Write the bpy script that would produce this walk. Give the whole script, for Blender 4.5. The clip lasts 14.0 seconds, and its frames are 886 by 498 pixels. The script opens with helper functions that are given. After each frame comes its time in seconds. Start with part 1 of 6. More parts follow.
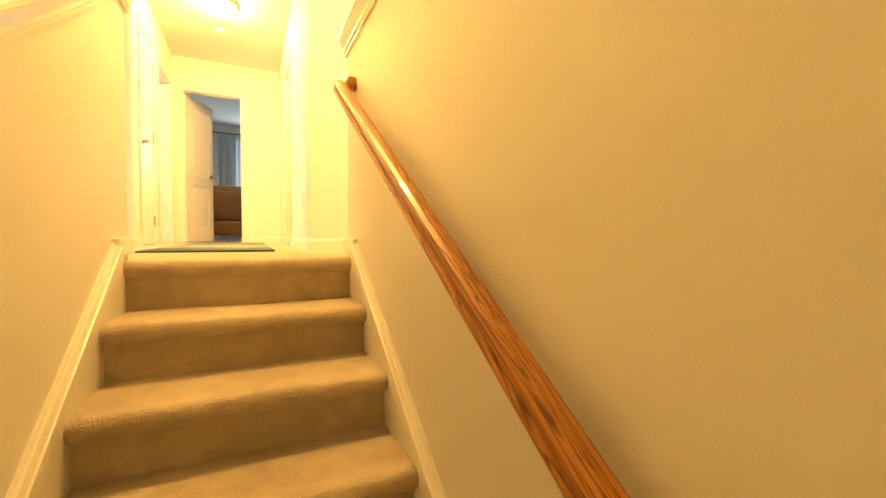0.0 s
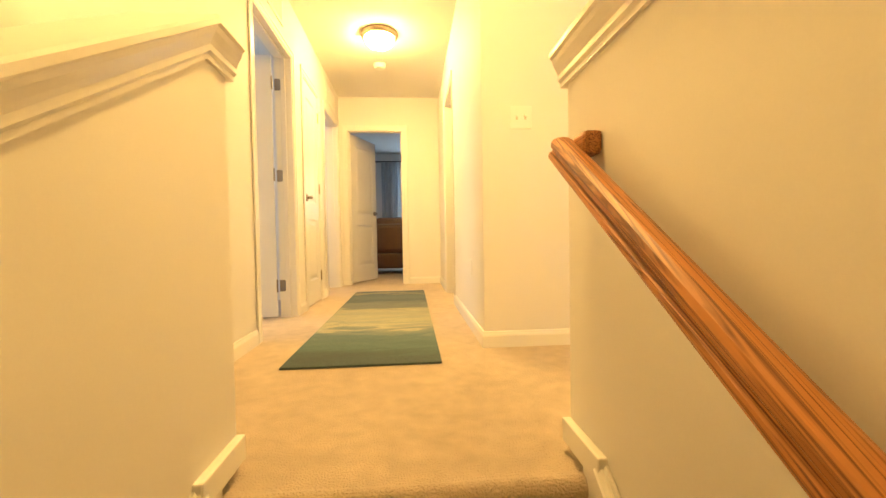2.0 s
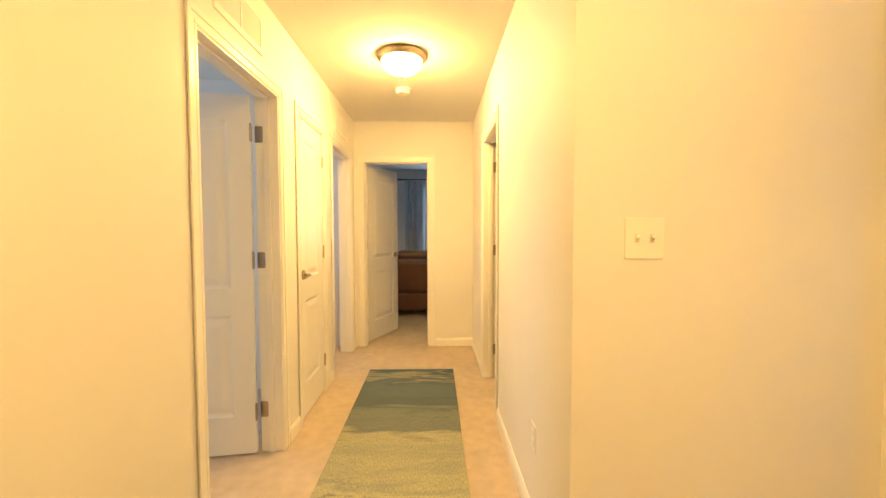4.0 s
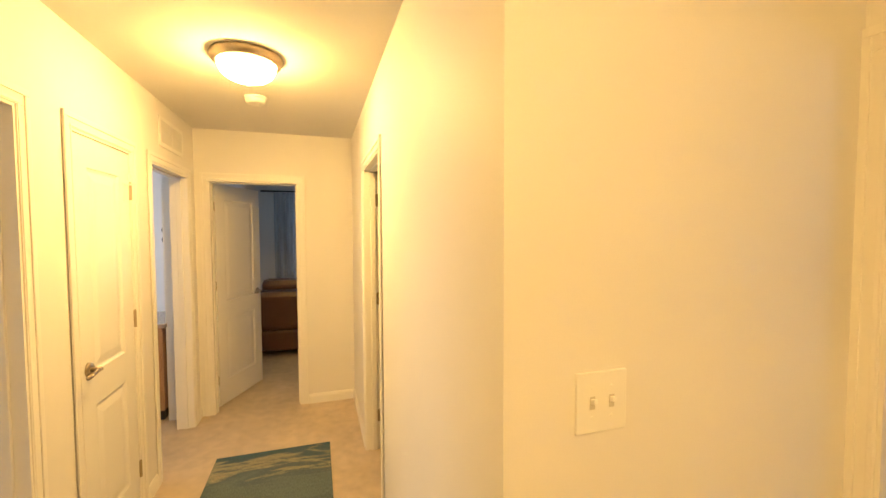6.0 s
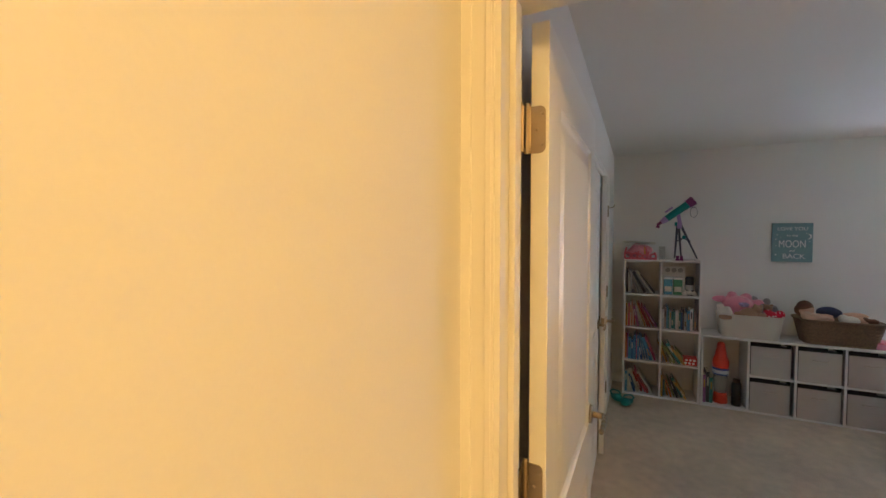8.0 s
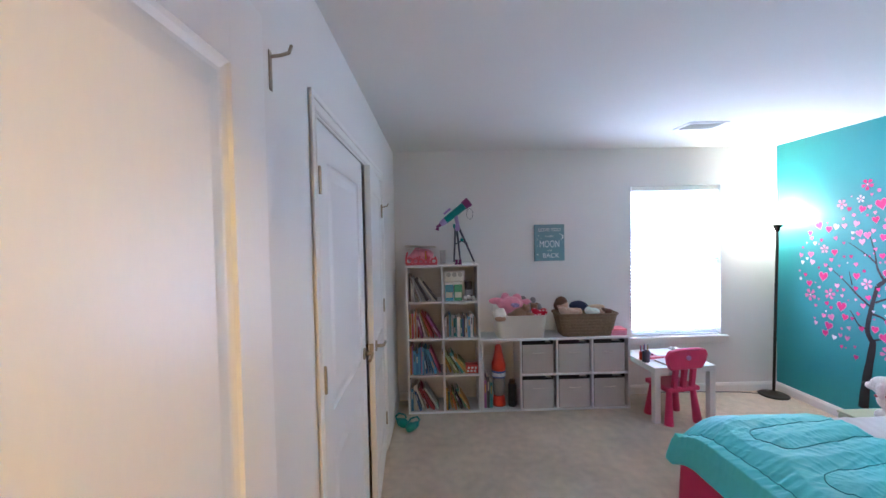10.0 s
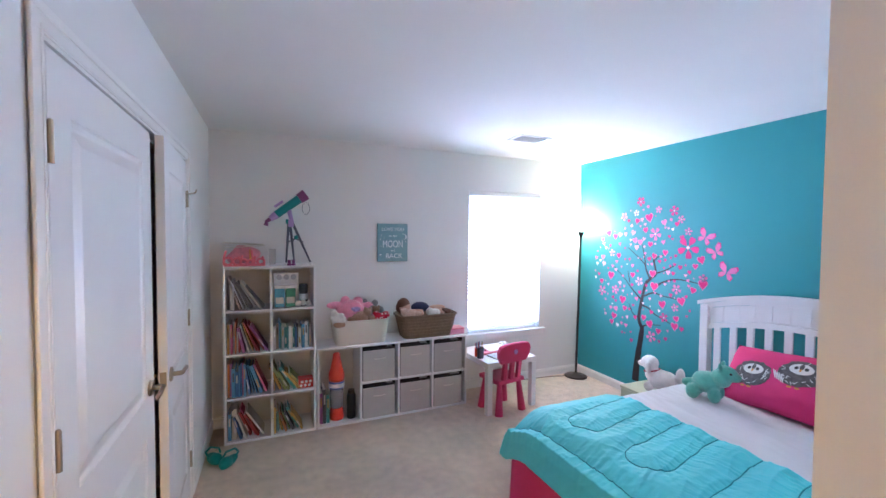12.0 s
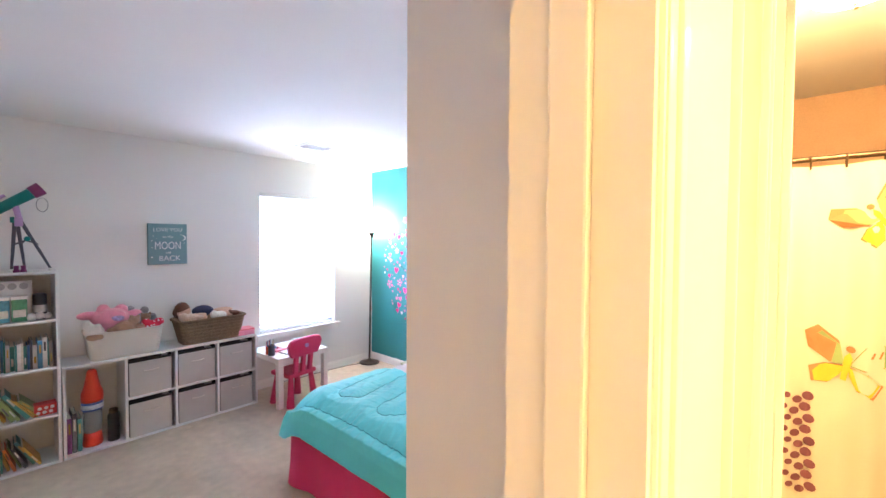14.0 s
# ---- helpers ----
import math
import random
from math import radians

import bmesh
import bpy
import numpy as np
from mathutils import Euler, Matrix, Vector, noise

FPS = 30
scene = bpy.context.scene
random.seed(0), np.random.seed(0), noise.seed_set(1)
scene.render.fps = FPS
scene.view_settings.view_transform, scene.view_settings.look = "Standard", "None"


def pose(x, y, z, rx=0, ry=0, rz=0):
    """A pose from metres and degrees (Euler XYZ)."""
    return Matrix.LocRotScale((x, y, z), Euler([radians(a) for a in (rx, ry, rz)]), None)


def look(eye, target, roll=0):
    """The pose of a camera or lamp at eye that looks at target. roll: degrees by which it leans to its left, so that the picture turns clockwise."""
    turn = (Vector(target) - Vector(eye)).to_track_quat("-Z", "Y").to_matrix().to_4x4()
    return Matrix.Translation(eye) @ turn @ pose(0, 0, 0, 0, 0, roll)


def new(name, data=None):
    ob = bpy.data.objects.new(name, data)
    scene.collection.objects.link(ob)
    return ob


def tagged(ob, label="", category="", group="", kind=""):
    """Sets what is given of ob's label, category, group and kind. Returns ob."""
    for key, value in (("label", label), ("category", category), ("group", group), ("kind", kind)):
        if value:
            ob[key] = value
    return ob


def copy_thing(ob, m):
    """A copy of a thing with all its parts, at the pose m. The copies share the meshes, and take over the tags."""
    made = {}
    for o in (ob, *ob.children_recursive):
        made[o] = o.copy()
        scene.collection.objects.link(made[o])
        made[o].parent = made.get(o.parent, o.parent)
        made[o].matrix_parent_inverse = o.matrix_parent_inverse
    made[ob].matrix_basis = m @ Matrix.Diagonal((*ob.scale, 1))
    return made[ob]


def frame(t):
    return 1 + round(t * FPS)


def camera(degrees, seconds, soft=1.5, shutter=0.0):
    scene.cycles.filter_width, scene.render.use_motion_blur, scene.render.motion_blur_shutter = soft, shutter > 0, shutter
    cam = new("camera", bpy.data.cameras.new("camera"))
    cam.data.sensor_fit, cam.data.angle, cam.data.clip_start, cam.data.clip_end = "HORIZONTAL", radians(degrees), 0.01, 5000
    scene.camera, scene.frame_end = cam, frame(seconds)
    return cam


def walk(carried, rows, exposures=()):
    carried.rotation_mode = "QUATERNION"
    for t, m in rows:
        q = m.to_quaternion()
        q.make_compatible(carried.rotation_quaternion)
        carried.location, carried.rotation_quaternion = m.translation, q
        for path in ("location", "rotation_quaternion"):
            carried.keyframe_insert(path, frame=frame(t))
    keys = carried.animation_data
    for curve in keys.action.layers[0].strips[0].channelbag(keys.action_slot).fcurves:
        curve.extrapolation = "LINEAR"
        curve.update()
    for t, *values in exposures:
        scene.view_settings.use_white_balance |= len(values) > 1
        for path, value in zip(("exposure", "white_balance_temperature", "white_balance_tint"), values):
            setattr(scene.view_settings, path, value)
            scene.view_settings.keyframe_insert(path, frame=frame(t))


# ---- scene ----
cam = camera(95.7, 14.0)
PATH = [
    (0, (-0.408, -3.136, 0.109), (0.461, -1.336, 0.045), 0.3),
    (0.5, (-0.396, -2.849, 0.168), (0.188, -0.937, 0.103), 0.0),
    (1, (-0.429, -2.616, 0.307), (-0.047, -0.654, 0.251), -0.0),
    (1.5, (-0.418, -2.385, 0.46), (-0.129, -0.407, 0.395), -0.2),
    (2, (-0.393, -2.156, 0.603), (-0.234, -0.163, 0.548), -1.0),
    (2.5, (-0.431, -1.917, 0.785), (-0.374, 0.081, 0.721), -0.5),
    (3, (-0.42, -1.684, 0.941), (-0.367, 0.314, 0.867), -0.3),
    (3.2, (-0.42, -1.583, 1.017), (-0.391, 0.415, 0.928), -0.1),
    (5.5, (-0.398, -0.729, 1.542), (-0.116, 1.249, 1.462), 0.1),
    (6, (-0.326, -0.664, 1.593), (0.275, 1.242, 1.504), -0.2),
    (6.5, (-0.129, -0.629, 1.621), (0.739, 1.171, 1.536), 0.2),
    (7, (0.03, -0.46, 1.62), (1.302, 1.083, 1.543), 0.1),
    (7.5, (0.152, -0.322, 1.613), (1.783, 0.834, 1.551), -0.2),
    (8, (0.368, -0.268, 1.612), (2.166, 0.606, 1.541), 0.0),
    (8.5, (0.595, -0.292, 1.592), (2.486, 0.357, 1.528), -0.1),
    (9, (0.843, -0.342, 1.61), (2.79, 0.1, 1.535), 0.2),
    (9.2, (0.914, -0.394, 1.602), (2.867, -0.047, 1.537), -0.3),
    (11.5, (1.412, -0.465, 1.615), (3.292, -1.099, 1.543), 0.3),
    (12, (1.4, -0.486, 1.614), (3.223, -1.265, 1.546), 0.4),
    (12.5, (1.341, -0.486, 1.613), (3.1, -1.417, 1.552), 0.3),
    (13, (1.285, -0.515, 1.60), (2.899, -1.621, 1.545), -0.2),
    (13.5, (1.096, -0.503, 1.613), (2.601, -1.818, 1.557), 0.2),
    (14, (0.914, -0.502, 1.616), (2.24, -1.999, 1.556), 0.3),
]
EXPOSURES = [(0, 0.62, 7900, 6), (0.5, 0.46, 7600, 7), (1.0, 0.30, 7150, 8), (1.5, 0.1, 6750, 9), (3.0, -0.2, 6550, 9), (5.5, -0.58, 6500, 11), (6.5, -0.64, 6450, 11), (7.0, -0.64, 6400, 11), (8.0, -0.5, 6300, 12), (9.0, -0.16, 5600, 15), (9.2, -0.06, 5550, 15), (11.3, 0.56, 5400, 18), (13, 0.67, 5450, 20), (14, 0.86, 5800, 20)]
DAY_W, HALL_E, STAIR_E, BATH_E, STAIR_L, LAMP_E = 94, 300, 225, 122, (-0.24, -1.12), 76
# white balance and brightness follow the clip's own camera
walk(cam, [(t, look(e, g, r)) for t, e, g, r in PATH], EXPOSURES)

# ---- light ----
world = bpy.data.worlds.new("sky")
scene.world = world
world.use_nodes = True
wn = world.node_tree
sky = wn.nodes.new("ShaderNodeTexSky")
sky.sky_type, sky.sun_disc, sky.sun_elevation, sky.sun_rotation = "NISHITA", False, radians(40), radians(200)
wn.links.new(sky.outputs[0], wn.nodes["Background"].inputs[0])
wn.nodes["Background"].inputs[1].default_value = 0.1
sun = new("sun", bpy.data.lights.new("sun", "SUN"))
sun.data.energy, sun.data.angle, sun.data.color = 2.0, radians(0.6), (1, 0.95, 0.88)
sun.matrix_world = look((0, -20, 20), (0, 0, 0))


def window_light(name, eye, target, w, h, watts, colour=(0.79, 0.83, 1.0)):
    lamp = new(name, bpy.data.lights.new(name, "AREA"))
    lamp.data.shape, lamp.data.size, lamp.data.size_y = "RECTANGLE", w, h
    lamp.data.energy, lamp.data.color = watts, colour
    lamp.matrix_world = look(eye, target)
    return lamp


W = 5.14          # window wall
HALL_WARM = (1.0, 0.605, 0.178)
DX0, DX1 = 1.00, 1.12   # wall of the bedroom doorway
DY0, DY1 = -0.85, -0.048  # that doorway
window_light("daylight", (W + 0.20, -2.83, 1.33), (0, -2.83, 1.33), 1.3, 1.5, DAY_W)
window_light("daylight", (-0.25, 6.62, 1.5), (-0.25, 0, 1.4), 0.8, 1.3, 18, (0.6, 0.8, 1.0))
window_light("daylight", (-3.92, 0.6, 1.4), (0, 0.6, 1.4), 0.9, 1.3, 30, (0.7, 0.85, 1.0))
window_light("daylight", (-3.92, 3.9, 1.4), (0, 3.6, 1.4), 0.9, 1.3, 48, (0.85, 0.92, 1.0))


# ---- materials ----
def mat(name, colour, rough=0.6, metal=0.0, var=0.08, scale=6.0, fine=60.0, bump=0.1, dist=0.002, emit=0.0,
        stretch=(1, 1, 1), sheen=0.0, object_var=0.0, trans=0.0, alpha=1.0, coat=0.0):
    m = bpy.data.materials.new(name)
    m.use_nodes = True
    n, l = m.node_tree.nodes, m.node_tree.links
    b = n["Principled BSDF"]
    b.inputs["Roughness"].default_value, b.inputs["Metallic"].default_value = rough, metal
    tc = n.new("ShaderNodeTexCoord")
    mp = n.new("ShaderNodeMapping")
    mp.inputs["Scale"].default_value = stretch
    l.new(tc.outputs["Object"], mp.inputs["Vector"])
    big, small = n.new("ShaderNodeTexNoise"), n.new("ShaderNodeTexNoise")
    big.inputs["Scale"].default_value, small.inputs["Scale"].default_value = scale, fine
    big.inputs["Detail"].default_value = 4
    small.inputs["Detail"].default_value = 3
    for k in (big, small):
        l.new(mp.outputs[0], k.inputs["Vector"])
    add = n.new("ShaderNodeMath")
    add.operation = "MULTIPLY_ADD"
    add.inputs[1].default_value = 0.5
    l.new(small.outputs["Fac"], add.inputs[0])
    l.new(big.outputs["Fac"], add.inputs[2])
    ramp = n.new("ShaderNodeMapRange")
    ramp.inputs["From Min"].default_value, ramp.inputs["From Max"].default_value = 0.45, 1.05
    ramp.inputs["To Min"].default_value, ramp.inputs["To Max"].default_value = 1 - var, 1 + var
    l.new(add.outputs[0], ramp.inputs["Value"])
    hsv = n.new("ShaderNodeHueSaturation")
    hsv.inputs["Color"].default_value = (*colour, 1)
    l.new(ramp.outputs[0], hsv.inputs["Value"])
    if object_var:
        oi, mr = n.new("ShaderNodeObjectInfo"), n.new("ShaderNodeMapRange")
        mr.inputs["To Min"].default_value, mr.inputs["To Max"].default_value = 0.5 - object_var, 0.5 + object_var
        l.new(oi.outputs["Random"], mr.inputs["Value"])
        l.new(mr.outputs[0], hsv.inputs["Hue"])
    l.new(hsv.outputs[0], b.inputs["Base Color"])
    if bump:
        bp = n.new("ShaderNodeBump")
        bp.inputs["Strength"].default_value, bp.inputs["Distance"].default_value = bump, dist
        l.new(small.outputs["Fac"], bp.inputs["Height"])
        l.new(bp.outputs[0], b.inputs["Normal"])
    if emit:
        b.inputs["Emission Color"].default_value = (*colour, 1)
        b.inputs["Emission Strength"].default_value = emit
    if sheen:
        b.inputs["Sheen Weight"].default_value = sheen
    if trans:
        b.inputs["Transmission Weight"].default_value = trans
    if alpha < 1:
        b.inputs["Alpha"].default_value = alpha
    if coat:
        b.inputs["Coat Weight"].default_value = coat
    return m


PAINT = mat("wall_paint", (0.80, 0.78, 0.76), 0.62, var=0.025, scale=1.2, fine=220, bump=0.12, dist=0.0006)
CEIL = mat("ceiling_paint", (0.78, 0.765, 0.745), 0.85, var=0.02, scale=1.5, fine=160, bump=0.15, dist=0.0008)
TRIM = mat("white_trim_paint", (0.84, 0.82, 0.79), 0.32, var=0.02, scale=3, fine=90, bump=0.05, dist=0.0005)
DOORP = mat("white_door_paint", (0.83, 0.82, 0.81), 0.36, var=0.02, scale=2, fine=120, bump=0.06, dist=0.0005, stretch=(1, 1, 0.2))
TEAL = mat("teal_wall_paint", (0.032, 0.29, 0.315), 0.55, var=0.05, scale=1.5, fine=200, bump=0.12, dist=0.0006)
NICKEL = mat("satin_nickel", (0.44, 0.37, 0.28), 0.3, 1.0, var=0.05, bump=0.02)
BRONZE = mat("bronze_metal", (0.16, 0.11, 0.07), 0.4, 0.9, var=0.1, bump=0.02)
BLACKM = mat("dark_bronze_paint", (0.03, 0.024, 0.02), 0.42, 0.3, var=0.1, bump=0.03)
PLASTIC_W = mat("white_plastic", (0.84, 0.83, 0.80), 0.35, var=0.015, bump=0.0)
SHELFW = mat("white_laminate", (0.82, 0.81, 0.79), 0.35, var=0.02, scale=3, fine=60, bump=0.03, dist=0.0004)


def carpet_mat(name, colour):
    m = mat(name, colour, 0.97, var=0.0, scale=2.2, fine=190, bump=1.0, dist=0.011, sheen=0.2)
    n, l = m.node_tree.nodes, m.node_tree.links
    hsv = next(k for k in n if k.type == "HUE_SAT")
    noises = [k for k in n if k.type == "TEX_NOISE"]
    mid = n.new("ShaderNodeTexNoise")
    mid.inputs["Scale"].default_value, mid.inputs["Detail"].default_value = 14, 7
    l.new(noises[0].inputs["Vector"].links[0].from_socket, mid.inputs["Vector"])
    mix = n.new("ShaderNodeMath")
    mix.operation = "ADD"
    l.new(mid.outputs["Fac"], mix.inputs[0])
    l.new(noises[0].outputs["Fac"], mix.inputs[1])
    mix2 = n.new("ShaderNodeMath")
    mix2.operation = "MULTIPLY_ADD"
    mix2.inputs[1].default_value = 0.55
    l.new(noises[1].outputs["Fac"], mix2.inputs[0])
    l.new(mix.outputs[0], mix2.inputs[2])
    r = n.new("ShaderNodeMapRange")
    for k, v in zip(("From Min", "From Max", "To Min", "To Max"), (0.8, 1.7, 0.76, 1.20)):
        r.inputs[k].default_value = v
    l.new(mix2.outputs[0], r.inputs["Value"])
    l.new(r.outputs[0], hsv.inputs["Value"])
    return m


CARPET = carpet_mat("beige_carpet", (0.64, 0.525, 0.405))


def wood_mat(name, dark, light, stretch, rough=0.3, coat=0.0, rings=9.0):
    m = mat(name, light, rough, var=0.05, bump=0.08, dist=0.0006, stretch=stretch, coat=coat)
    n, l = m.node_tree.nodes, m.node_tree.links
    hsv = next(k for k in n if k.type == "HUE_SAT")
    mp = next(k for k in n if k.type == "MAPPING")
    w = n.new("ShaderNodeTexNoise")
    w.inputs["Scale"].default_value, w.inputs["Detail"].default_value, w.inputs["Distortion"].default_value = rings, 5, 1.2
    l.new(mp.outputs[0], w.inputs["Vector"])
    s = n.new("ShaderNodeMath")
    s.operation = "PINGPONG"
    s.inputs[1].default_value = 0.055
    l.new(w.outputs["Fac"], s.inputs[0])
    r = n.new("ShaderNodeValToRGB")
    r.color_ramp.elements[0].color, r.color_ramp.elements[1].color = (*dark, 1), (*light, 1)
    r.color_ramp.elements[0].position, r.color_ramp.elements[1].position = 0.0, 0.65
    mr = n.new("ShaderNodeMath")
    mr.operation = "MULTIPLY"
    mr.inputs[1].default_value = 18
    l.new(s.outputs[0], mr.inputs[0])
    l.new(mr.outputs[0], r.inputs[0])
    l.new(r.outputs[0], hsv.inputs["Color"])
    return m


OAK = wood_mat("oak_varnish", (0.13, 0.04, 0.010), (0.47, 0.19, 0.055), (26, 0.9, 26), 0.42, 0.18, 1.1)
CABINET = wood_mat("maple_cabinet", (0.30, 0.16, 0.08), (0.46, 0.28, 0.16), (6, 6, 0.6), 0.4)


# ---- mesh helpers ----
def part(name, bm, material, parent=None, label="", smooth=False):
    bmesh.ops.recalc_face_normals(bm, faces=bm.faces[:])
    me = bpy.data.meshes.new(name)
    bm.to_mesh(me)
    bm.free()
    me.materials.append(material)
    if smooth:
        for p in me.polygons:
            p.use_smooth = True
    ob = new(name, me)
    if parent:
        ob.parent = parent
    if label:
        tagged(ob, label)
    return ob


def thing(name, label, category, m=None, group="", kind=""):
    ob = new(name)
    ob.empty_display_size = 0.1
    if m is not None:
        ob.matrix_world = m
    return tagged(ob, label, category, group, kind)


def B():
    return bmesh.new()


def box(bm, lo, hi, bevel=0.0, m=None):
    c = [(a + b) / 2 for a, b in zip(lo, hi)]
    s = [max(abs(b - a), 1e-4) for a, b in zip(lo, hi)]
    r = bmesh.ops.create_cube(bm, size=1, matrix=Matrix.Translation(c) @ Matrix.Diagonal((*s, 1)))
    vs = r["verts"]
    if bevel:
        es = list({e for v in vs for e in v.link_edges})
        g = bmesh.ops.bevel(bm, geom=es, offset=min(bevel, min(s) * 0.45), segments=2, affect="EDGES", profile=0.6)
        vs = g["verts"]
        vs = list({v for f in g["faces"] for v in f.verts} | set(v for v in vs if v.is_valid))
    if m is not None:
        bmesh.ops.transform(bm, matrix=m, verts=[v for v in vs if v.is_valid])
    return bm


def cyl(bm, a, b, r0, r1=None, seg=20):
    a, b = Vector(a), Vector(b)
    r1 = r0 if r1 is None else r1
    q = (b - a).to_track_quat("Z", "Y").to_matrix().to_4x4()
    bmesh.ops.create_cone(bm, cap_ends=True, segments=seg, radius1=max(r0, 1e-4), radius2=max(r1, 1e-4), depth=(b - a).length,
                          matrix=Matrix.Translation((a + b) / 2) @ q)
    return bm


def ball(bm, c, r, s=(1, 1, 1), seg=16, rot=None, lump=0.0, seed=0):
    m = Matrix.Translation(c) @ (rot or Matrix()) @ Matrix.Diagonal((r * s[0], r * s[1], r * s[2], 1))
    g = bmesh.ops.create_uvsphere(bm, u_segments=seg, v_segments=max(6, seg * 2 // 3), radius=1, matrix=m)
    if lump:
        cc = Vector(c)
        for v in g["verts"]:
            k = noise.noise(v.co * 14 + Vector((seed, 0, 0)))
            v.co += (v.co - cc) * k * lump
    return bm


def lathe(bm, prof, c=(0, 0, 0), seg=32):
    rings = []
    for r, z in prof:
        rings.append([bm.verts.new((c[0] + r * math.cos(2 * math.pi * i / seg), c[1] + r * math.sin(2 * math.pi * i / seg), c[2] + z)) for i in range(seg)])
    for a, b in zip(rings, rings[1:]):
        for i in range(seg):
            bm.faces.new((a[i], a[(i + 1) % seg], b[(i + 1) % seg], b[i]))
    for ring in (rings[0], rings[-1]):
        if len(set(tuple(round(x, 5) for x in v.co) for v in ring)) > 2:
            bm.faces.new(ring)
    return bm


def sweep(bm, prof, path, closed=False):
    """A profile of (side, up) carried along a path of points; side lies level, square to the way."""
    path = [Vector(p) for p in path]
    rings = []
    for i, p in enumerate(path):
        ways = []
        for a, b in ((i - 1, i), (i, i + 1)):
            if 0 <= a and b < len(path):
                d = path[b] - path[a]
                d.z = 0
                ways.append(d.normalized())
        n = [Vector((w.y, -w.x, 0)) for w in ways]
        side = n[0] if len(n) == 1 else (n[0] + n[1]).normalized() / max(0.3, math.sqrt((1 + n[0].dot(n[1])) / 2))
        rings.append([bm.verts.new(p + side * u + Vector((0, 0, v))) for u, v in prof])
    k = len(prof)
    for a, b in zip(rings, rings[1:]):
        for i in range(k):
            bm.faces.new((a[i], a[(i + 1) % k], b[(i + 1) % k], b[i]))
    bm.faces.new(rings[0])
    bm.faces.new(rings[-1][::-1])
    return bm


def prism(bm, pts, lo, hi, axis):
    """A flat outline of (a, b) drawn out along x, y or z from lo to hi."""
    def at(p, h):
        return {"x": (h, p[0], p[1]), "y": (p[0], h, p[1]), "z": (p[0], p[1], h)}[axis]
    a = [bm.verts.new(at(p, lo)) for p in pts]
    b = [bm.verts.new(at(p, hi)) for p in pts]
    n = len(pts)
    for i in range(n):
        bm.faces.new((a[i], a[(i + 1) % n], b[(i + 1) % n], b[i]))
    bm.faces.new(a)
    bm.faces.new(b[::-1])
    return bm


def tube(bm, pts, r, seg=8):
    for a, b in zip(pts, pts[1:]):
        cyl(bm, a, b, r, r, seg)
        ball(bm, b, r * 1.0, seg=8)
    return bm


# ---- setting ----
H = 2.46


def wall(name, axis, t0, t1, a0, a1, holes=(), z0=0.0, z1=H, material=None, label="painted plaster wall"):
    """A wall along x or y, t0 to t1 thick, a0 to a1 long, with holes (a, b, bottom, top)."""
    bm = B()
    cuts = sorted(holes)
    pieces, at = [], a0
    for h0, h1, b, t in cuts:
        pieces += [(at, h0, z0, z1), (h0, h1, t, z1)] + ([(h0, h1, z0, b - 0.01)] if b > z0 else [])
        at = h1
    pieces.append((at, a1, z0, z1))
    for p0, p1, q0, q1 in pieces:
        if p1 - p0 > 1e-4 and q1 - q0 > 1e-4:
            lo, hi = ((p0, t0, q0), (p1, t1, q1)) if axis == "x" else ((t0, p0, q0), (t1, p1, q1))
            box(bm, lo, hi)
    return tagged(part(name, bm, material or PAINT), label, "wall", kind="structure")


DT = 2.04   # door openings' height
# hall and stair
wall("wall_hall_west", "y", -1.42, -1.30, -4.40, 3.20, [(0.31, 1.10, 0, DT), (1.41, 1.99, 0, DT), (2.26, 3.02, 0, DT)], z0=-2.6, label="cream painted hall wall with three doorways")
wall("wall_hall_north", "x", 3.20, 3.32, -1.42, 0.12, [(-1.205, -0.475, 0, DT)], label="cream painted wall at the end of the hall")
wall("wall_hall_east", "y", 0.0, 0.12, 0.12, 3.20, [(1.48, 2.24, 0, DT)], label="cream painted hall wall with one doorway")
wall("wall_landing_north", "x", 0.0, 0.12, 0.0, DX0, label="cream painted wall with a light switch")
wall("wall_bedroom_door", "y", DX0, DX1, -1.42, 0.10, [(DY0, DY1, 0, DT)], label="painted wall round the bedroom doorway")
wall("wall_bathroom_door", "x", -1.42, -1.30, 0.165, DX0, [(0.24, 0.955, 0, DT)], label="painted wall round the bathroom doorway")
wall("wall_stair_east", "y", 0.047, 0.167, -4.40, -1.07, z0=-2.6, z1=1.025, label="cream painted half wall beside the stair")
wall("wall_stair_south", "x", -4.52, -4.40, -1.42, 1.63, z0=-2.6, label="cream painted wall at the foot of the stair")
# bedroom
wall("wall_bedroom_north", "x", -0.022, 0.10, DX1, W + 0.12, [(2.56, 4.20, 0, 2.06)], label="white painted bedroom wall with closet doors")
wall("wall_bedroom_window", "y", W, W + 0.12, -3.97, -0.022, [(-3.28, -2.375, 0.575, 2.08)], label="white painted bedroom wall with a window")
wall("wall_bedroom_teal", "x", -3.97, -3.85, 1.63, W, material=TEAL, label="teal painted accent wall of the bedroom")
wall("wall_bedroom_west", "y", 1.63, 1.75, -3.85, -1.29, label="white painted bedroom wall")
wall("wall_vestibule_south", "x", -1.41, -1.29, DX1, 1.63, label="white painted wall beside the bedroom entry")
# closet behind its doors
wall("wall_closet_back", "x", 0.70, 0.80, 2.4, 4.4, label="closet back wall")
wall("wall_closet_west", "y", 2.3, 2.4, 0.10, 0.80, label="closet side wall")
wall("wall_closet_east", "y", 4.4, 4.5, 0.10, 0.80, label="closet side wall")
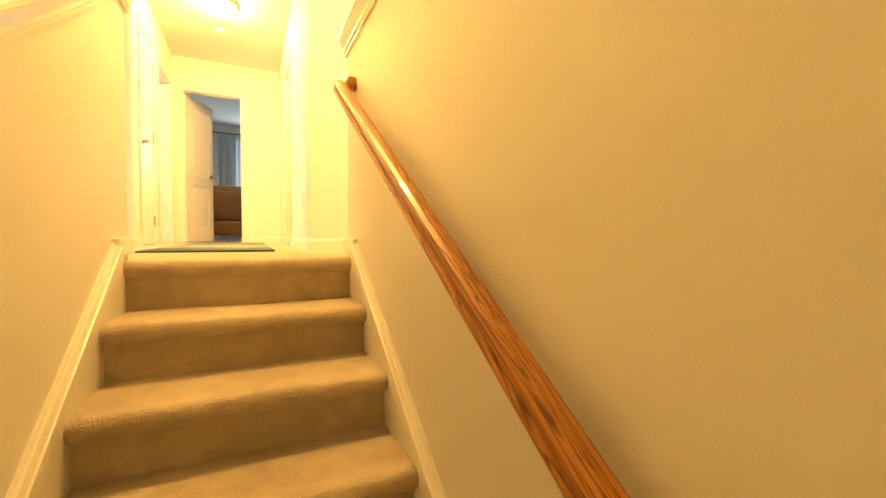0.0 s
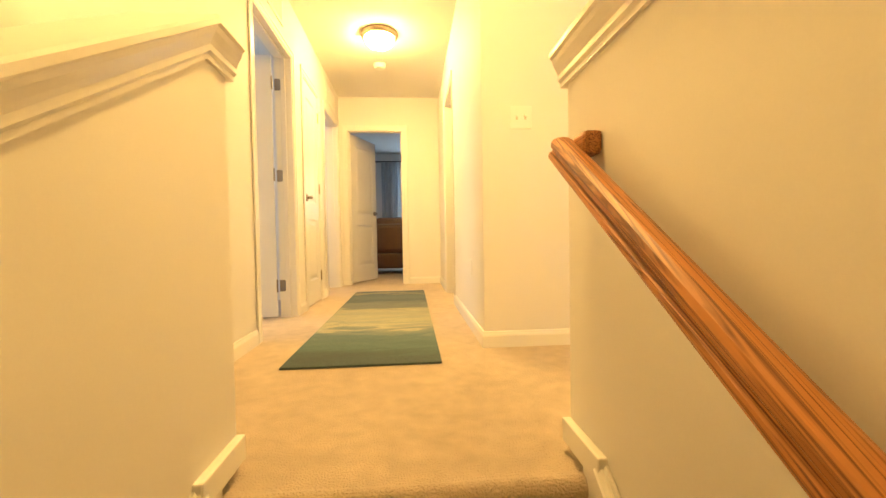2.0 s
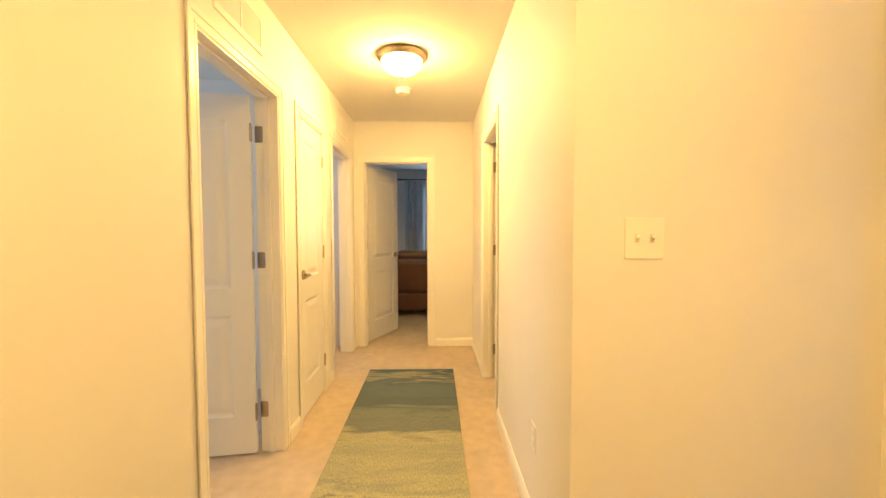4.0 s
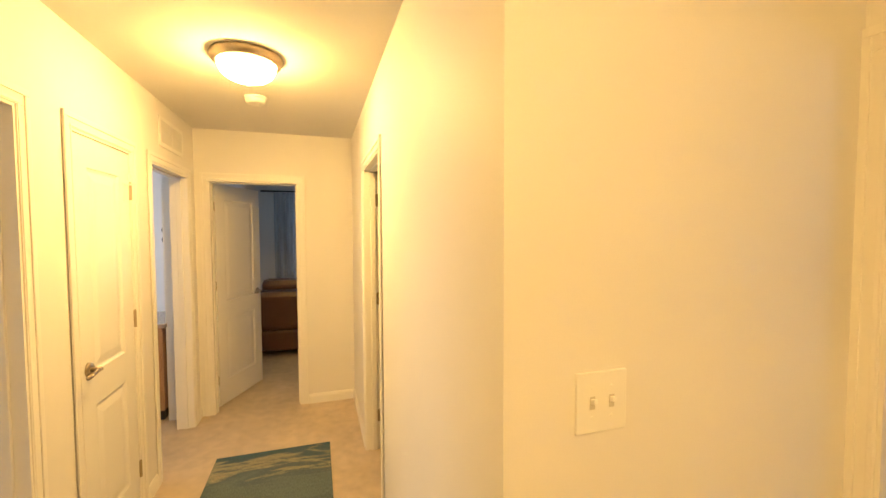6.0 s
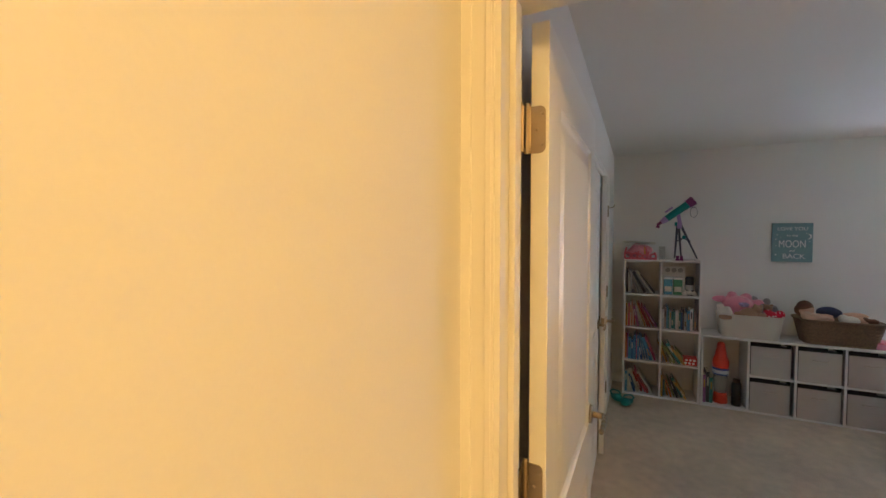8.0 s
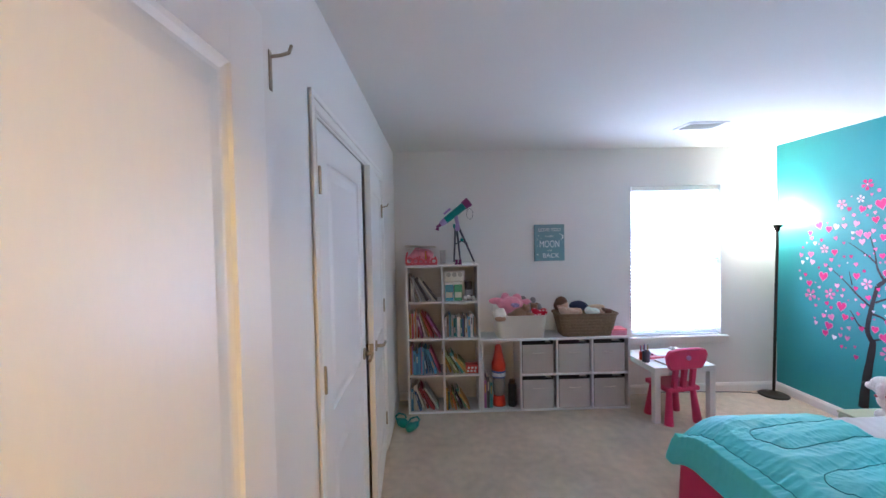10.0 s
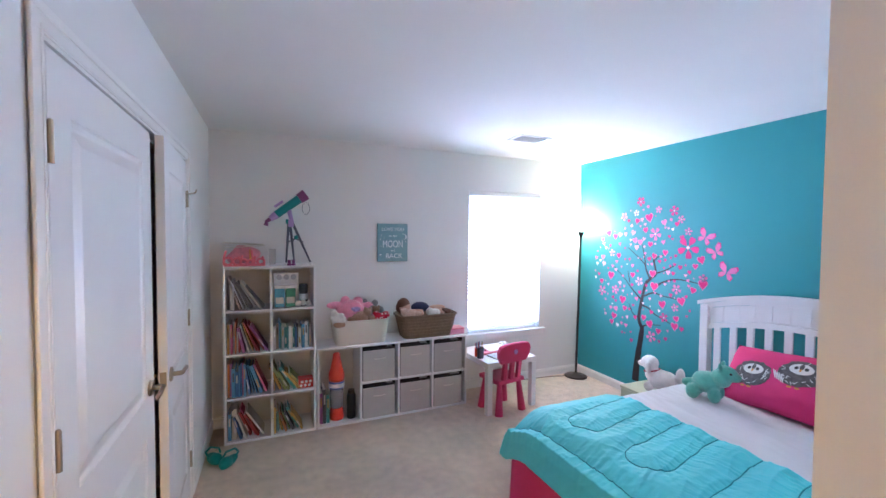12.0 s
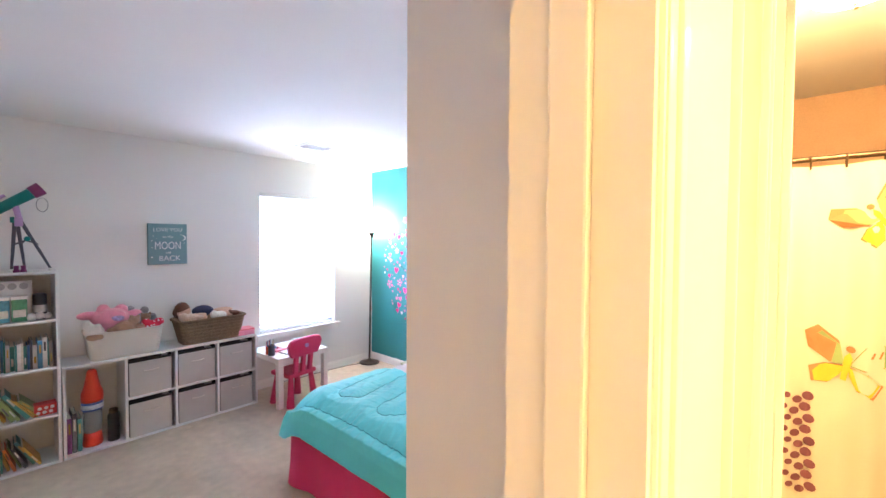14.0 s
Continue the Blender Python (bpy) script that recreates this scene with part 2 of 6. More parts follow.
# bathroom
wall("wall_bathroom_south", "x", -3.88, -3.76, 0.165, 1.63, material=mat("tan_bathroom_paint", (0.60, 0.40, 0.24), 0.6, var=0.12, scale=3, fine=120, bump=0.1), label="mottled bathroom wall behind the tub")
# rooms off the hall
wall("wall_far_room_north", "x", 6.70, 6.82, -1.54, 1.9, [(-0.68, 0.18, 0.75, 2.2)], label="far room wall with a window")
wall("wall_far_room_west", "y", -1.54, -1.42, 3.20, 6.70, label="far room side wall")
wall("wall_far_room_east", "y", 1.9, 2.0, 3.20, 6.82, label="far room side wall")
wall("wall_far_room_corner", "x", 3.20, 3.32, 0.12, 1.9, label="far room wall")
wall("wall_side_rooms_west", "y", -4.12, -4.0, -1.2, 5.2, [(0.12, 1.08, 0.75, 2.1), (3.4, 4.4, 0.75, 2.1)], label="side rooms' wall with windows")
wall("wall_side_rooms_south", "x", -1.3, -1.2, -4.0, -1.42, label="side room wall")
wall("wall_side_rooms_middle", "x", 2.02, 2.12, -4.0, -1.42, label="wall between the side rooms")
wall("wall_side_rooms_north", "x", 5.2, 5.3, -4.0, -1.54, label="side room wall")
wall("wall_right_room_north", "x", 3.0, 3.1, 0.12, 2.6, label="right room wall")
wall("wall_right_room_south", "x", 0.85, 0.95, 0.12, 2.6, label="right room wall")
wall("wall_right_room_east", "y", 2.5, 2.6, 0.95, 3.0, label="right room wall")


def slab(name, lo, hi, material, label, category):
    return tagged(part(name, box(B(), lo, hi), material), label, category, kind="structure")


slab("floor", (-4.1, -1.19, -0.25), (0.165, 6.8, 0), CARPET, "beige cut pile carpet floor", "floor")
slab("floor_landing", (0.165, -4.4, -0.25), (1.75, 6.8, 0), CARPET, "beige cut pile carpet floor", "floor")
slab("floor_bedroom", (1.75, -3.97, -0.25), (W + 0.12, 0.8, 0), CARPET, "beige cut pile bedroom carpet", "floor")
slab("ceiling", (-4.12, -4.52, H), (W + 0.14, 6.9, H + 0.2), CEIL, "flat white painted ceiling", "ceiling")
ground = slab("ground", (-400, -400, -3.4), (400, 400, -3.2), mat("grass_ground", (0.07, 0.11, 0.04), 0.95, var=0.3, scale=0.3), "green lawn outside the windows", "ground")

# stair: ten carpeted steps down to a lower landing
RISE, RUN, NOSE = 0.192, 0.285, -1.20
stairs = thing("stairs", "beige carpeted stair of rounded nosings", "stairs", kind="structure")
for i in range(10):
    y, z = NOSE - i * RUN, -i * RISE
    prof = [(y + 0.02, z - 0.25), (y + 0.025, z - 0.062)]
    prof += [(y + 0.006 - 0.028 * math.sin(a), z - 0.03 - 0.032 * math.cos(a) + 0.002) for a in [math.pi * k / 9 for k in range(10)]]
    prof += [(y + RUN + 0.03 if i else y + 0.02, z), (y + RUN + 0.03 if i else y + 0.02, z - 0.25)]
    bm = B()
    steps = 24
    rings = []
    for s in range(steps + 1):
        x = -0.862 + (0.907) * s / steps
        rings.append([bm.verts.new((x, p[0] + 0.004 * noise.noise((x * 5, i * 3.1, 0)), p[1] + 0.003 * noise.noise((x * 4, i * 2.3, 5)))) for p in prof])
    k = len(prof)
    for a, b in zip(rings, rings[1:]):
        for j in range(k):
            bm.faces.new((a[j], a[(j + 1) % k], b[(j + 1) % k], b[j]))
    bm.faces.new(rings[0])
    bm.faces.new(rings[-1][::-1])
    part("step", bm, CARPET, stairs, smooth=False)
slab("floor_lower", (-1.3, -4.4, -2.2), (0.045, NOSE - 9 * RUN + 0.02, -10 * RISE), CARPET, "beige carpet of the lower landing", "floor")

# left half wall: sloping with the stair, a short level end, and a return to the hall wall
SL = RISE / RUN
bm = B()
yb, ye = -1.18, -1.07
prism(bm, [(-4.4, -2.6), (ye, -2.6), (ye, 1.03), (yb, 1.03), (-4.4, 1.03 - 0.64 * (4.4 + yb))], -0.982, -0.862, "x")
tagged(part("wall_stair_west", bm, PAINT), "cream painted sloping half wall of the stair", "wall", kind="structure")
wall("wall_guard_return", "x", -1.07, -0.95, -1.30, -0.982, z1=1.03, label="cream painted return of the half wall")
CAP = [(-0.102, 0.078), (-0.102, 0.092), (-0.096, 0.098), (0.096, 0.098), (0.102, 0.092), (0.102, 0.078), (0.095, 0.072), (0.091, 0.06),
       (0.082, 0.042), (0.077, 0.03), (0.077, 0.016), (0.07, 0.008), (0.07, -0.004), (-0.07, -0.004), (-0.07, 0.008), (-0.077, 0.016), (-0.077, 0.03), (-0.082, 0.042), (-0.091, 0.06), (-0.095, 0.072)]
bm = B()
sweep(bm, CAP, [(-0.922, -4.4, 1.03 - 0.64 * (4.4 + yb)), (-0.922, yb, 1.03), (-0.922, -1.04, 1.03)])
tagged(part("trim_cap_west", bm, TRIM), "white painted moulded cap of the sloping half wall", "trim", kind="structure")
bm = B()
sweep(bm, CAP, [(-1.3, -1.01, 1.031), (-0.93, -1.01, 1.031)])
tagged(part("trim_cap_return", bm, TRIM), "white painted moulded cap", "trim", kind="structure")
bm = B()
sweep(bm, CAP, [(0.107, -4.4, 1.024), (0.107, -1.04, 1.024)])
tagged(part("trim_cap_east", bm, TRIM), "white painted moulded cap of the level half wall", "trim", kind="structure")

# skirt boards along the stair
for side, x0, x1 in (("west", -0.862, -0.838), ("east", 0.021, 0.045)):
    y0, z0 = -4.2, -SL * (4.2 + NOSE)
    off = 0.09
    bm = B()
    prism(bm, [(y0, z0 - 0.3), (-1.19, -0.3), (-1.19, off - 0.03), (NOSE - 0.07, off - 0.03), (y0, z0 + off - 0.03)], x0 if side == "west" else x1 - 0.016, x1 if side == "east" else x0 + 0.016, "x")
    xm = (x0 + x1) / 2
    flip = 1 if side == "west" else -1
    bead = [(-0.012, -0.055), (-0.012, 0.010), (-0.005, 0.012), (-0.001, 0.003), (0.006, 0.005), (0.010, -0.004), (0.013, -0.012), (0.018, -0.014), (0.019, -0.055)]
    sweep(bm, [(flip * u, v) for u, v in bead], [(xm, y0, z0 + off), (xm, NOSE - 0.075, off - 0.012)])
    box(bm, (x0, NOSE - 0.09, off - 0.06), (x1, -1.07, off + 0.005), 0.005)
    tagged(part("trim_skirt_" + side, bm, TRIM), "white painted skirt board with a bead", "trim", kind="structure")

BASE = [(0.0, 0.0), (0.013, 0.0), (0.013, 0.062), (0.011, 0.07), (0.008, 0.078), (0.006, 0.086), (0.0, 0.088)]
CO = 0.062   # casing width


def baseboard(pts, name="baseboard"):
    bm = B()
    sweep(bm, BASE, [(x, y, 0.0) for x, y in pts])
    return tagged(part(name, bm, TRIM), "white painted baseboard", "baseboard", kind="structure")


# the board lies to the right of the way it is drawn
baseboard([(-1.3, -0.95), (-1.3, 0.31 - CO)])
baseboard([(-1.3, 1.10 + CO), (-1.3, 1.41 - CO)])
baseboard([(-1.3, 1.99 + CO), (-1.3, 2.26 - CO)])
baseboard([(-1.3, 3.02 + CO), (-1.3, 3.2)])
baseboard([(-0.475 + CO, 3.2), (0.0, 3.2), (0.0, 2.24 + CO)])
baseboard([(0.0, 1.48 - CO), (0.0, 0.0), (DX0, 0.0), (DX0, DY1 + CO)])
baseboard([(DX0, DY0 - CO), (DX0, -1.30)])
baseboard([(0.167, -1.30), (0.167, -1.07), (0.047, -1.07)])
baseboard([(-0.982, -0.95), (-1.3, -0.95)])
baseboard([(DX1, DY1 + CO), (DX1, -0.022), (2.56 - CO, -0.022)])
baseboard([(4.20 + CO, -0.022), (W, -0.022), (W, -3.85), (1.75, -3.85), (1.75, -1.29), (DX1, -1.29), (DX1, DY0 - CO)])

wall("wall_bathroom_west", "y", 0.17, 0.25, -3.76, -1.42, label="bathroom wall")


# ---- doors ----
def casing(door, axis, t0, t1, a0, a1, top=DT, sides=(1, 1), width=CO):
    """Jamb lining, stop and moulded casing of an opening in a wall."""
    def p(a, t, z):
        return (a, t, z) if axis == "x" else (t, a, z)

    def bx(bm, a_, t_, z_, a2, t2, z2, bev=0.0):
        q0, q1 = p(a_, t_, z_), p(a2, t2, z2)
        box(bm, tuple(min(u, v) for u, v in zip(q0, q1)), tuple(max(u, v) for u, v in zip(q0, q1)), bev)
    bm = B()
    e = 0.003
    bx(bm, a0 - 0.001, t0 - e, 0, a0 + 0.018, t1 + e, top)
    bx(bm, a1 - 0.018, t0 - e, 0, a1 + 0.001, t1 + e, top)
    bx(bm, a0 + 0.018, t0 - e, top - 0.018, a1 - 0.018, t1 + e, top + 0.001)
    part("jamb", bm, TRIM, door)
    bm = B()
    mid = (t0 + t1) / 2
    bx(bm, a0 + 0.018, mid - 0.018, 0, a0 + 0.03, mid + 0.018, top - 0.018, 0.003)
    bx(bm, a1 - 0.03, mid - 0.018, 0, a1 - 0.018, mid + 0.018, top - 0.018, 0.003)
    bx(bm, a0 + 0.03, mid - 0.018, top - 0.03, a1 - 0.03, mid + 0.018, top - 0.018, 0.003)
    part("door_stop", bm, TRIM, door)
    for s, t, on in ((-1, t0, sides[0]), (1, t1, sides[1])):
        if not on:
            continue
        bm = B()
        r = 0.008
        for lo, hi, th in ((0, width, 0.008), (width * 0.62, width, 0.013), (0.004, 0.016, 0.0105)):
            bx(bm, a0 + r - hi, t, 0, a0 + r - lo, t + s * th, top - r + lo, 0.003)
            bx(bm, a1 - r + lo, t, 0, a1 - r + hi, t + s * th, top - r + lo, 0.003)
            bx(bm, a0 + r - hi, t, top - r + lo, a1 - r + hi, t + s * th, top - r + hi, 0.003)
        part("casing", bm, TRIM, door)


def lever(parent, x, z, y, way, point=-1):
    bm = B()
    cyl(bm, (x, y, z), (x, y + way * 0.009, z), 0.033, 0.03, 24)
    cyl(bm, (x, y + way * 0.009, z), (x, y + way * 0.045, z), 0.011, 0.011, 14)
    pts = [(x + point * d, y + way * (0.047 + 0.006 * math.sin(d * 25)), z + 0.006 * math.sin(d * 40)) for d in (0, 0.02, 0.045, 0.07, 0.095, 0.112)]
    tube(bm, pts, 0.0085, 10)
    part("handle", bm, NICKEL, parent, "satin nickel lever handle", smooth=True)


def rounded(a0, a1, z0, z1, r):
    """An outline whose corners at a0 are rounded."""
    pts = [(a1, z0), (a1, z1)]
    for cz, first in ((z1 - r, 90), (z0 + r, 180)):
        pts += [(a0 + r + r * math.cos(radians(first + 15 * k)), cz + r * math.sin(radians(first + 15 * k))) for k in range(7)]
    return pts


def leaf(door, m, w, knuckle=0, levers=True, h=2.02, label="white two-panel door leaf", hinges=True, zb=0.012, point=-1):
    """A leaf hung at its own origin, reaching along +x, 35 mm thick towards +y."""
    bm = B()
    T = 0.035
    st, mid0, mid1, bot, topr = 0.118, 0.80, 0.955, 0.23, h - 0.135
    box(bm, (0, 0, zb), (st, T, h), 0.002)
    box(bm, (w - st, 0, zb), (w, T, h), 0.002)
    for z0, z1 in ((zb, bot), (mid0, mid1), (topr, h)):
        box(bm, (st - 0.001, 0.0003, z0), (w - st + 0.001, T - 0.0003, z1))
    ob = part("leaf", bm, DOORP, door, label)
    ob.matrix_local = m
    for z0, z1 in ((bot, mid0), (mid1, topr)):
        bm = B()
        for face, way in ((0.0, 1), (T, -1)):
            rings = []
            for inset, deep in ((-0.001, 0.0004), (0.005, 0.0055), (0.015, 0.009), (0.022, 0.009), (0.056, 0.002), (0.060, 0.0015)):
                rings.append([bm.verts.new((x, face + way * deep, z)) for x, z in ((st + inset, z0 + inset), (w - st - inset, z0 + inset), (w - st - inset, z1 - inset), (st + inset, z1 - inset))])
            for a, b in zip(rings, rings[1:]):
                for k in range(4):
                    bm.faces.new((a[k], a[(k + 1) % 4], b[(k + 1) % 4], b[k]))
            bm.faces.new(rings[-1])
        part("panel", bm, DOORP, ob)
    if hinges:
        for z in (0.25, 1.11, 1.815):
            bm = B()
            ky = -0.006 if knuckle == 0 else T + 0.006
            cyl(bm, (-0.004, ky, z - 0.046), (-0.004, ky, z + 0.046), 0.0065, 0.0065, 12)
            ball(bm, (-0.004, ky, z + 0.048), 0.006, seg=8)
            for dz in (-0.027, -0.009, 0.009, 0.027):
                cyl(bm, (-0.004, ky, z + dz - 0.0003), (-0.004, ky, z + dz + 0.0003), 0.0070, 0.0070, 12)
            plate = rounded(-(T - 0.006), -ky, z - 0.045, z + 0.045, 0.012) if ky < 0 else rounded(0.006, ky, z - 0.045, z + 0.045, 0.012)
            if ky < 0:
                plate = [(-a, b) for a, b in plate]
            prism(bm, plate, -0.003, 0.001, "x")
            for dz in (-0.03, 0.0, 0.03):
                ball(bm, (-0.003, T * (0.35 if dz else 0.65), z + dz), 0.0035, seg=6)
            part("hinge", bm, NICKEL, ob, "satin nickel butt hinge")
    if levers:
        lever(ob, w - 0.065, 0.98, 0, -1, point)
        lever(ob, w - 0.065, 0.98, T, 1, point)
        bm = box(B(), (w - 0.001, T / 2 - 0.012, 0.95), (w + 0.0015, T / 2 + 0.012, 1.01), 0.0008)
        part("latch_plate", bm, NICKEL, ob)
    return ob


def door(name, label):
    return thing(name, label, "door", kind="structure")


# end of the hall: hung at the left jamb, opening into the far room
d = door("door_1", "white two-panel door ajar at the end of the hall")
casing(d, "x", 3.20, 3.32, -1.205, -0.475)
leaf(d, pose(-1.177, 3.337, 0, 0, 0, 66), 0.68, knuckle=2)
# first door of the west wall, standing open into a side room
d = door("door_2", "white two-panel door standing open into a side room")
casing(d, "y", -1.42, -1.30, 0.31, 1.10)
leaf(d, pose(-1.441, 1.080, 0, 0, 0, 188), 0.735, knuckle=2)
# closed closet door of the hall
d = door("door_3", "closed white two-panel linen closet door")
casing(d, "y", -1.42, -1.30, 1.41, 1.99)
leaf(d, pose(-1.3405, 1.97, 0, 0, 0, -90), 0.54, knuckle=2, point=1)
# bathroom doorway of the west wall, leaf out of sight
d = door("door_4", "open white doorway to a bathroom off the hall")
casing(d, "y", -1.42, -1.30, 2.26, 3.02)
leaf(d, pose(-1.43, 2.29, 0, 0, 0, 176), 0.71, knuckle=0)
bm = box(B(), (-1.375, 3.0005, 0.93), (-1.345, 3.0035, 0.99), 0.0006)
part("strike_plate", bm, NICKEL, d, "satin nickel strike plate")
# east wall doorway
d = door("door_5", "white door standing open off the hall")
casing(d, "y", 0.0, 0.12, 1.48, 2.24)
leaf(d, pose(0.125, 2.222, 0, 0, 0, -4), 0.71, knuckle=2)
# bedroom door, standing open against the closet wall
d = door("door_6", "white two-panel bedroom door standing wide open")
casing(d, "y", DX0, DX1, DY0, DY1)
leaf(d, pose(DX1 + 0.033, -0.112, 0, 0, 0, -1.0), 0.762, knuckle=2)
for z in (1.11, 1.815, 0.25):
    bm = prism(B(), rounded(DX1 - 0.034, DX1 + 0.012, z - 0.045, z + 0.045, 0.012), DY1 - 0.0205, DY1 - 0.0182, "y")
    part("hinge_leaf", bm, NICKEL, d, "satin nickel hinge leaf on the jamb")
for nm, axis, x0, x1, y0, y1 in (("door_1", "x", -1.1868, -1.1845, 3.279, 3.325), ("door_2", "y", -1.425, -1.379, 1.0795, 1.0818), ("door_5", "y", 0.079, 0.125, 2.2195, 2.2218)):
    for z in (0.25, 1.11, 1.815):
        if axis == "x":
            bm = prism(B(), rounded(y0, y1, z - 0.045, z + 0.045, 0.012), x0, x1, "x")
        elif nm == "door_2":
            bm = prism(B(), [(-a, b) for a, b in rounded(-x1, -x0, z - 0.045, z + 0.045, 0.012)], y0, y1, "y")
        else:
            bm = prism(B(), rounded(x0, x1, z - 0.045, z + 0.045, 0.012), y0, y1, "y")
        part("hinge_leaf", bm, NICKEL, bpy.data.objects[nm], "satin nickel hinge leaf on the jamb")
# bathroom doorway beside the bedroom
d = door("door_7", "open white bathroom doorway on the landing")
casing(d, "x", -1.42, -1.30, 0.24, 0.955)
leaf(d, pose(0.262, -1.43, 0, 0, 0, -87), 0.69, levers=True)
# bedroom closet: a pair of leaves
d = door("door_8", "closed pair of white two-panel closet doors")
casing(d, "x", -0.022, 0.10, 2.56, 4.20, top=2.06, sides=(1, 0))
leaf(d, pose(2.58, 0.008, 0, 0, 0, 0.3) @ Matrix.Diagonal((1, -1, 1, 1)), 0.846, knuckle=1, h=2.032)
leaf(d, pose(4.18, -0.023, 0, 0, 0, 183.4) @ Matrix.Diagonal((1, -1, 1, 1)), 0.722, knuckle=0, h=2.032, point=-1)


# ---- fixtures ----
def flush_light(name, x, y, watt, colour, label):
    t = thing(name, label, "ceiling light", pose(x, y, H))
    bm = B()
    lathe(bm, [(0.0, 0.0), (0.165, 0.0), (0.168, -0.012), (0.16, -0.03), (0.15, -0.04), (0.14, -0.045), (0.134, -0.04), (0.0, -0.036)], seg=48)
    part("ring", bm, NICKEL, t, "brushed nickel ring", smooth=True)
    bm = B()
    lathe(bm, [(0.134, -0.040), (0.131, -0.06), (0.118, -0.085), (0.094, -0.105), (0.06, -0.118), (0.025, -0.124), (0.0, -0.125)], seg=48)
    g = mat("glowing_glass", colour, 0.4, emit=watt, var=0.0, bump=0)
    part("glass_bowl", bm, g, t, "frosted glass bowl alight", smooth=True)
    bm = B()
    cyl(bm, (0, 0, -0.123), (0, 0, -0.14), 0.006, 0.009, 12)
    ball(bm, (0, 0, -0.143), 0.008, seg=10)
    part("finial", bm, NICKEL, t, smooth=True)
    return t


flush_light("ceiling_light", -0.64, 1.56, HALL_E, HALL_WARM, "lit flush ceiling light with a nickel ring in the hall")
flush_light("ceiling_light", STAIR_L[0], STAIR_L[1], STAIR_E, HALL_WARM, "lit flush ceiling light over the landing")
flush_light("ceiling_light", 0.80, -2.25, BATH_E, (1.0, 0.62, 0.22), "lit flush ceiling light of the bathroom")

t = thing("smoke_detector", "white plastic smoke detector on the hall ceiling", "smoke detector", pose(-0.685, 2.20, H))
bm = B()
lathe(bm, [(0.0, 0), (0.066, 0), (0.068, -0.012), (0.062, -0.016), (0.062, -0.022), (0.058, -0.036), (0.05, -0.045), (0.0, -0.047)], seg=32)
part("body", bm, PLASTIC_W, t, smooth=False)
bm = B()
cyl(bm, (0.02, 0, -0.045), (0.02, 0, -0.05), 0.012, 0.011, 16)
part("test_button", bm, PLASTIC_W, t)


def grille(name, x, y0, y1, z0, z1):
    t = thing(name, "white louvred return air grille over a doorway", "air vent", pose(x, 0, 0), group="hall grilles")
    bm = B()
    f = 0.028
    box(bm, (0, y0, z0), (0.009, y1, z0 + f), 0.002)
    box(bm, (0, y0, z1 - f), (0.009, y1, z1), 0.002)
    box(bm, (0, y0, z0 + f), (0.009, y0 + f, z1 - f), 0.002)
    box(bm, (0, y1 - f, z0 + f), (0.009, y1, z1 - f), 0.002)
    ym = (y0 + y1) / 2
    box(bm, (0, ym - 0.006, z0 + f), (0.009, ym + 0.006, z1 - f), 0.001)
    part("frame", bm, PLASTIC_W, t)
    part("backing", box(B(), (0.0005, y0 + 0.01, z0 + 0.01), (0.0015, y1 - 0.01, z1 - 0.01)), mat("grille_shadow", (0.25, 0.24, 0.22), 0.9, bump=0), t)
    n = int((z1 - z0 - 2 * f) / 0.0125)
    me = None
    for i in range(n):
        z = z0 + f + (i + 0.5) * (z1 - z0 - 2 * f) / n
        if me is None:
            bm = B()
            box(bm, (-0.0006, y0 + f, -0.005), (0.0006, y1 - f, 0.005), m=Matrix.Rotation(radians(35), 4, "Y"))
            ob = part("slat", bm, PLASTIC_W, t)
            me = ob.data
        else:
            ob = new("slat", me)
            ob.parent = t
        ob.location = (0.0052, 0, z)


grille("wall_vent", -1.30, 0.44, 0.90, 2.165, 2.36)
grille("wall_vent", -1.30, 2.42, 2.90, 2.16, 2.36)

# twin toggle switch plate
t = thing("light_switch", "white double toggle switch plate", "light switch", pose(0.215, 0, 1.25))
part("plate", box(B(), (-0.06, -0.006, -0.062), (0.06, 0, 0.062), 0.003), PLASTIC_W, t)
for x in (-0.023, 0.023):
    part("slot", box(B(), (x - 0.006, -0.0068, -0.013), (x + 0.006, -0.0055, 0.013)), mat("slot_shadow", (0.6, 0.57, 0.5), 0.6, bump=0), t)
    bm = B()
    box(bm, (x - 0.0045, -0.018, -0.004), (x + 0.0045, -0.004, 0.006), 0.0015, m=Matrix.Rotation(radians(-18), 4, "X"))
    part("toggle", bm, PLASTIC_W, t)
    for z in (-0.03, 0.03):
        part("screw", cyl(B(), (x, -0.006, z), (x, -0.0072, z), 0.003, 0.003, 10), PLASTIC_W, t)
t = thing("wall_outlet", "white duplex wall outlet near the floor", "outlet", pose(0, 0.45, 0.40))
part("plate", box(B(), (-0.006, -0.036, -0.058), (0, 0.036, 0.058), 0.003), PLASTIC_W, t)
for z in (-0.02, 0.02):
    part("socket", box(B(), (-0.008, -0.017, z - 0.014), (-0.004, 0.017, z + 0.014), 0.003), PLASTIC_W, t)

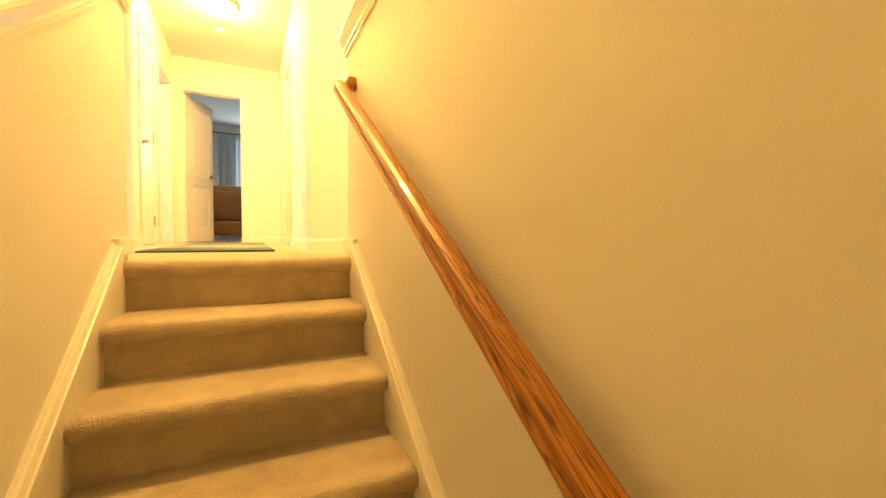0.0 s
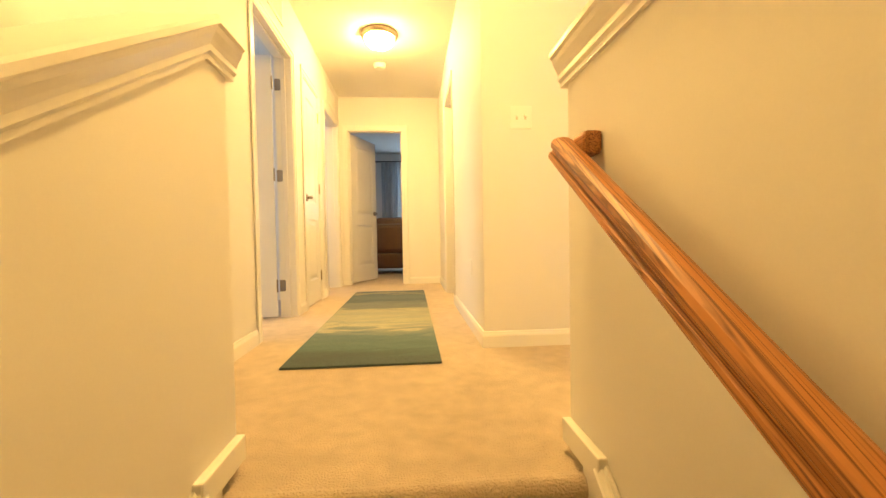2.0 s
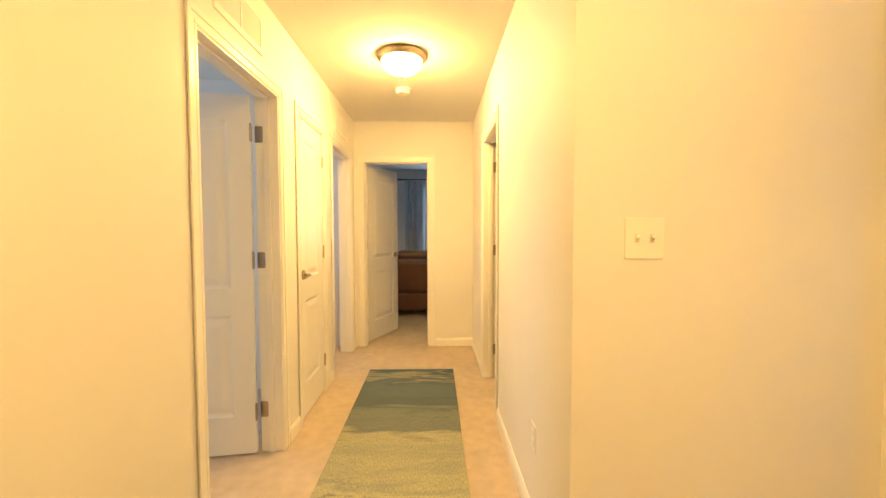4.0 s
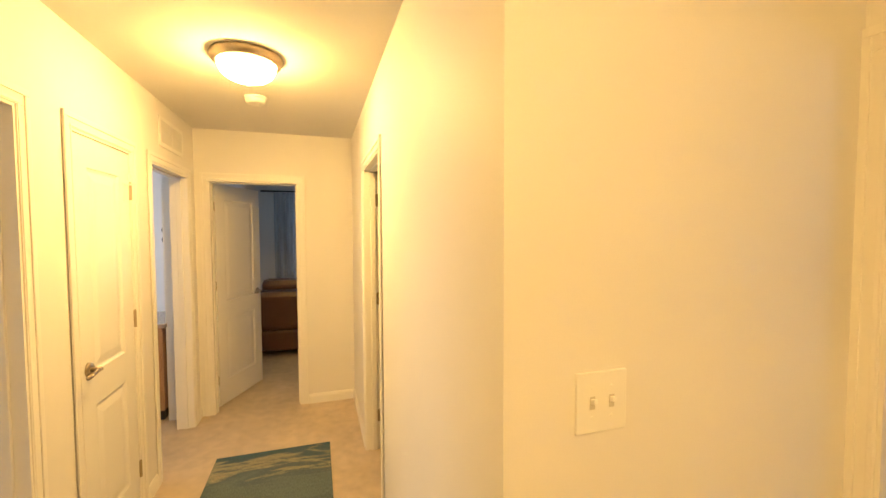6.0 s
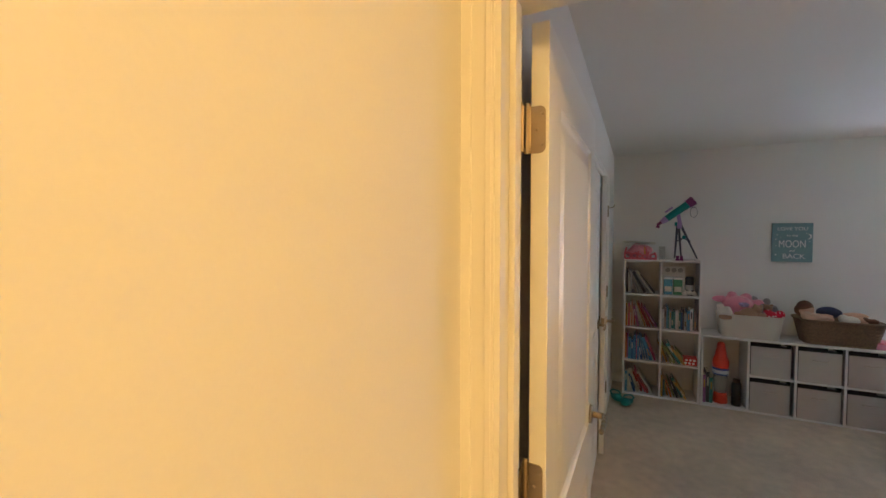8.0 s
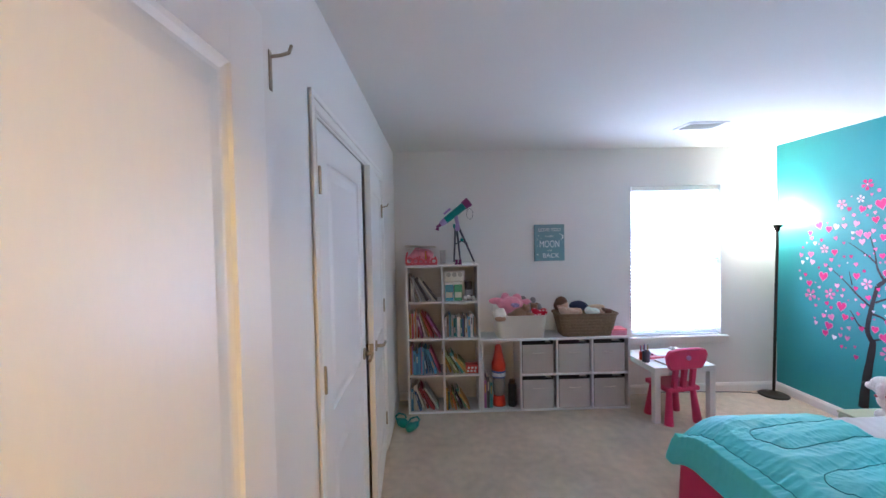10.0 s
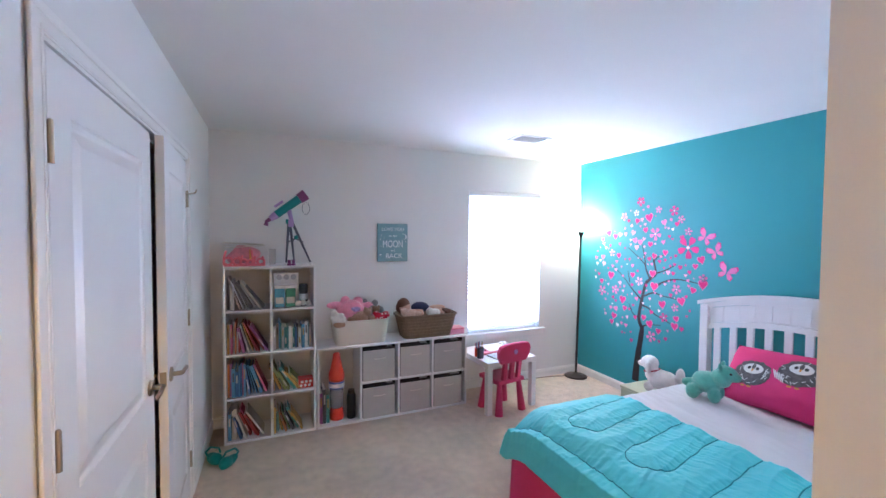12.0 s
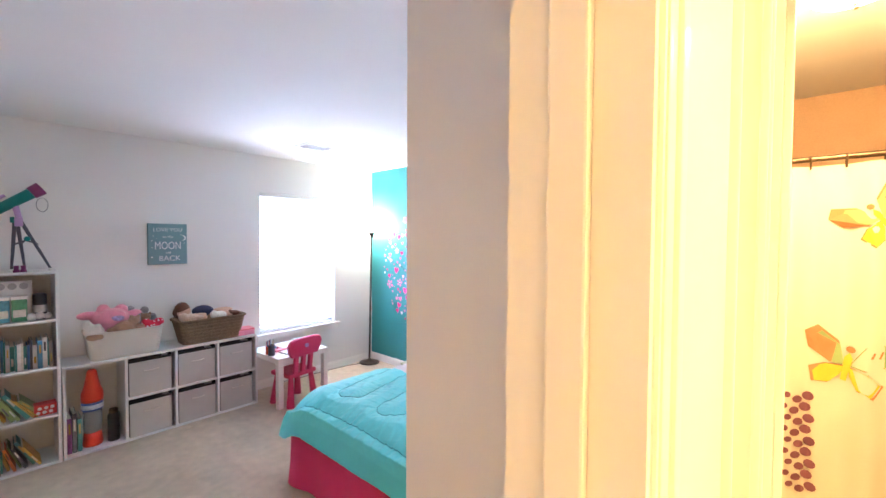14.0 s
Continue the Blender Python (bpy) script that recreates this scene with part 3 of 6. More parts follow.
# oak handrail with a return at its top and brackets below
rail = thing("handrail", "varnished oak handrail on the stair wall", "handrail")
PR = [(-0.024, 0.0), (-0.026, 0.006), (-0.025, 0.014), (-0.019, 0.019), (-0.019, 0.023), (-0.024, 0.029), (-0.0255, 0.040), (-0.021, 0.049), (-0.010, 0.054), (0.0, 0.055)]
PR = [(1.12 * u, v - 0.055) for u, v in PR] + [(-1.12 * u, v - 0.055) for u, v in PR[-2::-1]]
RX, RY, RZ = -0.016, -1.195, 0.845
bm = B()
sweep(bm, PR, [(0, -3.7, 0), (0, 0, 0)])
part("rail", bm, OAK, rail, "varnished red oak rail").matrix_local = Matrix.Translation((RX, RY, RZ)) @ Matrix.Rotation(math.atan(0.65), 4, "X")
bm = B()
box(bm, (RX + 0.020, RY - 0.076, RZ - 0.056), (0.047, RY - 0.003, RZ - 0.001), 0.011)
part("rail_return", bm, OAK, rail, "varnished oak return block")
for y in (-1.9, -2.9, -3.9):
    z = RZ - 0.65 * (RY - y) - 0.065
    bm = B()
    cyl(bm, (0.045, y, z - 0.07), (0.036, y, z - 0.07), 0.026, 0.024, 20)
    tube(bm, [(0.036, y, z - 0.07), (0.0, y, z - 0.06), (RX, y, z - 0.03), (RX, y, z + 0.0)], 0.006, 8)
    part("bracket", bm, NICKEL, rail, "nickel rail bracket")

# runner rug: brushed bands across its length
RUG = mat("runner_weave", (0.3, 0.4, 0.36), 0.95, var=0.0, scale=3, fine=260, bump=0.8, dist=0.003)
n, l = RUG.node_tree.nodes, RUG.node_tree.links
hsv = next(k for k in n if k.type == "HUE_SAT")
tc = next(k for k in n if k.type == "TEX_COORD")


def node(kind, **values):
    k = n.new(kind)
    for a, v in values.items():
        k.inputs[a.replace("_", " ")].default_value = v
    return k


def maths(op, a, b):
    k = n.new("ShaderNodeMath")
    k.operation = op
    for i_, v in enumerate((a, b)):
        if isinstance(v, (int, float)):
            k.inputs[i_].default_value = v
        else:
            l.new(v, k.inputs[i_])
    return k.outputs[0]


mp = node("ShaderNodeMapping", Scale=(1.1, 4.5, 1))
l.new(tc.outputs["Object"], mp.inputs[0])
streak = node("ShaderNodeTexNoise", Scale=1.6, Detail=8, Roughness=0.65, Distortion=0.8)
l.new(mp.outputs[0], streak.inputs["Vector"])
mp2 = node("ShaderNodeMapping", Scale=(60, 14, 1))
l.new(tc.outputs["Object"], mp2.inputs[0])
weave = node("ShaderNodeTexNoise", Scale=3, Detail=3)
l.new(mp2.outputs[0], weave.inputs["Vector"])
sep = n.new("ShaderNodeSeparateXYZ")
l.new(tc.outputs["Object"], sep.inputs[0])
along = maths("DIVIDE", maths("ADD", sep.outputs["Y"], 0.255), 2.67)
slant = maths("MULTIPLY", maths("ADD", sep.outputs["X"], 0.63), 0.05)
f = maths("ADD", maths("ADD", along, slant), maths("MULTIPLY", maths("SUBTRACT", streak.outputs["Fac"], 0.5), 0.40))
f = maths("ADD", f, maths("MULTIPLY", maths("SUBTRACT", weave.outputs["Fac"], 0.5), 0.03))
rp = n.new("ShaderNodeValToRGB")
cr = rp.color_ramp
cr.elements[0].position, cr.elements[0].color = 0.0, (0.062, 0.090, 0.098, 1)
cr.elements[1].position, cr.elements[1].color = 1.0, (0.039, 0.089, 0.119, 1)
for pos, col in ((0.08, (0.070, 0.115, 0.118)), (0.14, (0.085, 0.145, 0.150)), (0.22, (0.115, 0.170, 0.168)), (0.28, (0.200, 0.230, 0.195)), (0.31, (0.40, 0.375, 0.24)), (0.36, (0.24, 0.265, 0.215)), (0.40, (0.34, 0.33, 0.22)),
                 (0.47, (0.26, 0.275, 0.215)), (0.54, (0.33, 0.32, 0.225)), (0.60, (0.133, 0.159, 0.172)), (0.66, (0.156, 0.182, 0.180)), (0.73, (0.071, 0.102, 0.129)), (0.84, (0.093, 0.130, 0.146)), (0.89, (0.063, 0.096, 0.126)), (0.925, (0.266, 0.251, 0.176)), (0.96, (0.054, 0.089, 0.128))):
    cr.elements.new(pos).color = (*col, 1)
l.new(f, rp.inputs[0])
l.new(rp.outputs[0], hsv.inputs["Color"])
mr = node("ShaderNodeMapRange", From_Min=0.3, From_Max=0.7, To_Min=0.78, To_Max=1.25)
l.new(weave.outputs["Fac"], mr.inputs["Value"])
l.new(mr.outputs[0], hsv.inputs["Value"])
bm = box(B(), (-1.015, -0.255, 0.001), (-0.255, 2.415, 0.013), 0.004)
tagged(part("runner_rug", bm, RUG), "teal and cream brushed pattern runner rug", "rug")

# ---- bedroom: window ----
win = thing("window_1", "white framed window with half-lit horizontal blinds", "window", kind="structure")
Y0, Y1, Z0, Z1 = -3.28, -2.375, 0.575, 2.08
FR = mat("vinyl_frame", (0.8, 0.8, 0.8), 0.35, var=0.01, bump=0)
bm = B()
for lo, hi in (((W + 0.06, Y0, Z0), (W + 0.11, Y0 + 0.016, Z1)), ((W + 0.06, Y1 - 0.016, Z0), (W + 0.11, Y1, Z1)), ((W + 0.06, Y0 + 0.016, Z1 - 0.04), (W + 0.11, Y1 - 0.016, Z1)),
               ((W + 0.06, Y0 + 0.016, Z0), (W + 0.11, Y1 - 0.016, Z0 + 0.05)), ((W + 0.065, Y0 + 0.016, 1.30), (W + 0.105, Y1 - 0.016, 1.345))):
    box(bm, lo, hi, 0.004)
part("window_frame", bm, FR, win)
bm = B()
box(bm, (W - 0.045, Y0 - 0.06, Z0 - 0.022), (W + 0.075, Y1 + 0.06, Z0 + 0.002), 0.006)
box(bm, (W - 0.016, Y0 - 0.04, Z0 - 0.075), (W - 0.0005, Y1 + 0.04, Z0 - 0.022), 0.004)
part("window_sill", bm, TRIM, win)
bm = box(B(), (W + 0.006, Y0 + 0.012, Z1 - 0.045), (W + 0.05, Y1 - 0.012, Z1 - 0.004), 0.004)
part("blind_headrail", bm, PLASTIC_W, win)
GLASS = mat("window_glass", (0.95, 0.98, 1.0), 0.0, trans=1.0, bump=0, var=0)
pane = part("pane", box(B(), (W + 0.083, Y0 + 0.016, Z0 + 0.05), (W + 0.087, Y1 - 0.016, Z1 - 0.04)), GLASS, win)
pane.visible_shadow = False
SLAT = mat("blind_slat", (0.86, 0.88, 0.9), 0.4, var=0.01, bump=0)
n, l = SLAT.node_tree.nodes, SLAT.node_tree.links
mixs, tr = n.new("ShaderNodeMixShader"), n.new("ShaderNodeBsdfTranslucent")
tr.inputs["Color"].default_value = (0.85, 0.9, 0.95, 1)
mixs.inputs[0].default_value = 0.5
l.new(n["Principled BSDF"].outputs[0], mixs.inputs[1])
l.new(tr.outputs[0], mixs.inputs[2])
l.new(mixs.outputs[0], n["Material Output"].inputs[0])
me = None
count = 44
for i in range(count):
    z = Z1 - 0.06 - i * (Z1 - Z0 - 0.085) / (count - 1)
    if me is None:
        bm = box(B(), (-0.022, Y0 + 0.003, -0.0012), (0.022, Y1 - 0.003, 0.0012))
        ob = part("slat", bm, SLAT, win)
        me = ob.data
    else:
        ob = new("slat", me)
        ob.parent = win
    ob.matrix_local = Matrix.Translation((W + 0.03, 0, z)) @ Matrix.Rotation(radians(38 if z > 1.33 else 22), 4, "Y")
part("blind_bottom_rail", box(B(), (W + 0.01, Y0 + 0.014, Z0 + 0.004), (W + 0.05, Y1 - 0.014, Z0 + 0.018), 0.003), PLASTIC_W, win)
for y in (Y0 + 0.16, Y1 - 0.16):
    part("ladder_cord", cyl(B(), (W + 0.008, y, Z0 + 0.01), (W + 0.008, y, Z1 - 0.03), 0.0012, 0.0012, 6), PLASTIC_W, win)

# ---- bedroom: shelf units ----
TH = 0.018


def cube_unit(name, label, y_hi, edges, rows, ch, skip=()):
    """Standing against the window wall, from y_hi towards -y; edges: where the uprights begin; ch: pitch of the rows."""
    D = 0.33
    cols = len(edges) - 1
    wd, ht = edges[-1] + TH, rows * ch + TH
    t = thing(name, label, "shelf unit", pose(W - 0.01 - D, y_hi, 0))
    for c in range(cols + 1):
        z1 = ht
        part("upright", box(B(), (0, -edges[c] - TH, 0), (D, -edges[c], z1), 0.0015), SHELFW, t)
    for r in range(rows + 1):
        for c in range(cols):
            if (r, c) in skip:
                continue
            part("shelf_board", box(B(), (0.001, -edges[c + 1], r * ch), (D - 0.001, -edges[c] - TH, r * ch + TH), 0.0015), SHELFW, t)
    part("back_panel", box(B(), (D - 0.004, -wd + 0.002, 0.002), (D - 0.001, -0.002, ht - 0.002)), mat("shelf_back", (0.80, 0.74, 0.66), 0.6, var=0.03, bump=0), t)
    return t


SX = 4.80          # front of the shelf units
cube_unit("bookcase", "tall white eight-cube bookcase filled with books", -0.145, (0, 0.326, 0.652), 4, 0.336)
CW, CH = 0.326, 0.336
BAYS = (0, 0.354, 0.689, 1.014, 1.352)
cube_unit("storage_unit", "low white cube unit holding fabric bins", -0.822, BAYS, 2, 0.325, skip={(1, 0)})

BOOKC = [(0.75, 0.74, 0.70), (0.08, 0.08, 0.09), (0.40, 0.05, 0.05), (0.55, 0.32, 0.06), (0.05, 0.15, 0.34), (0.60, 0.12, 0.22), (0.06, 0.26, 0.24), (0.65, 0.62, 0.52),
         (0.24, 0.30, 0.10), (0.30, 0.24, 0.20), (0.10, 0.30, 0.48), (0.62, 0.20, 0.05), (0.35, 0.12, 0.30), (0.45, 0.45, 0.46)]
BOOKM = [mat("book_cover", c, 0.45, var=0.12, scale=30, fine=150, bump=0.05, dist=0.0004) for c in BOOKC]
PAGES = mat("paper_pages", (0.72, 0.68, 0.58), 0.8, var=0.05, fine=400, bump=0.1, dist=0.0005)
rb = random.Random(5)


def book(x, y, z, thick, deep, high, tilt, m, label):
    """A closed book, spine to the front, leaning by tilt degrees towards -y."""
    t = thing("book", label, "book", pose(x, y, z) @ Matrix.Rotation(radians(tilt), 4, "X"), group="books on the shelf")
    c = 0.0018
    bm = box(B(), (0, -thick, 0), (deep, -thick + c, high))
    box(bm, (0, -c, 0), (deep, 0, high))
    box(bm, (0, -thick + c, 0), (c, -c, high))
    part("cover", bm, m, t)
    part("page_block", box(B(), (c, -thick + c, 0.004), (deep - 0.004, -c, high - 0.004)), PAGES, t)
    if thick > 0.014:
        k = rb.choice((0.2, 0.55))
        part("spine_title", box(B(), (-0.0006, -thick * 0.72, high * k), (0.0004, -thick * 0.28, high * (k + 0.3))), BOOKM[rb.choice((0, 7, 3, 1))], t)
    return t


COLN = ["white", "black", "dark red", "ochre", "navy", "pink", "green", "cream", "olive", "brown", "blue", "orange", "purple", "grey"]


def row_of_books(y_hi, z, width, n, hi, lean_from=None, colours=None, lean=14):
    """Books side by side from y_hi towards -y; those after lean_from lean on their neighbours."""
    y = y_hi - 0.004
    for i in range(n):
        th = rb.uniform(0.006, 0.024)
        h = hi * rb.uniform(0.72, 1.0)
        k = rb.choice(colours) if colours else rb.randrange(len(BOOKM))
        leaning = lean_from is not None and i >= lean_from
        a = lean + (i - lean_from) * 3.2 if leaning else 0
        need = (th * math.cos(radians(a)) + (0.012 if leaning else 0.002))
        foot = y - (h * math.sin(radians(a)) if leaning else 0)
        if y - need - (h * math.sin(radians(a)) * 0.4 if leaning else 0) < y_hi - width + 0.006:
            break
        if leaning:
            # the top leans back towards +y, the foot stands clear
            yy = y - h * math.sin(radians(a)) * 0.42
            if yy - th < y_hi - width + 0.01:
                break
            book(SX + 0.02 + rb.uniform(0, 0.05), yy, z + 0.001, th, rb.uniform(0.15, 0.2), h, -a, BOOKM[k], "%s covered book leaning on its neighbours" % COLN[k])
            y -= th + 0.012
        else:
            book(SX + 0.02 + rb.uniform(0, 0.05), y, z + 0.001, th, rb.uniform(0.15, 0.2), h, 0, BOOKM[k], "%s covered book standing upright" % COLN[k])
            y -= th + 0.001


def cube(c, r):
    return -0.145 - TH - c * CW, r * CH + TH


CI = CW - TH
y, z = cube(0, 3); row_of_books(y, z, CI, 10, 0.27, 3, [0, 13, 1, 9, 7, 1], 18)
y, z = cube(0, 2); row_of_books(y, z, CI, 15, 0.25, 7, [3, 11, 2, 5, 0, 7, 5, 12], 12)
y, z = cube(1, 2); row_of_books(y, z, CI, 19, 0.22, None, [9, 1, 7, 4, 10, 13, 0, 6])
y, z = cube(0, 1); row_of_books(y, z, CI, 17, 0.26, 8, [4, 10, 12, 6, 5, 13, 10, 11], 9)
y, z = cube(1, 1); row_of_books(y, z, CI, 8, 0.24, 1, [8, 3, 9, 6, 3], 22)
y, z = cube(0, 0); row_of_books(y, z, CI, 9, 0.25, 3, [10, 2, 7, 5, 0, 4], 16)
y, z = cube(1, 0); row_of_books(y, z, CI, 9, 0.22, 3, [1, 3, 8, 6, 3, 11], 14)

# game boxes, jar and bowl in the upper right cube
y, z = cube(1, 3)
for i, (c, nm) in enumerate((((0.10, 0.35, 0.48), "blue"), ((0.08, 0.30, 0.16), "green"))):
    t = thing("toy_box", "%s printed card toy box standing on a shelf" % nm, "toy box", pose(SX + 0.05, y - 0.015 - i * 0.083, z + 0.001))
    part("body", box(B(), (0, -0.075, 0), (0.06, 0, 0.15), 0.002), mat("printed_card", c, 0.4, var=0.25, scale=40), t)
    part("lid", box(B(), (-0.002, -0.077, 0.15), (0.062, 0.002, 0.172), 0.002), PLASTIC_W, t)
    part("label_band", box(B(), (-0.0014, -0.068, 0.03), (0.0, -0.007, 0.08)), BOOKM[7], t)
t = thing("craft_sheet", "white card backed set of round counters", "toy box", pose(SX + 0.13, y - 0.01, z + 0.001))
part("card", box(B(), (0, -0.19, 0), (0.012, 0, 0.27), 0.002), PLASTIC_W, t)
for i in range(3):
    part("disc", cyl(B(), (-0.001, -0.04 - i * 0.055, 0.235), (-0.005, -0.04 - i * 0.055, 0.235), 0.022, 0.022, 20), BOOKM[13], t)
t = thing("speaker_jar", "small dark cylindrical jar with a grey band", "jar", pose(SX + 0.09, y - 0.235, z + 0.001))
part("body", lathe(B(), [(0.0, 0), (0.034, 0), (0.036, 0.006), (0.036, 0.17), (0.032, 0.178), (0, 0.178)]), mat("dark_plastic", (0.03, 0.03, 0.04), 0.35), t)
part("band", lathe(B(), [(0.0365, 0.05), (0.037, 0.05), (0.037, 0.10), (0.0365, 0.10)]), BOOKM[13], t)
bm = B()
for k in range(7):
    ball(bm, (SX + 0.06 + 0.02 * (k % 3), y - 0.19 - 0.014 * k, z + 0.022 + 0.008 * (k % 2)), 0.024, seg=10, lump=0.3, seed=k)
tagged(part("shell_pile", bm, mat("shell_white", (0.75, 0.72, 0.66), 0.5, var=0.1), smooth=True), "heap of small white shells", "ornament")
# red and white toy box
y, z = cube(1, 1)
t = thing("toy_carton", "red and white spotted toy carton on a shelf", "toy box", pose(SX + 0.03, y - 0.19, z + 0.001))
part("body", box(B(), (0, -0.115, 0), (0.09, 0, 0.075), 0.003), mat("red_card", (0.60, 0.05, 0.05), 0.4, var=0.1), t)
for i in range(6):
    part("spot", cyl(B(), (-0.0002, -0.02 - 0.032 * (i % 3) - 0.008 * (i // 3), 0.022 + 0.03 * (i // 3)), (-0.002, -0.02 - 0.032 * (i % 3) - 0.008 * (i // 3), 0.022 + 0.03 * (i // 3)), 0.011, 0.011, 14), PLASTIC_W, t)

# fabric bins in the low unit
FAB = mat("grey_bin_fabric", (0.54, 0.51, 0.475), 0.9, var=0.06, scale=8, fine=500, bump=0.3, dist=0.001)
STRAP = mat("bin_strap", (0.62, 0.58, 0.52), 0.7, var=0.05, bump=0.1)
# black that stands in for the shade in the gaps round the bins
GAP_SHADE = mat("bin_gap_shade", (0.02, 0.018, 0.018), 0.95, var=0.1, fine=300, bump=0.2)
first = None
for c in range(1, 4):
    for r in range(2):
        m = pose(SX + 0.006, -0.822 - TH - BAYS[c] - 0.008, r * 0.325 + TH + 0.001)
        if first:
            ob = copy_thing(first, m)
            continue
        first = t = thing("fabric_bin", "grey fabric storage bin with a pale pull strap", "storage bin", m, group="bins of the low unit")
        bw, bh, bd = 0.282, 0.266, 0.27
        bm = B()
        for lo, hi in (((0, -bw, 0), (0.006, 0, bh)), ((bd - 0.006, -bw, 0), (bd, 0, bh)), ((0.006, -bw, 0), (bd - 0.006, -bw + 0.006, bh)), ((0.006, -0.006, 0), (bd - 0.006, 0, bh)), ((0.006, -bw + 0.006, 0), (bd - 0.006, -0.006, 0.006))):
            box(bm, lo, hi, 0.002)
        part("body", bm, FAB, t)
        bm = B()
        tube(bm, [(-0.003, -bw / 2 + 0.05 - 0.1 * k / 6, 0.19 - 0.006 * math.sin(math.pi * k / 6)) for k in range(7)], 0.006, 8)
        part("pull_strap", bm, STRAP, t, "pale webbing pull strap")
        # added sheets, higher and wider than the bin, paint its gaps as shaded
        bm = B()
        for lo, hi in (((0.0075, -bw - 0.004, 0.01), (0.011, 0.004, bh + 0.018)), ((bd - 0.011, -bw - 0.004, 0.01), (bd - 0.0075, 0.004, bh + 0.03)), ((0.011, -bw - 0.006, 0.01), (bd - 0.011, -bw - 0.001, bh + 0.03)), ((0.011, 0.001, 0.01), (bd - 0.011, 0.005, bh + 0.03))):
            box(bm, lo, hi)
        part("liner", bm, GAP_SHADE, t, "black sheets added as shade in the gaps round a bin")
        part("rim", box(B(), (-0.0012, -bw + 0.002, bh - 0.012), (0.0004, -0.002, bh - 0.002)), FAB, t)

# toys in the tall open bay
zy = TH + 0.001
t = thing("toy_rocket", "red and blue plastic toy rocket bottle", "toy", pose(SX + 0.12, -0.995, zy))
RED = mat("red_plastic", (0.70, 0.05, 0.02), 0.3, var=0.03, bump=0)
BLUE = mat("blue_plastic", (0.04, 0.12, 0.42), 0.3, var=0.03, bump=0)
INKW = mat("white_print", (0.78, 0.80, 0.82), 0.5, var=0.3, scale=90, bump=0)
CLEAR = mat("clear_plastic", (0.85, 0.88, 0.9), 0.08, trans=0.8, bump=0, var=0)
part("foot", lathe(B(), [(0, 0), (0.058, 0), (0.062, 0.012), (0.056, 0.06), (0.05, 0.10), (0, 0.10)]), RED, t, smooth=True)
part("tank", lathe(B(), [(0, 0.1005), (0.05, 0.1005), (0.056, 0.13), (0.058, 0.25), (0.054, 0.27), (0, 0.27)]), CLEAR, t, smooth=True)
part("collar", lathe(B(), [(0, 0.2705), (0.062, 0.2705), (0.066, 0.28), (0.066, 0.325), (0.062, 0.335), (0, 0.335)]), BLUE, t, smooth=True)
part("nose_cone", lathe(B(), [(0, 0.3355), (0.066, 0.3355), (0.067, 0.36), (0.066, 0.40), (0.052, 0.44), (0.05, 0.45), (0.036, 0.52), (0.03, 0.56), (0.02, 0.575), (0, 0.577)]), RED, t, smooth=True)
part("label_band", lathe(B(), [(0.0665, 0.285), (0.0672, 0.285), (0.0672, 0.318), (0.0665, 0.318)]), INKW, t, "white printed band")
t = thing("drink_bottle", "black cylindrical drink bottle", "bottle", pose(SX + 0.09, -1.115, zy))
part("body", lathe(B(), [(0, 0), (0.036, 0), (0.038, 0.008), (0.038, 0.2), (0.03, 0.215), (0, 0.215)]), mat("black_bottle", (0.02, 0.018, 0.02), 0.3), t, smooth=True)
part("cap", lathe(B(), [(0, 0.2155), (0.028, 0.2155), (0.028, 0.245), (0, 0.248)]), BRONZE, t)
for i, (k, h) in enumerate(((12, 0.26), (1, 0.29), (6, 0.24))):
    book(SX + 0.05, -0.846 - i * 0.028, zy, 0.024, 0.18, h, 0, BOOKM[k], "%s covered album standing upright" % COLN[k])

# ---- on top of the units ----
ZT, ZL = 4 * CH + TH + 0.001, 2 * 0.325 + TH + 0.001
PINK = mat("pink_plastic", (0.80, 0.20, 0.26), 0.35, var=0.05, bump=0)
PINKC = mat("pink_plush", (0.82, 0.30, 0.42), 0.95, var=0.15, scale=20, fine=200, bump=0.8, dist=0.006, sheen=0.5)
PALEP = mat("pale_pink_plastic", (0.78, 0.30, 0.36), 0.3, var=0.15, scale=30, bump=0)
CORAL = mat("coral_paint", (0.80, 0.16, 0.20), 0.5, var=0.05, bump=0)
t = thing("word_ornament", "coral pink cut-out word standing on a bookcase", "ornament", pose(SX + 0.055, -0.145, ZT))
part("foot_bar", box(B(), (-0.008, -0.292, 0), (0.008, -0.004, 0.014), 0.002), CORAL, t)
for k, (yc, hh, rr) in enumerate(((0.034, 0.115, 0.030), (0.094, 0.072, 0.026), (0.142, 0.078, 0.022), (0.186, 0.118, 0.018), (0.226, 0.072, 0.012), (0.262, 0.070, 0.024))):
    bm = B()
    tube(bm, [(0, -yc + rr * math.cos(a), 0.014 + rr * 0.9 + rr * 0.95 * math.sin(a)) for a in [2 * math.pi * q / 14 for q in range(15)]], 0.0085, 8)
    side = -1 if k % 2 else 1
    tube(bm, [(0, -yc + side * rr, 0.012), (0, -yc + side * rr * 0.95, hh * 0.6), (0, -yc + side * rr * 0.5, hh)], 0.0085, 8)
    part("letter_loop", bm, CORAL, t, smooth=True)
t = thing("toy_pouch", "clear bag of pink toys under a sheaf of papers", "toy bag", pose(SX + 0.15, -0.285, ZT))
part("bag", ball(B(), (0, 0, 0.078), 0.075, (0.9, 1.55, 1.04), 20, lump=0.25, seed=2), PALEP, t, smooth=True)
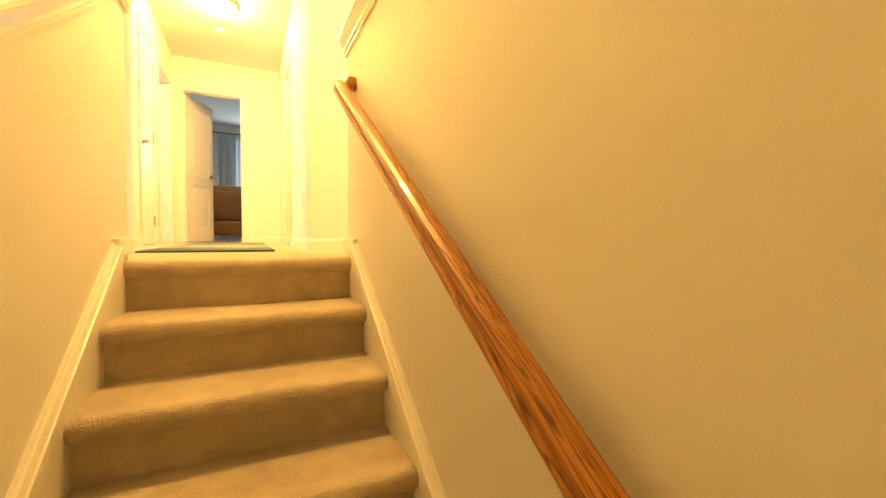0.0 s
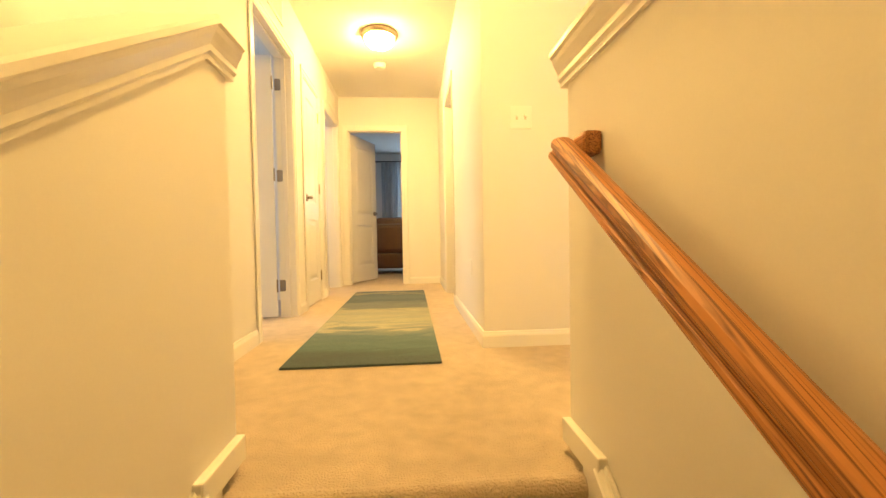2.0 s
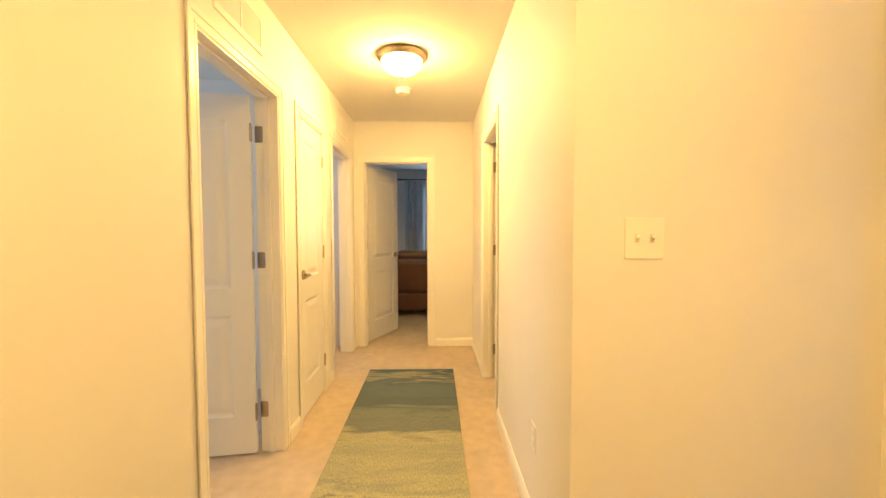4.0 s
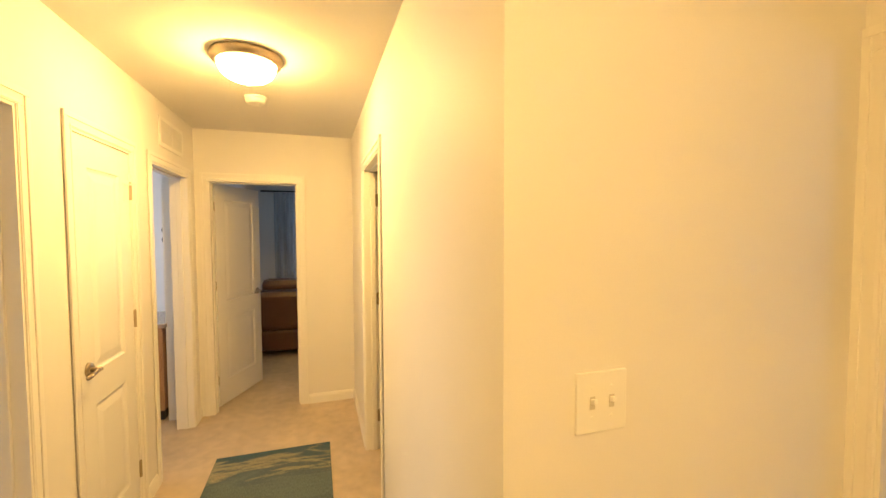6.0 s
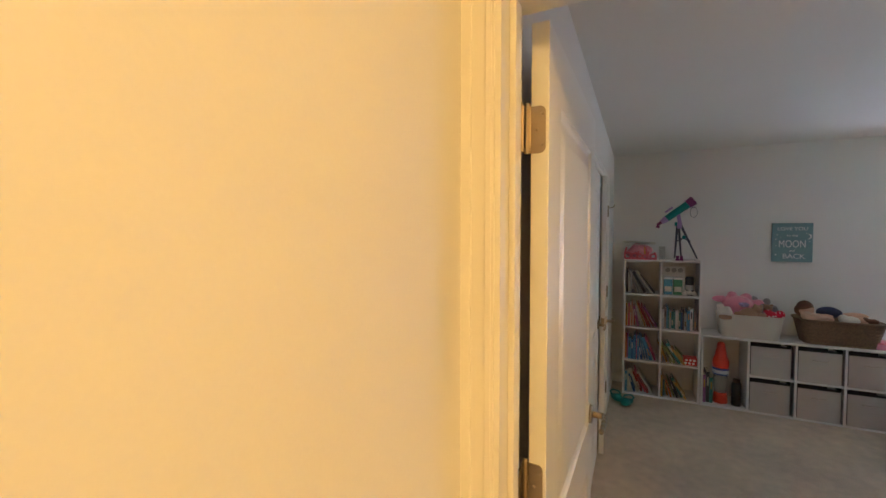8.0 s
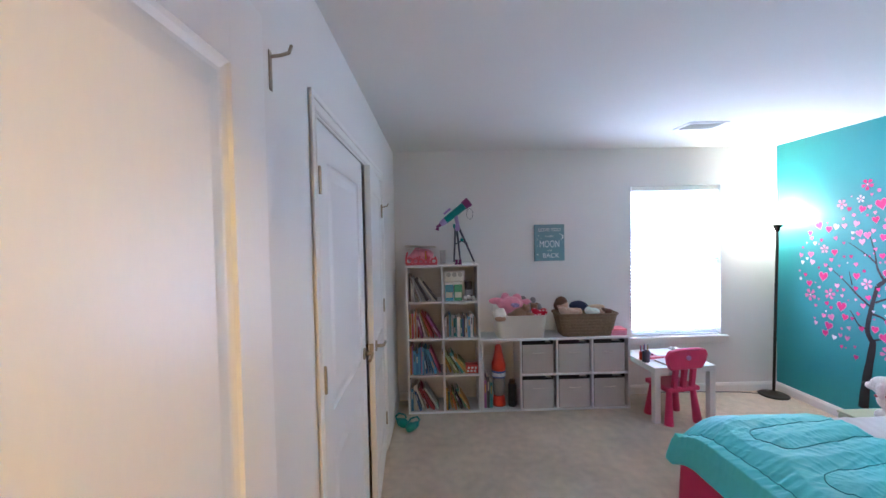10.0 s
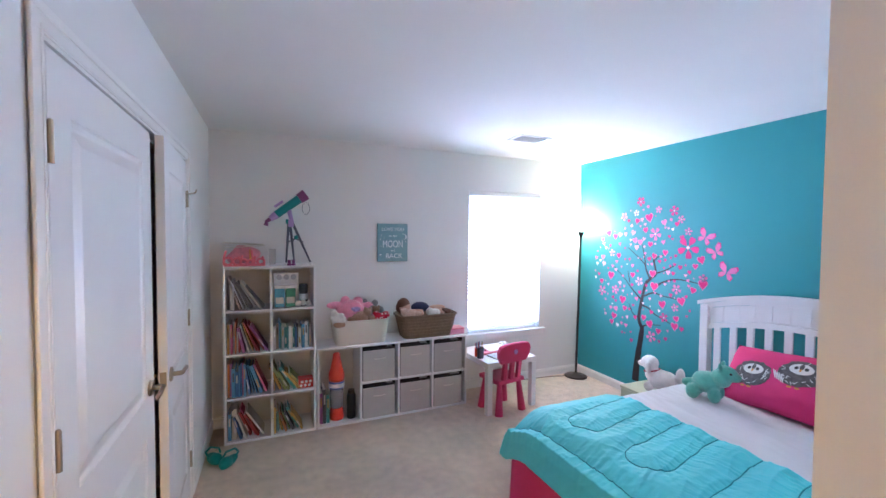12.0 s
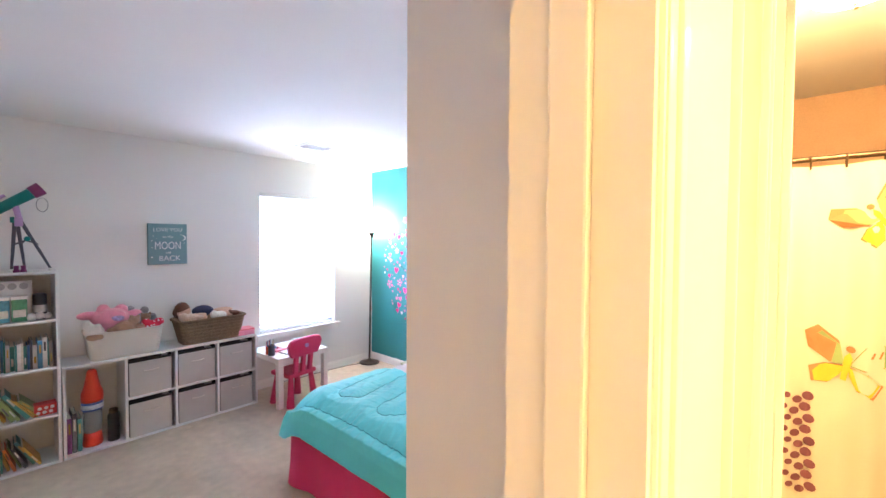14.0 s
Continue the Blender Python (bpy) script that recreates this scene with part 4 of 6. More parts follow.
part("tag", box(B(), (-0.082, -0.055, 0.04), (-0.076, -0.04, 0.13), 0.001), mat("orange_plastic", (0.75, 0.33, 0.06), 0.35, bump=0), t, "orange strip")
for k in range(3):
    part("paper", box(B(), (-0.09, -0.15, 0.0), (0.07, 0.13, 0.003), m=pose(0, 0.01 * k, 0.148 + 0.012 * k, 3 * k - 3, 2 * k, 5 * k)), PAGES, t, "loose white paper")

# telescope
t = thing("telescope", "teal and purple toy telescope on a tripod", "telescope", pose(SX + 0.14, -0.642, ZT))
PURP = mat("purple_plastic", (0.20, 0.03, 0.14), 0.3, var=0.03, bump=0)
LILAC = mat("lilac_plastic", (0.45, 0.28, 0.55), 0.3, var=0.03, bump=0)
TEALP = mat("teal_plastic", (0.0, 0.20, 0.19), 0.3, var=0.03, bump=0)
GREYP = mat("grey_metal", (0.10, 0.10, 0.13), 0.4, 0.5, bump=0)
ax = Vector((0, -0.26, 0.20)).normalized()
c = Vector((0, 0.04, 0.47))
P = lambda s: c + ax * s
bm = B(); cyl(bm, P(-0.10), P(0.12), 0.032, 0.036, 24); part("tube", bm, TEALP, t)
bm = B(); cyl(bm, P(0.12), P(0.185), 0.042, 0.046, 24); part("dew_shield", bm, PURP, t)
bm = B(); cyl(bm, P(-0.16), P(-0.10), 0.022, 0.033, 20); part("focuser", bm, LILAC, t)
bm = B(); cyl(bm, P(-0.205), P(-0.16), 0.014, 0.016, 16); cyl(bm, P(-0.19) + Vector((0, 0, -0.012)), P(-0.19) + Vector((0, 0.01, -0.035)), 0.014, 0.018, 14); part("eyepiece", bm, PURP, t)
bm = B(); cyl(bm, P(-0.08) + Vector((0, 0.03, 0.05)), P(0.0) + Vector((0, 0.03, 0.05)), 0.01, 0.01, 12); part("finder", bm, LILAC, t)
bm = B(); cyl(bm, (0, 0.0, 0.34), (0, 0.025, 0.46), 0.016, 0.018, 12); box(bm, (-0.022, -0.012, 0.31), (0.022, 0.03, 0.37), 0.006); part("mount", bm, LILAC, t, "lilac mount")
bm = B(); box(bm, (-0.018, 0.028, 0.335), (0.018, 0.05, 0.375), 0.005); part("clamp", bm, TEALP, t, "teal clamp"); part("knob", ball(B(), (-0.02, -0.03, 0.225), 0.018, seg=10), TEALP, t, "teal knob", smooth=True)
for fx, fy, mm in ((-0.06, 0.05, GREYP), (-0.05, -0.142, GREYP), (0.11, -0.02, GREYP)):
    bm = B()
    cyl(bm, (0, 0.022 + 0.15 * (fy - 0.02), 0.345), (fx, fy, 0.012), 0.012, 0.007, 10)
    leg = part("leg", bm, mm, t)
    part("foot", lathe(B(), [(0, 0), (0.013, 0), (0.014, 0.012), (0.009, 0.02), (0, 0.02)], (fx, fy, 0)), PURP if mm is PURP else PLASTIC_W, leg)
bm = B(); tube(bm, [(-0.03, 0.035, 0.185), (-0.02, -0.02, 0.215), (-0.025, -0.08, 0.19)], 0.005, 8); tube(bm, [(-0.02, -0.02, 0.215), (0.05, -0.005, 0.19)], 0.005, 8); part("brace", bm, GREYP, t)
for dy in (0.028, -0.005):
    part("spare_eyepiece", lathe(B(), [(0, 0), (0.017, 0), (0.017, 0.012), (0.012, 0.02), (0.014, 0.045), (0, 0.045)], (-0.10, dy, 0)), PURP, t, "purple spare eyepiece")
bm = B()
tube(bm, [tuple(P(0.15) + Vector((0, -0.03, -0.045)) + Vector((0, 0.03 * math.sin(a), -0.05 + 0.05 * math.cos(a)))) for a in [2 * math.pi * k / 14 for k in range(15)]], 0.0016, 6)
part("cord", bm, GREYP, t)

# toy baskets: plain tapered bins, rolled rims
WHITEC = mat("cream_cotton", (0.70, 0.66, 0.58), 0.9, var=0.05, fine=300, bump=0.4, dist=0.002)
WICK = mat("brown_wicker", (0.20, 0.13, 0.075), 0.75, var=0.35, scale=60, fine=140, bump=0.9, dist=0.006, stretch=(1, 1, 2.2))


def basket(name, label, m, lx, ly, h, flare, material, wales=0):
    t = thing(name, label, "basket", m)
    bm = B()
    n = 4

    def ring(z, f, inset):
        a, b = lx / 2 * f - inset, ly / 2 * f - inset
        r = min(0.05, a * 0.5)
        pts = []
        for sx, sy, a0 in ((1, 1, 0), (-1, 1, 90), (-1, -1, 180), (1, -1, 270)):
            for k in range(n + 1):
                an = radians(a0 + 90 * k / n)
                pts.append(((a - r) * sx + r * math.cos(an), (b - r) * sy + r * math.sin(an), z))
        return [bm.verts.new(p) for p in pts]
    levels = []
    k = 14
    for i in range(k + 1):
        f = 1 - flare + flare * i / k
        levels.append(ring(h * i / k, f, (0.003 * (i % 2) if wales else 0.0)))
    levels.append(ring(h + 0.004, 1.02, 0.0))
    levels.append(ring(h, 1.0, 0.018))
    levels.append(ring(0.012, 1 - flare, 0.02))
    for a, b in zip(levels, levels[1:]):
        for i in range(len(a)):
            bm.faces.new((a[i], a[(i + 1) % len(a)], b[(i + 1) % len(b)], b[i]))
    bm.faces.new(levels[0])
    bm.faces.new(levels[-1])
    part("body", bm, material, t)
    bm = B()
    pts = []
    a, b = lx / 2, ly / 2
    r = 0.05
    for sx, sy, a0 in ((1, 1, 0), (-1, 1, 90), (-1, -1, 180), (1, -1, 270)):
        for q in range(n + 1):
            an = radians(a0 + 90 * q / n)
            pts.append(((a - r) * sx + r * math.cos(an), (b - r) * sy + r * math.sin(an), h))
    tube(bm, pts + [pts[0]], 0.010 if wales else 0.006, 8)
    part("rim", bm, material, t)
    return t


basket("toy_basket", "cream cloth basket heaped with plush toys", pose(SX + 0.15, -1.20, ZL), 0.27, 0.485, 0.205, 0.11, WHITEC)
basket("toy_basket", "brown wicker basket heaped with dolls", pose(SX + 0.15, -1.825, ZL), 0.27, 0.56, 0.205, 0.16, WICK, 1)


def weld(ob, size=0.006):
    # melts overlapping lobes into one soft skin
    mod = ob.modifiers.new("weld", "REMESH")
    mod.mode, mod.voxel_size, mod.use_smooth_shade = "VOXEL", size, True
    soft = ob.modifiers.new("soft", "SMOOTH")
    soft.iterations, soft.factor = 4, 0.6
    done = bpy.data.meshes.new_from_object(ob.evaluated_get(bpy.context.evaluated_depsgraph_get()))
    ob.modifiers.clear()
    done.materials.clear()
    done.materials.append(ob.data.materials[0])
    ob.data = done


def plush(name, label, m, balls, material, category="plush toy"):
    bm = B()
    for i, (c, r, s) in enumerate(balls):
        ball(bm, c, r, s, 18, lump=0.10, seed=i * 3.7)
    ob = part(name, bm, material, smooth=True)
    weld(ob)
    ob.matrix_world = m
    return tagged(ob, label, category)


TAN = mat("tan_plush", (0.42, 0.25, 0.16), 0.95, var=0.2, scale=20, fine=220, bump=0.9, dist=0.006, sheen=0.4)
GREYPL = mat("grey_plush", (0.28, 0.26, 0.27), 0.95, var=0.2, scale=20, fine=220, bump=0.9, dist=0.006, sheen=0.4)
WHITEPL = mat("white_plush", (0.82, 0.78, 0.72), 0.95, var=0.1, scale=20, fine=200, bump=0.9, dist=0.008, sheen=0.4)
SKIN = mat("doll_vinyl", (0.62, 0.38, 0.27), 0.5, var=0.05, bump=0)
HAIR = mat("doll_hair", (0.13, 0.05, 0.025), 0.7, var=0.3, fine=200, bump=0.5, dist=0.003)
NAVY = mat("navy_cloth", (0.03, 0.04, 0.10), 0.9, var=0.1, fine=300, bump=0.3)
bx = SX + 0.13
DOTRED = mat("red_dotted_cloth", (0.60, 0.015, 0.05), 0.9, var=0.0, bump=0.2)
n, l = DOTRED.node_tree.nodes, DOTRED.node_tree.links
vor, thr = n.new("ShaderNodeTexVoronoi"), n.new("ShaderNodeMath")
vor.inputs["Scale"].default_value, vor.inputs["Randomness"].default_value = 38, 0.35
l.new(next(k for k in n if k.type == "TEX_COORD").outputs["Object"], vor.inputs["Vector"])
thr.operation, thr.inputs[1].default_value = "LESS_THAN", 0.30
l.new(vor.outputs["Distance"], thr.inputs[0])
dotmix = n.new("ShaderNodeMix")
dotmix.data_type = "RGBA"
dotmix.inputs["A"].default_value, dotmix.inputs["B"].default_value = (0.60, 0.015, 0.05, 1), (0.8, 0.76, 0.74, 1)
l.new(thr.outputs[0], dotmix.inputs["Factor"])
l.new(dotmix.outputs["Result"], n["Principled BSDF"].inputs["Base Color"])
plush("plush_toy", "pink star-shaped plush toy lying on a heaped basket", pose(bx, -1.12, ZL + 0.285),
      [((0, 0, 0), 0.10, (0.8, 1.25, 0.9)), ((0, 0.14, 0.05), 0.045, (0.7, 1.5, 0.7)), ((0, 0.05, 0.085), 0.045, (0.7, 0.9, 1)), ((0, -0.06, 0.075), 0.045, (0.7, 1, 0.9)), ((0, -0.14, 0.02), 0.05, (0.7, 1.2, 0.9)), ((-0.03, 0.0, 0.02), 0.08, (0.8, 1.2, 0.9))], PINKC)
plush("plush_patch", "lilac print patch of a plush toy", pose(bx - 0.092, -1.15, ZL + 0.305), [((0, 0, 0), 0.03, (0.3, 1.3, 0.8)), ((0, 0.03, 0.005), 0.016, (0.4, 1, 1))], mat("lilac_print", (0.45, 0.35, 0.62), 0.9, var=0.4, scale=80, bump=0), "plush toy")
plush("plush_toy", "white plush toy in a heaped basket", pose(bx - 0.07, -1.005, ZL + 0.225), [((0, 0, 0), 0.058, (1, 1.1, 0.9)), ((0, 0.035, 0.05), 0.03, (1, 1, 1)), ((-0.03, -0.02, 0.035), 0.025, (1, 1, 1))], WHITEPL)
plush("plush_toy", "tan plush toy low in a heaped basket", pose(bx - 0.10, -1.0, ZL + 0.185), [((0, 0, 0), 0.036, (1, 1.3, 0.8)), ((0, -0.035, 0.0), 0.025, (1, 1, 1))], TAN)
plush("plush_toy", "tan plush bear in a heaped basket", pose(bx - 0.06, -1.19, ZL + 0.225), [((0, 0, 0), 0.062, (1, 1.2, 0.9)), ((-0.01, -0.06, 0.045), 0.042, (1, 1, 0.9)), ((-0.02, -0.085, 0.075), 0.015, (0.6, 1, 1)), ((-0.02, -0.04, 0.08), 0.015, (0.6, 1, 1)), ((0, 0.07, -0.01), 0.03, (1, 1.4, 0.8)), ((-0.03, -0.10, -0.005), 0.026, (1, 1.5, 0.8))], TAN)
plush("plush_toy", "grey plush elephant on a heaped basket", pose(bx + 0.01, -1.285, ZL + 0.29), [((0, 0, 0), 0.048, (1, 1, 1)), ((0, 0.045, 0.045), 0.036, (0.5, 1, 1.2)), ((0, -0.05, 0.04), 0.032, (0.5, 1, 1.1)), ((0, 0, -0.07), 0.055, (1, 1, 1)), ((-0.05, -0.005, -0.02), 0.014, (1.6, 0.9, 1.2))], GREYPL)
plush("plush_toy", "brown plush bear head on a heaped basket", pose(bx - 0.02, -1.335, ZL + 0.272), [((0, 0, 0), 0.04, (1, 1, 0.95)), ((0, 0.03, 0.032), 0.014, (0.6, 1, 1)), ((0, -0.03, 0.032), 0.014, (0.6, 1, 1)), ((-0.035, 0, -0.01), 0.016, (1, 1, 0.8))], mat("brown_plush", (0.26, 0.14, 0.08), 0.95, var=0.2, scale=20, fine=220, bump=0.9, dist=0.006, sheen=0.3))
plush("plush_toy", "red dotted cloth toy in a heaped basket", pose(bx - 0.07, -1.355, ZL + 0.215), [((0, 0, 0), 0.056, (0.9, 1.25, 0.75)), ((0, -0.06, 0.02), 0.036, (1, 1, 1)), ((-0.01, 0.03, 0.03), 0.03, (1, 1.2, 1))], DOTRED)
plush("plush_toy", "tan plush toy hanging over a basket rim", pose(bx + 0.0, -1.405, ZL + 0.225), [((0, 0, 0), 0.036, (1, 0.8, 1.3)), ((0, 0.02, 0.05), 0.03, (1, 1, 1)), ((0, -0.02, -0.05), 0.02, (1, 0.8, 1.6))], GREYPL)
plush("plush_toy", "pale plush bear against a doll in a wicker basket", pose(bx - 0.07, -1.645, ZL + 0.225), [((0, 0, 0), 0.055, (0.9, 1.2, 0.8)), ((-0.01, 0.055, 0.02), 0.038, (1, 1, 1)), ((-0.01, 0.085, 0.045), 0.014, (0.6, 1, 1)), ((-0.02, -0.06, 0.005), 0.026, (1, 1.5, 0.8))], mat("pale_tan_plush", (0.60, 0.42, 0.33), 0.95, var=0.2, scale=20, fine=220, bump=0.9, dist=0.006, sheen=0.3))
bm = B()
ball(bm, (0, 0.02, 0), 0.055, (1, 1.05, 1.1), 20)
ball(bm, (0.0, -0.13, -0.02), 0.05, (1, 1.6, 0.8), 16)
ball(bm, (0, -0.30, -0.03), 0.035, (0.9, 2.6, 0.8), 16)
ball(bm, (-0.05, -0.10, -0.05), 0.026, (0.9, 2.0, 0.9), 12)
doll = part("doll", bm, SKIN, smooth=True)
weld(doll)
doll.matrix_world = pose(bx, -1.63, ZL + 0.285)
tagged(doll, "pale vinyl doll lying across a wicker basket", "doll")
plush("doll_wig", "dark brown doll hair on a lying doll", pose(bx + 0.005, -1.605, ZL + 0.305), [((0, 0, 0), 0.06, (1, 1, 1.0)), ((0.02, 0.02, -0.03), 0.05, (1, 1, 1.1))], HAIR, "doll hair")
plush("doll_dress", "navy cloth doll dress in a wicker basket", pose(bx - 0.002, -1.765, ZL + 0.272), [((0, 0, 0), 0.062, (0.9, 1.4, 0.8))], NAVY, "doll clothes")
for dy, rr, mm, lab in ((-1.70, 0.04, SKIN, "pale vinyl doll limb in a wicker basket"), (-1.86, 0.045, WHITEPL, "white cloth doll in a wicker basket"), (-1.93, 0.038, SKIN, "pale doll at the end of a wicker basket"), (-2.0, 0.03, HAIR, "dark haired doll at the end of a wicker basket")):
    plush("small_doll", lab, pose(bx - 0.05 + 0.03 * (rr * 50 % 1), dy - 0.035, ZL + 0.22), [((0, 0, 0), rr, (1, 1.3, 0.8)), ((0, 0.05, 0.012), rr * 0.8, (1, 1, 1))], mm, "doll")
t = thing("pencil_box", "pink plastic box on the low unit", "box", pose(SX + 0.11, -2.112, ZL))
part("body", box(B(), (-0.07, -0.075, 0), (0.07, 0.075, 0.045), 0.008), PINKC, t)
part("lid", box(B(), (-0.072, -0.077, 0.0455), (0.072, 0.077, 0.06), 0.006), PINK, t)
t = thing("glass_vase", "small clear glass beside a telescope", "glass", pose(SX + 0.2, -0.49, ZT))
part("body", lathe(B(), [(0.0, 0), (0.028, 0), (0.03, 0.13), (0.027, 0.13), (0.025, 0.006), (0, 0.006)]), mat("thin_clear_glass", (0.9, 0.92, 0.95), 0.05, bump=0, var=0, alpha=0.12), t, smooth=True)

# ---- sign on the wall ----
t = thing("wall_sign", "grey-blue canvas sign with white lettering", "wall sign", pose(W, -1.55, 1.54) @ Matrix.Rotation(radians(-90), 4, "Z") @ Matrix.Rotation(radians(90), 4, "X"))
SIGN = mat("slate_canvas", (0.20, 0.335, 0.375), 0.85, var=0.06, fine=300, bump=0.3, dist=0.001)
part("canvas", box(B(), (-0.148, -0.18, 0.001), (0.148, 0.18, 0.03), 0.004), SIGN, t)
INK = mat("white_ink", (0.85, 0.86, 0.86), 0.7, var=0.02, bump=0)


def text(parent, body, x, y, size, material, z=0.0305, extrude=0.0006, name="lettering"):
    cu = bpy.data.curves.new(name, "FONT")
    cu.body, cu.size, cu.align_x, cu.extrude = body, size, "CENTER", extrude
    tmp = bpy.data.objects.new(name, cu)
    me = bpy.data.meshes.new_from_object(tmp)
    bpy.data.objects.remove(tmp)
    me.materials.append(material)
    ob = new(name, me)
    ob.parent = parent
    ob.location = (x, y, z)
    return ob


text(t, "LOVE YOU", 0, 0.112, 0.046, INK)
text(t, "to the", 0, 0.055, 0.032, INK)
text(t, "MOON", 0, -0.045, 0.096, INK).scale = (0.66, 1, 1)
text(t, "and", 0, -0.083, 0.028, INK)
text(t, "BACK", 0.012, -0.148, 0.064, INK)
for sx, sy, sr in ((-0.11, 0.07, 0.008), (-0.085, 0.045, 0.006), (-0.12, 0.03, 0.007), (0.10, 0.085, 0.006), (0.125, 0.01, 0.006), (-0.118, -0.03, 0.006), (0.09, -0.005, 0.005), (-0.12, -0.115, 0.012)):
    bm = B()
    vs = [bm.verts.new((sx + (sr if k % 2 == 0 else sr * 0.42) * math.sin(k * math.pi / 5), sy + (sr if k % 2 == 0 else sr * 0.42) * math.cos(k * math.pi / 5), 0.0312)) for k in range(10)]
    bm.faces.new(vs)
    part("star", bm, INK, t)
bm = B()
mo = [(0.115 + 0.024 * math.cos(a), 0.055 + 0.024 * math.sin(a)) for a in [radians(-110 + 220 * k / 12) for k in range(13)]]
mi = [(0.106 + 0.021 * math.cos(a), 0.055 + 0.021 * math.sin(a)) for a in [radians(85 - 170 * k / 10) for k in range(11)]]
bm.faces.new([bm.verts.new((x, y, 0.0312)) for x, y in mo + mi])
part("moon", bm, INK, t)

# ---- bedroom: table, chair, lamp ----
t = thing("kids_table", "small white square play table", "table", pose(4.775, -2.50, 0, 0, 0, 4))
ts, th = 0.275, 0.475
part("tabletop", box(B(), (-ts, -ts, th - 0.05), (ts, ts, th), 0.004), SHELFW, t)
for sx in (-1, 1):
    for sy in (-1, 1):
        part("leg", box(B(), (sx * (ts - 0.028) - 0.026, sy * (ts - 0.028) - 0.026, 0), (sx * (ts - 0.028) + 0.026, sy * (ts - 0.028) + 0.026, th - 0.0505), 0.003), SHELFW, t)
MAG = mat("pink_chair_plastic", (0.62, 0.035, 0.13), 0.38, var=0.03, bump=0.02)
t = thing("kids_chair", "moulded pink plastic child's chair", "chair", pose(4.597, -2.46, 0, 0, 0, 10))
# the chair faces +x, towards the table; its back stands at the near side
part("seat", box(B(), (-0.14, -0.155, 0.275), (0.15, 0.155, 0.315), 0.014), MAG, t)
for sx in (-1, 1):
    for sy in (-1, 1):
        bm = B()
        cyl(bm, (sx * 0.125, sy * 0.14, 0), (sx * 0.10, sy * 0.115, 0.28), 0.037, 0.022, 18)
        part("leg", bm, MAG, t, smooth=False)
for sy in (-0.085, 0, 0.085):
    bm = B()
    box(bm, (-0.016, -0.021, 0), (0.016, 0.021, 0.20), 0.006, m=Matrix.Translation((-0.12, sy, 0.30)) @ Matrix.Rotation(radians(-7), 4, "Y"))
    part("back_slat", bm, MAG, t)
bm = B()
outline = [(-0.15, 0.0), (-0.185, 0.06), (-0.195, 0.12), (-0.17, 0.165), (-0.10, 0.178), (0, 0.18), (0.10, 0.178), (0.17, 0.165), (0.195, 0.12), (0.185, 0.06), (0.15, 0.0), (0, -0.004)]
prism(bm, outline, -0.018, 0.018, "x")
bmesh.ops.transform(bm, matrix=Matrix.Translation((-0.15, 0, 0.475)) @ Matrix.Rotation(radians(-7), 4, "Y"), verts=bm.verts[:])
back = part("backrest", bm, MAG, t)
back.modifiers.new("soft", "BEVEL").width = 0.008
bm = B()
cyl(bm, (-0.182, 0, 0.575), (-0.192, 0, 0.576), 0.02, 0.02, 20)
part("badge", bm, LILAC, back, "lilac round badge")
# things on the table
for nm, lab, x, y, r, h, mm in (("cup", "grey pencil cup with pens", 4.66, -2.265, 0.03, 0.10, GREYP), ("glue_pot", "small red topped pot", 4.72, -2.262, 0.022, 0.075, RED)):
    t = thing(nm, lab, "cup", pose(x, y, th + 0.001))
    part("body", lathe(B(), [(0, 0), (r, 0), (r * 1.05, h), (r * 0.9, h), (r * 0.85, 0.005), (0, 0.005)]), mm, t, smooth=False)
    for k in range(4):
        bm = B()
        a = k * 1.7
        cyl(bm, (r * 0.4 * math.cos(a), r * 0.4 * math.sin(a), 0.006), (r * 0.8 * math.cos(a), r * 0.8 * math.sin(a), h + 0.05), 0.0035, 0.0035, 8)
        part("pen", bm, BOOKM[(4, 5, 3, 6)[k]], t)
t = thing("activity_set", "pink and white craft set lying open", "craft set", pose(4.80, -2.44, th + 0.001))
part("tray", box(B(), (-0.09, -0.11, 0), (0.09, 0.11, 0.022), 0.006), PINK, t)
part("insert", box(B(), (-0.07, -0.09, 0.0225), (0.07, 0.03, 0.028), 0.002), PLASTIC_W, t)
for k in range(5):
    part("bead", ball(B(), (-0.03 + 0.02 * k, 0.06 + 0.012 * (k % 2), 0.03), 0.011, seg=10), BOOKM[(5, 10, 3, 12, 6)[k]], t, smooth=True)
t = thing("notepad", "white paper pad on the play table", "paper pad", pose(4.60, -2.44, th + 0.001, 0, 0, 12))
part("sheets", box(B(), (-0.10, -0.075, 0), (0.10, 0.075, 0.012), 0.002), PAGES, t)
part("cover", box(B(), (-0.10, -0.075, 0.0123), (0.10, 0.075, 0.014)), BOOKM[13], t)
t = thing("toy_flower", "white plastic flower ornament", "ornament", pose(4.84, -2.62, th + 0.001))
part("foot", lathe(B(), [(0, 0), (0.03, 0), (0.028, 0.01), (0.006, 0.014), (0.005, 0.05), (0, 0.05)]), PLASTIC_W, t)
for k in range(6):
    a = k * math.pi / 3
    part("petal", ball(B(), (0.03 * math.cos(a), 0.03 * math.sin(a), 0.06), 0.02, (1, 1, 0.4), 10), PLASTIC_W, t, smooth=True)

